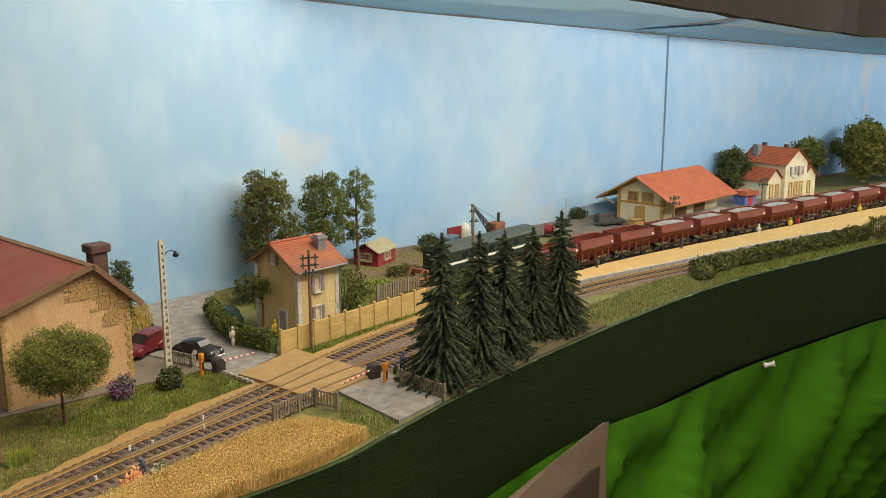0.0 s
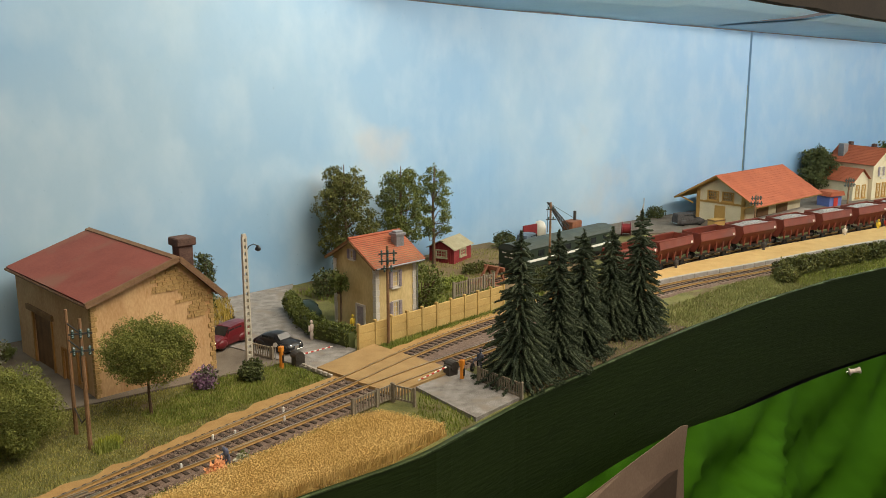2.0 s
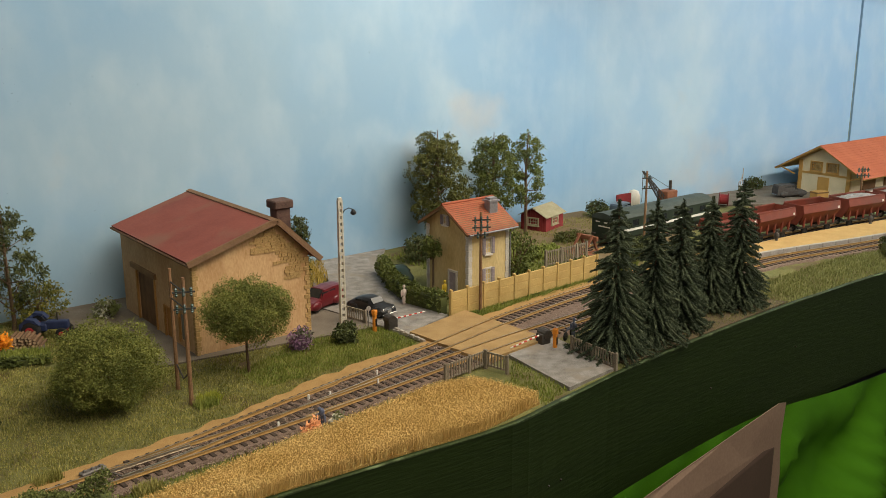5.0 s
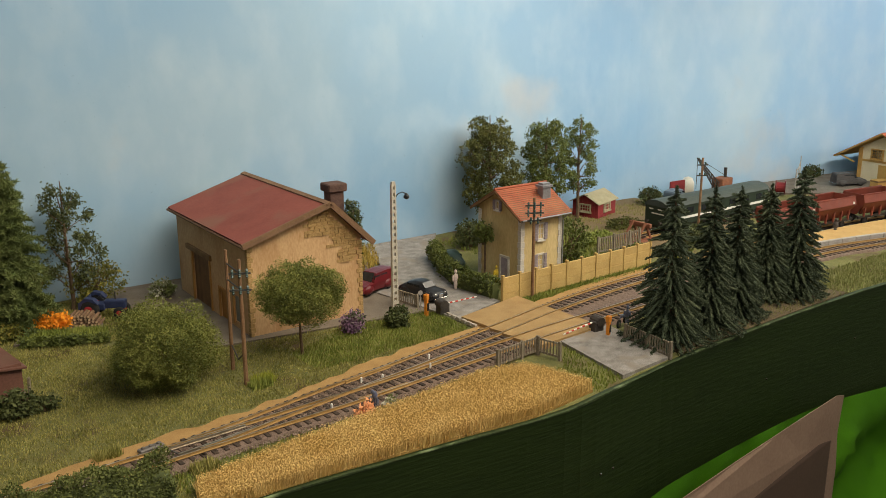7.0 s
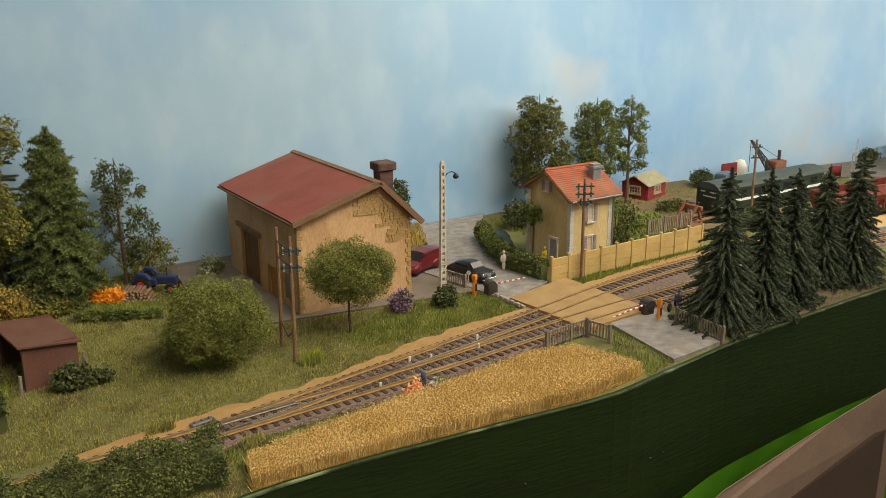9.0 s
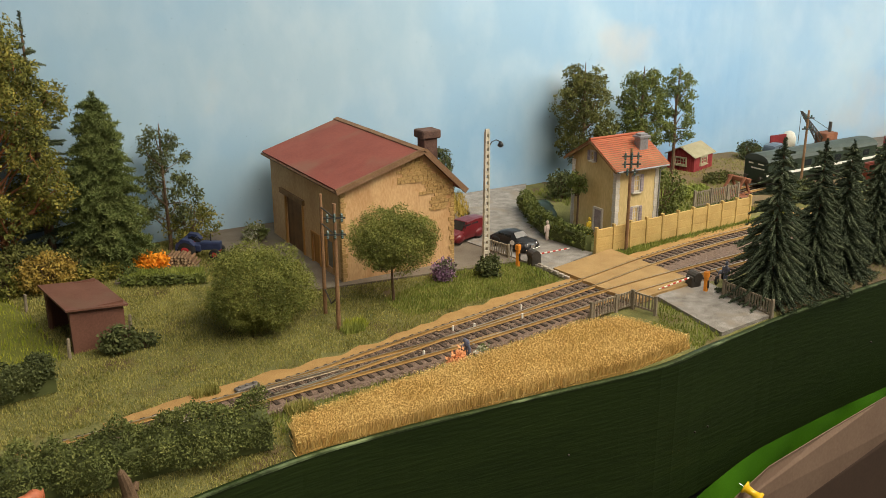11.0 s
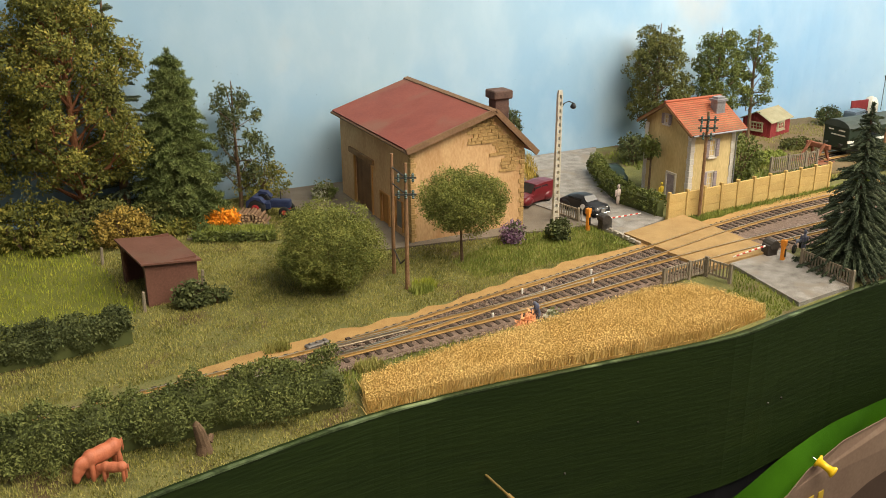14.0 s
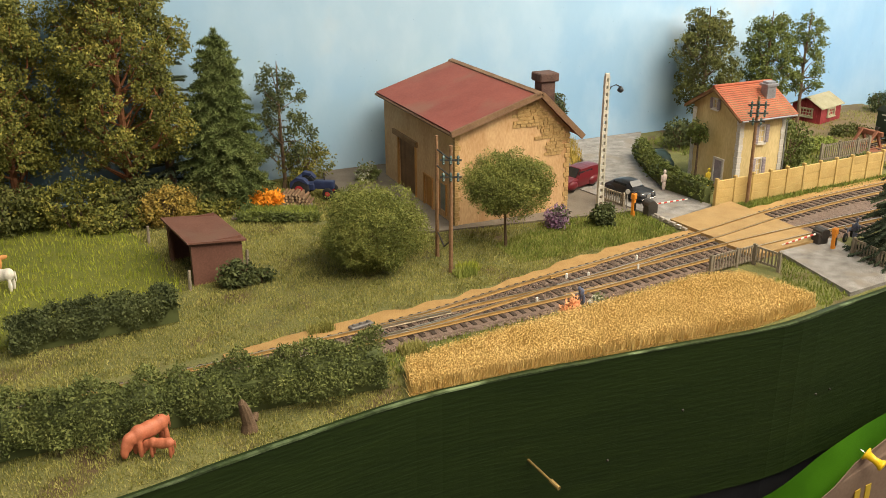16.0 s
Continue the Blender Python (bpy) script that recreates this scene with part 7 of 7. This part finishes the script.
part("door", bm, REDPAINT, kiosk)
rose = thing("standard_rose", at(1.83, -0.09, 0, 0), "pink-flowering bush on a stem beside the line", "flowering bush")
bm = bmesh.new()
tube(bm, [(0, 0, -0.001), (0, 0, 0.04)], 0.0015, 6)
part("stem", bm, BARK, rose)
leaves("bloom", clumps(np.random.default_rng(5), np.array([0, 0, 0.045]), np.array([0.012, 0.012, 0.008]), 40, 8, 0.002), 0.002, leafy("pink_bloom", [(0.45, 0.05, 0.18), (0.6, 0.12, 0.28), (0.4, 0.08, 0.2)]), rose, np.random.default_rng(6))

# ---- canopy, cloth, paper and fixings round the board ----
def top_sag(s):
    return top_back(s) + 0.002


for k, (s0, s1, reach) in enumerate(((0.6, 1.02, 0.42), (1.023, 1.30, 0.44), (1.303, 1.72, 0.46), (1.723, 2.3, 0.52), (2.303, 3.1, 0.62))):
    v, f = [], []
    for i in range(25):
        s = s0 + (s1 - s0) * i / 24
        for j, q in enumerate((0.0, 0.35, 0.7, 1.0)):
            d = back(s) + 0.004 - min(1.0, 0.12 + 0.88 * (s - 0.60) / 0.40) * (reach + 0.012 * noise.noise(Vector((s * 25, k, 0)))) * q
            z = top_sag(s) + 0.055 * q * q + 0.006 * q + 0.004 * math.sin(q * 3.1) * (1 if k % 2 else -0.6) + 0.002 * noise.noise(Vector((s * 12, q * 3, k)))
            v += [(s, d, z), (s, d, z + 0.003)]
    for i in range(24):
        for j in range(3):
            a = i * 8 + j * 2
            f += [(a, a + 2, a + 10, a + 8), (a + 1, a + 9, a + 11, a + 3)]
        for j in (0, 6):
            a = i * 8 + j
            f.append((a, a + 8, a + 9, a + 1))
    soup("ceiling", v, f, CANOPY, FRAME, "sagging sky-blue painted canopy sheet over the layout", "ceiling", "structure")
v, f = [], []
for i in range(61):
    s = 0.3 + 2.4 * i / 60
    z = 0.304 - 0.036 * (s - 0.52) + 0.0022 * noise.noise(Vector((s * 22, 0, 0)))
    d = -0.20 if s < 1.0 else -0.20 - 0.25 * (s - 1.0)
    v += [(s, d, z), (s, d + 0.012, z), (s, d + 0.012, z + 0.09), (s, d, z + 0.09)]
for i in range(60):
    for k in range(4):
        a, c = i * 4 + k, i * 4 + (k + 1) % 4
        f.append((a, c, c + 4, a + 4))
soup("pelmet", v, f, DARKBROWN, FRAME, "dark brown pelmet board with a ragged lower edge", "board", "structure")

CLOTH_TOP = [(-0.8, -0.16), (0.1, -0.145), (0.27, -0.126), (0.35, -0.107), (0.42, -0.099), (0.63, -0.097), (0.80, -0.112), (1.0, -0.113), (1.3, -0.112), (2.0, -0.114), (3.2, -0.115)]
v, f = [], []
NS2, NZ = 500, 36
for i in range(NS2 + 1):
    s = -0.7 + 3.5 * i / NS2
    zt = curve(CLOTH_TOP, s)
    for j in range(NZ + 1):
        q = j / NZ
        z = zt - 0.55 * q
        u = s + 0.55 * q * 1.3
        fold = 0.010 * math.sin(u * 44 + 9 * noise.noise(Vector((s * 5, q * 1.5, 2)))) + 0.036 * noise.noise(Vector((u * 24, q * 2.5, 1))) + 0.012 * noise.noise(Vector((u * 40, q * 3, 4)))
        d = edge(s) - 0.009 - 0.024 * min(1, q * 5) + fold * min(1, q * 9) - 0.012 * q
        d = min(d, edge(s) - 0.0065)
        if 0.22 < s < 0.66:
            d = max(d, edge(s) - 0.027)
        v.append((s, d, z))
for i in range(NS2):
    for j in range(NZ):
        a = i * (NZ + 1) + j
        f.append((a, a + 1, a + NZ + 2, a + NZ + 1))
cloth = soup("skirt_cloth", v, f, CLOTH, FRAME, "bright green cloth skirt hanging in folds below the board", "cloth", "structure")
for p in cloth.data.polygons:
    p.use_smooth = True
# black strip added so that the gap above the cloth stays dark
gap = wall_strip("under_rail", -0.105, -0.20, lambda s: edge(s) - 0.001, 0.004, BLACK, "black strip added to darken the gap behind the cloth", "board", steps=120)

PAPER = material("grey_brown_paper", (0.17, 0.11, 0.075), (0.22, 0.15, 0.105), 25, 400, 0.7, 0.1)
PAPERDARK = material("dark_print", (0.055, 0.034, 0.024), (0.075, 0.046, 0.032), 25, 400, 0.6, 0.05)
poster = thing("paper_notice", FRAME, "grey-brown paper notice with a dark printed panel on the cloth", "notice")


def sheet(name, outline, lift, mat, label="", thick=0.0006):
    """Paper that follows the front board."""
    bm = bmesh.new()
    a = [bm.verts.new((s, edge(s) - lift, z)) for s, z in outline]
    b = [bm.verts.new((s, edge(s) - lift - thick, z)) for s, z in outline]
    bm.faces.new(a)
    bm.faces.new(b[::-1])
    for j in range(len(a)):
        i = (j + 1) % len(a)
        bm.faces.new((a[j], b[j], b[i], a[i]))
    part(name, bm, mat, poster, label)


sheet("page", [(0.25, -0.30), (0.262, -0.155), (0.300, -0.127), (0.330, -0.1175), (0.350, -0.106), (0.390, -0.097), (0.47, -0.091), (0.55, -0.084), (0.622, -0.0765), (0.634, -0.079), (0.630, -0.115), (0.634, -0.15), (0.630, -0.30)], 0.030, PAPER)
sheet("panel", [(0.29, -0.30), (0.36, -0.148), (0.60, -0.116), (0.618, -0.118), (0.616, -0.30)], 0.0312, PAPERDARK, "dark printed panel")
for k in range(3):
    x = 0.352 + 0.012 * k
    sheet("print_bar", [(x, -0.150), (x + 0.006, -0.150), (x + 0.006, -0.128), (x, -0.128)], 0.0325, material("yellow_print", (0.45, 0.30, 0.02), (0.55, 0.38, 0.04), 100, 900, 0.6, 0.05) if k == 0 else bpy.data.materials["yellow_print"], "yellow printed bar")


def push_pin(s, z, mat, label, lift=0.012, turn=0.0, lean=78):
    ob = thing("push_pin", FRAME @ pose(s, edge(s) - lift, z, lean, 0, turn), label, "push pin", "push pins on the cloth")
    bm = bmesh.new()
    lathe(bm, [(0.0046, 0.0), (0.0050, 0.001), (0.0030, 0.0025), (0.0024, 0.007), (0.0030, 0.0105), (0.0042, 0.0120), (0.0040, 0.0135), (0.0015, 0.0140)], 16)
    part("head", bm, mat, ob, "", True)
    bm = bmesh.new()
    tube(bm, [(0, 0, -0.0035), (0, 0, 0.001)], 0.0004, 6)
    part("needle", bm, CHROME, ob)


push_pin(1.001, -0.118, material("ivory_plastic", (0.68, 0.56, 0.50), (0.76, 0.64, 0.58), 100, 900, 0.3, 0.0), "ivory plastic push pin holding the green cloth", 0.012, 35)
push_pin(0.356, -0.099, material("yellow_plastic", (0.75, 0.45, 0.01), (0.85, 0.55, 0.02), 100, 900, 0.3, 0.0), "yellow plastic push pin holding the paper", 0.0325, 20, 112)
BRASS = material("brass", (0.55, 0.36, 0.12), (0.66, 0.46, 0.18), 200, 900, 0.35, 0.05, metal=0.8)
hook = thing("brass_hook", FRAME @ pose(0.1165, edge(0.1165) - 0.004, -0.0565), "thin brass screw pin in the green board", "hook")
bm = bmesh.new()
tube(bm, [(0, 0.003, 0), (0.0013, -0.009, -0.0013), (0.0032, -0.020, -0.0035)], 0.0008, 8)
part("shank", bm, BRASS, hook)
bm = bmesh.new()
tube(bm, [(0.0032, -0.0198, -0.0034), (0.0046, -0.0265, -0.0050)], 0.0014, 10)
part("tip", bm, BRASS, hook)
for s, z in ((0.22, -0.045), (0.33, -0.060), (0.345, -0.061), (0.55, -0.05), (0.69, -0.045), (0.83, -0.03), (0.17, -0.07)):
    bm = bmesh.new()
    lathe(bm, [(0.0009, 0), (0.0007, 0.0006), (0.0002, 0.0008)], 8, pose(0, 0, 0, 90, 0, 0))
    single("nail", bm, IRON, FRAME @ pose(s, edge(s) - 0.0042, z), "small dark nail head in the green board", "nail", "nails in the front board")
# black strip painted for the shade in the gap between the two sky panels, filled with a pale batten below
AIM = math.degrees(math.atan2(-0.17, 0.972))
bm = bmesh.new()
box(bm, -0.006, 0.006, 0.0045, 0.0085, 0.0, top_back(JOINT))
single("gap_shade", bm, BLACK, at(JOINT, back(JOINT), 0, AIM), "black strip for the shade in the open joint between the sky panels", "joint", kind="structure")
bm = bmesh.new()
box(bm, -0.0026, 0.0005, 0.001, 0.004, 0.0, 0.205)
bevel(bm, 0.0004)
single("panel_batten", bm, material("grey_green_batten", (0.10, 0.13, 0.09), (0.18, 0.23, 0.17), 60, 500, 0.8, 0.3), at(JOINT, back(JOINT), 0, AIM), "grey-green filler strip in the joint of the sky panels", "joint", kind="structure")
# the hall: floor and plain walls far off
HALL = material("hall_wall", (0.42, 0.38, 0.33), (0.50, 0.46, 0.40), 2, 30, 0.9, 0.1)
bm = bmesh.new()
box(bm, -6, 6, -6, 6, -1.05, -1.0)
single("floor", bm, material("hall_floor", (0.20, 0.17, 0.14), (0.27, 0.23, 0.19), 3, 60, 0.6, 0.1), FRAME, "plain brown hall floor", "floor", kind="structure")
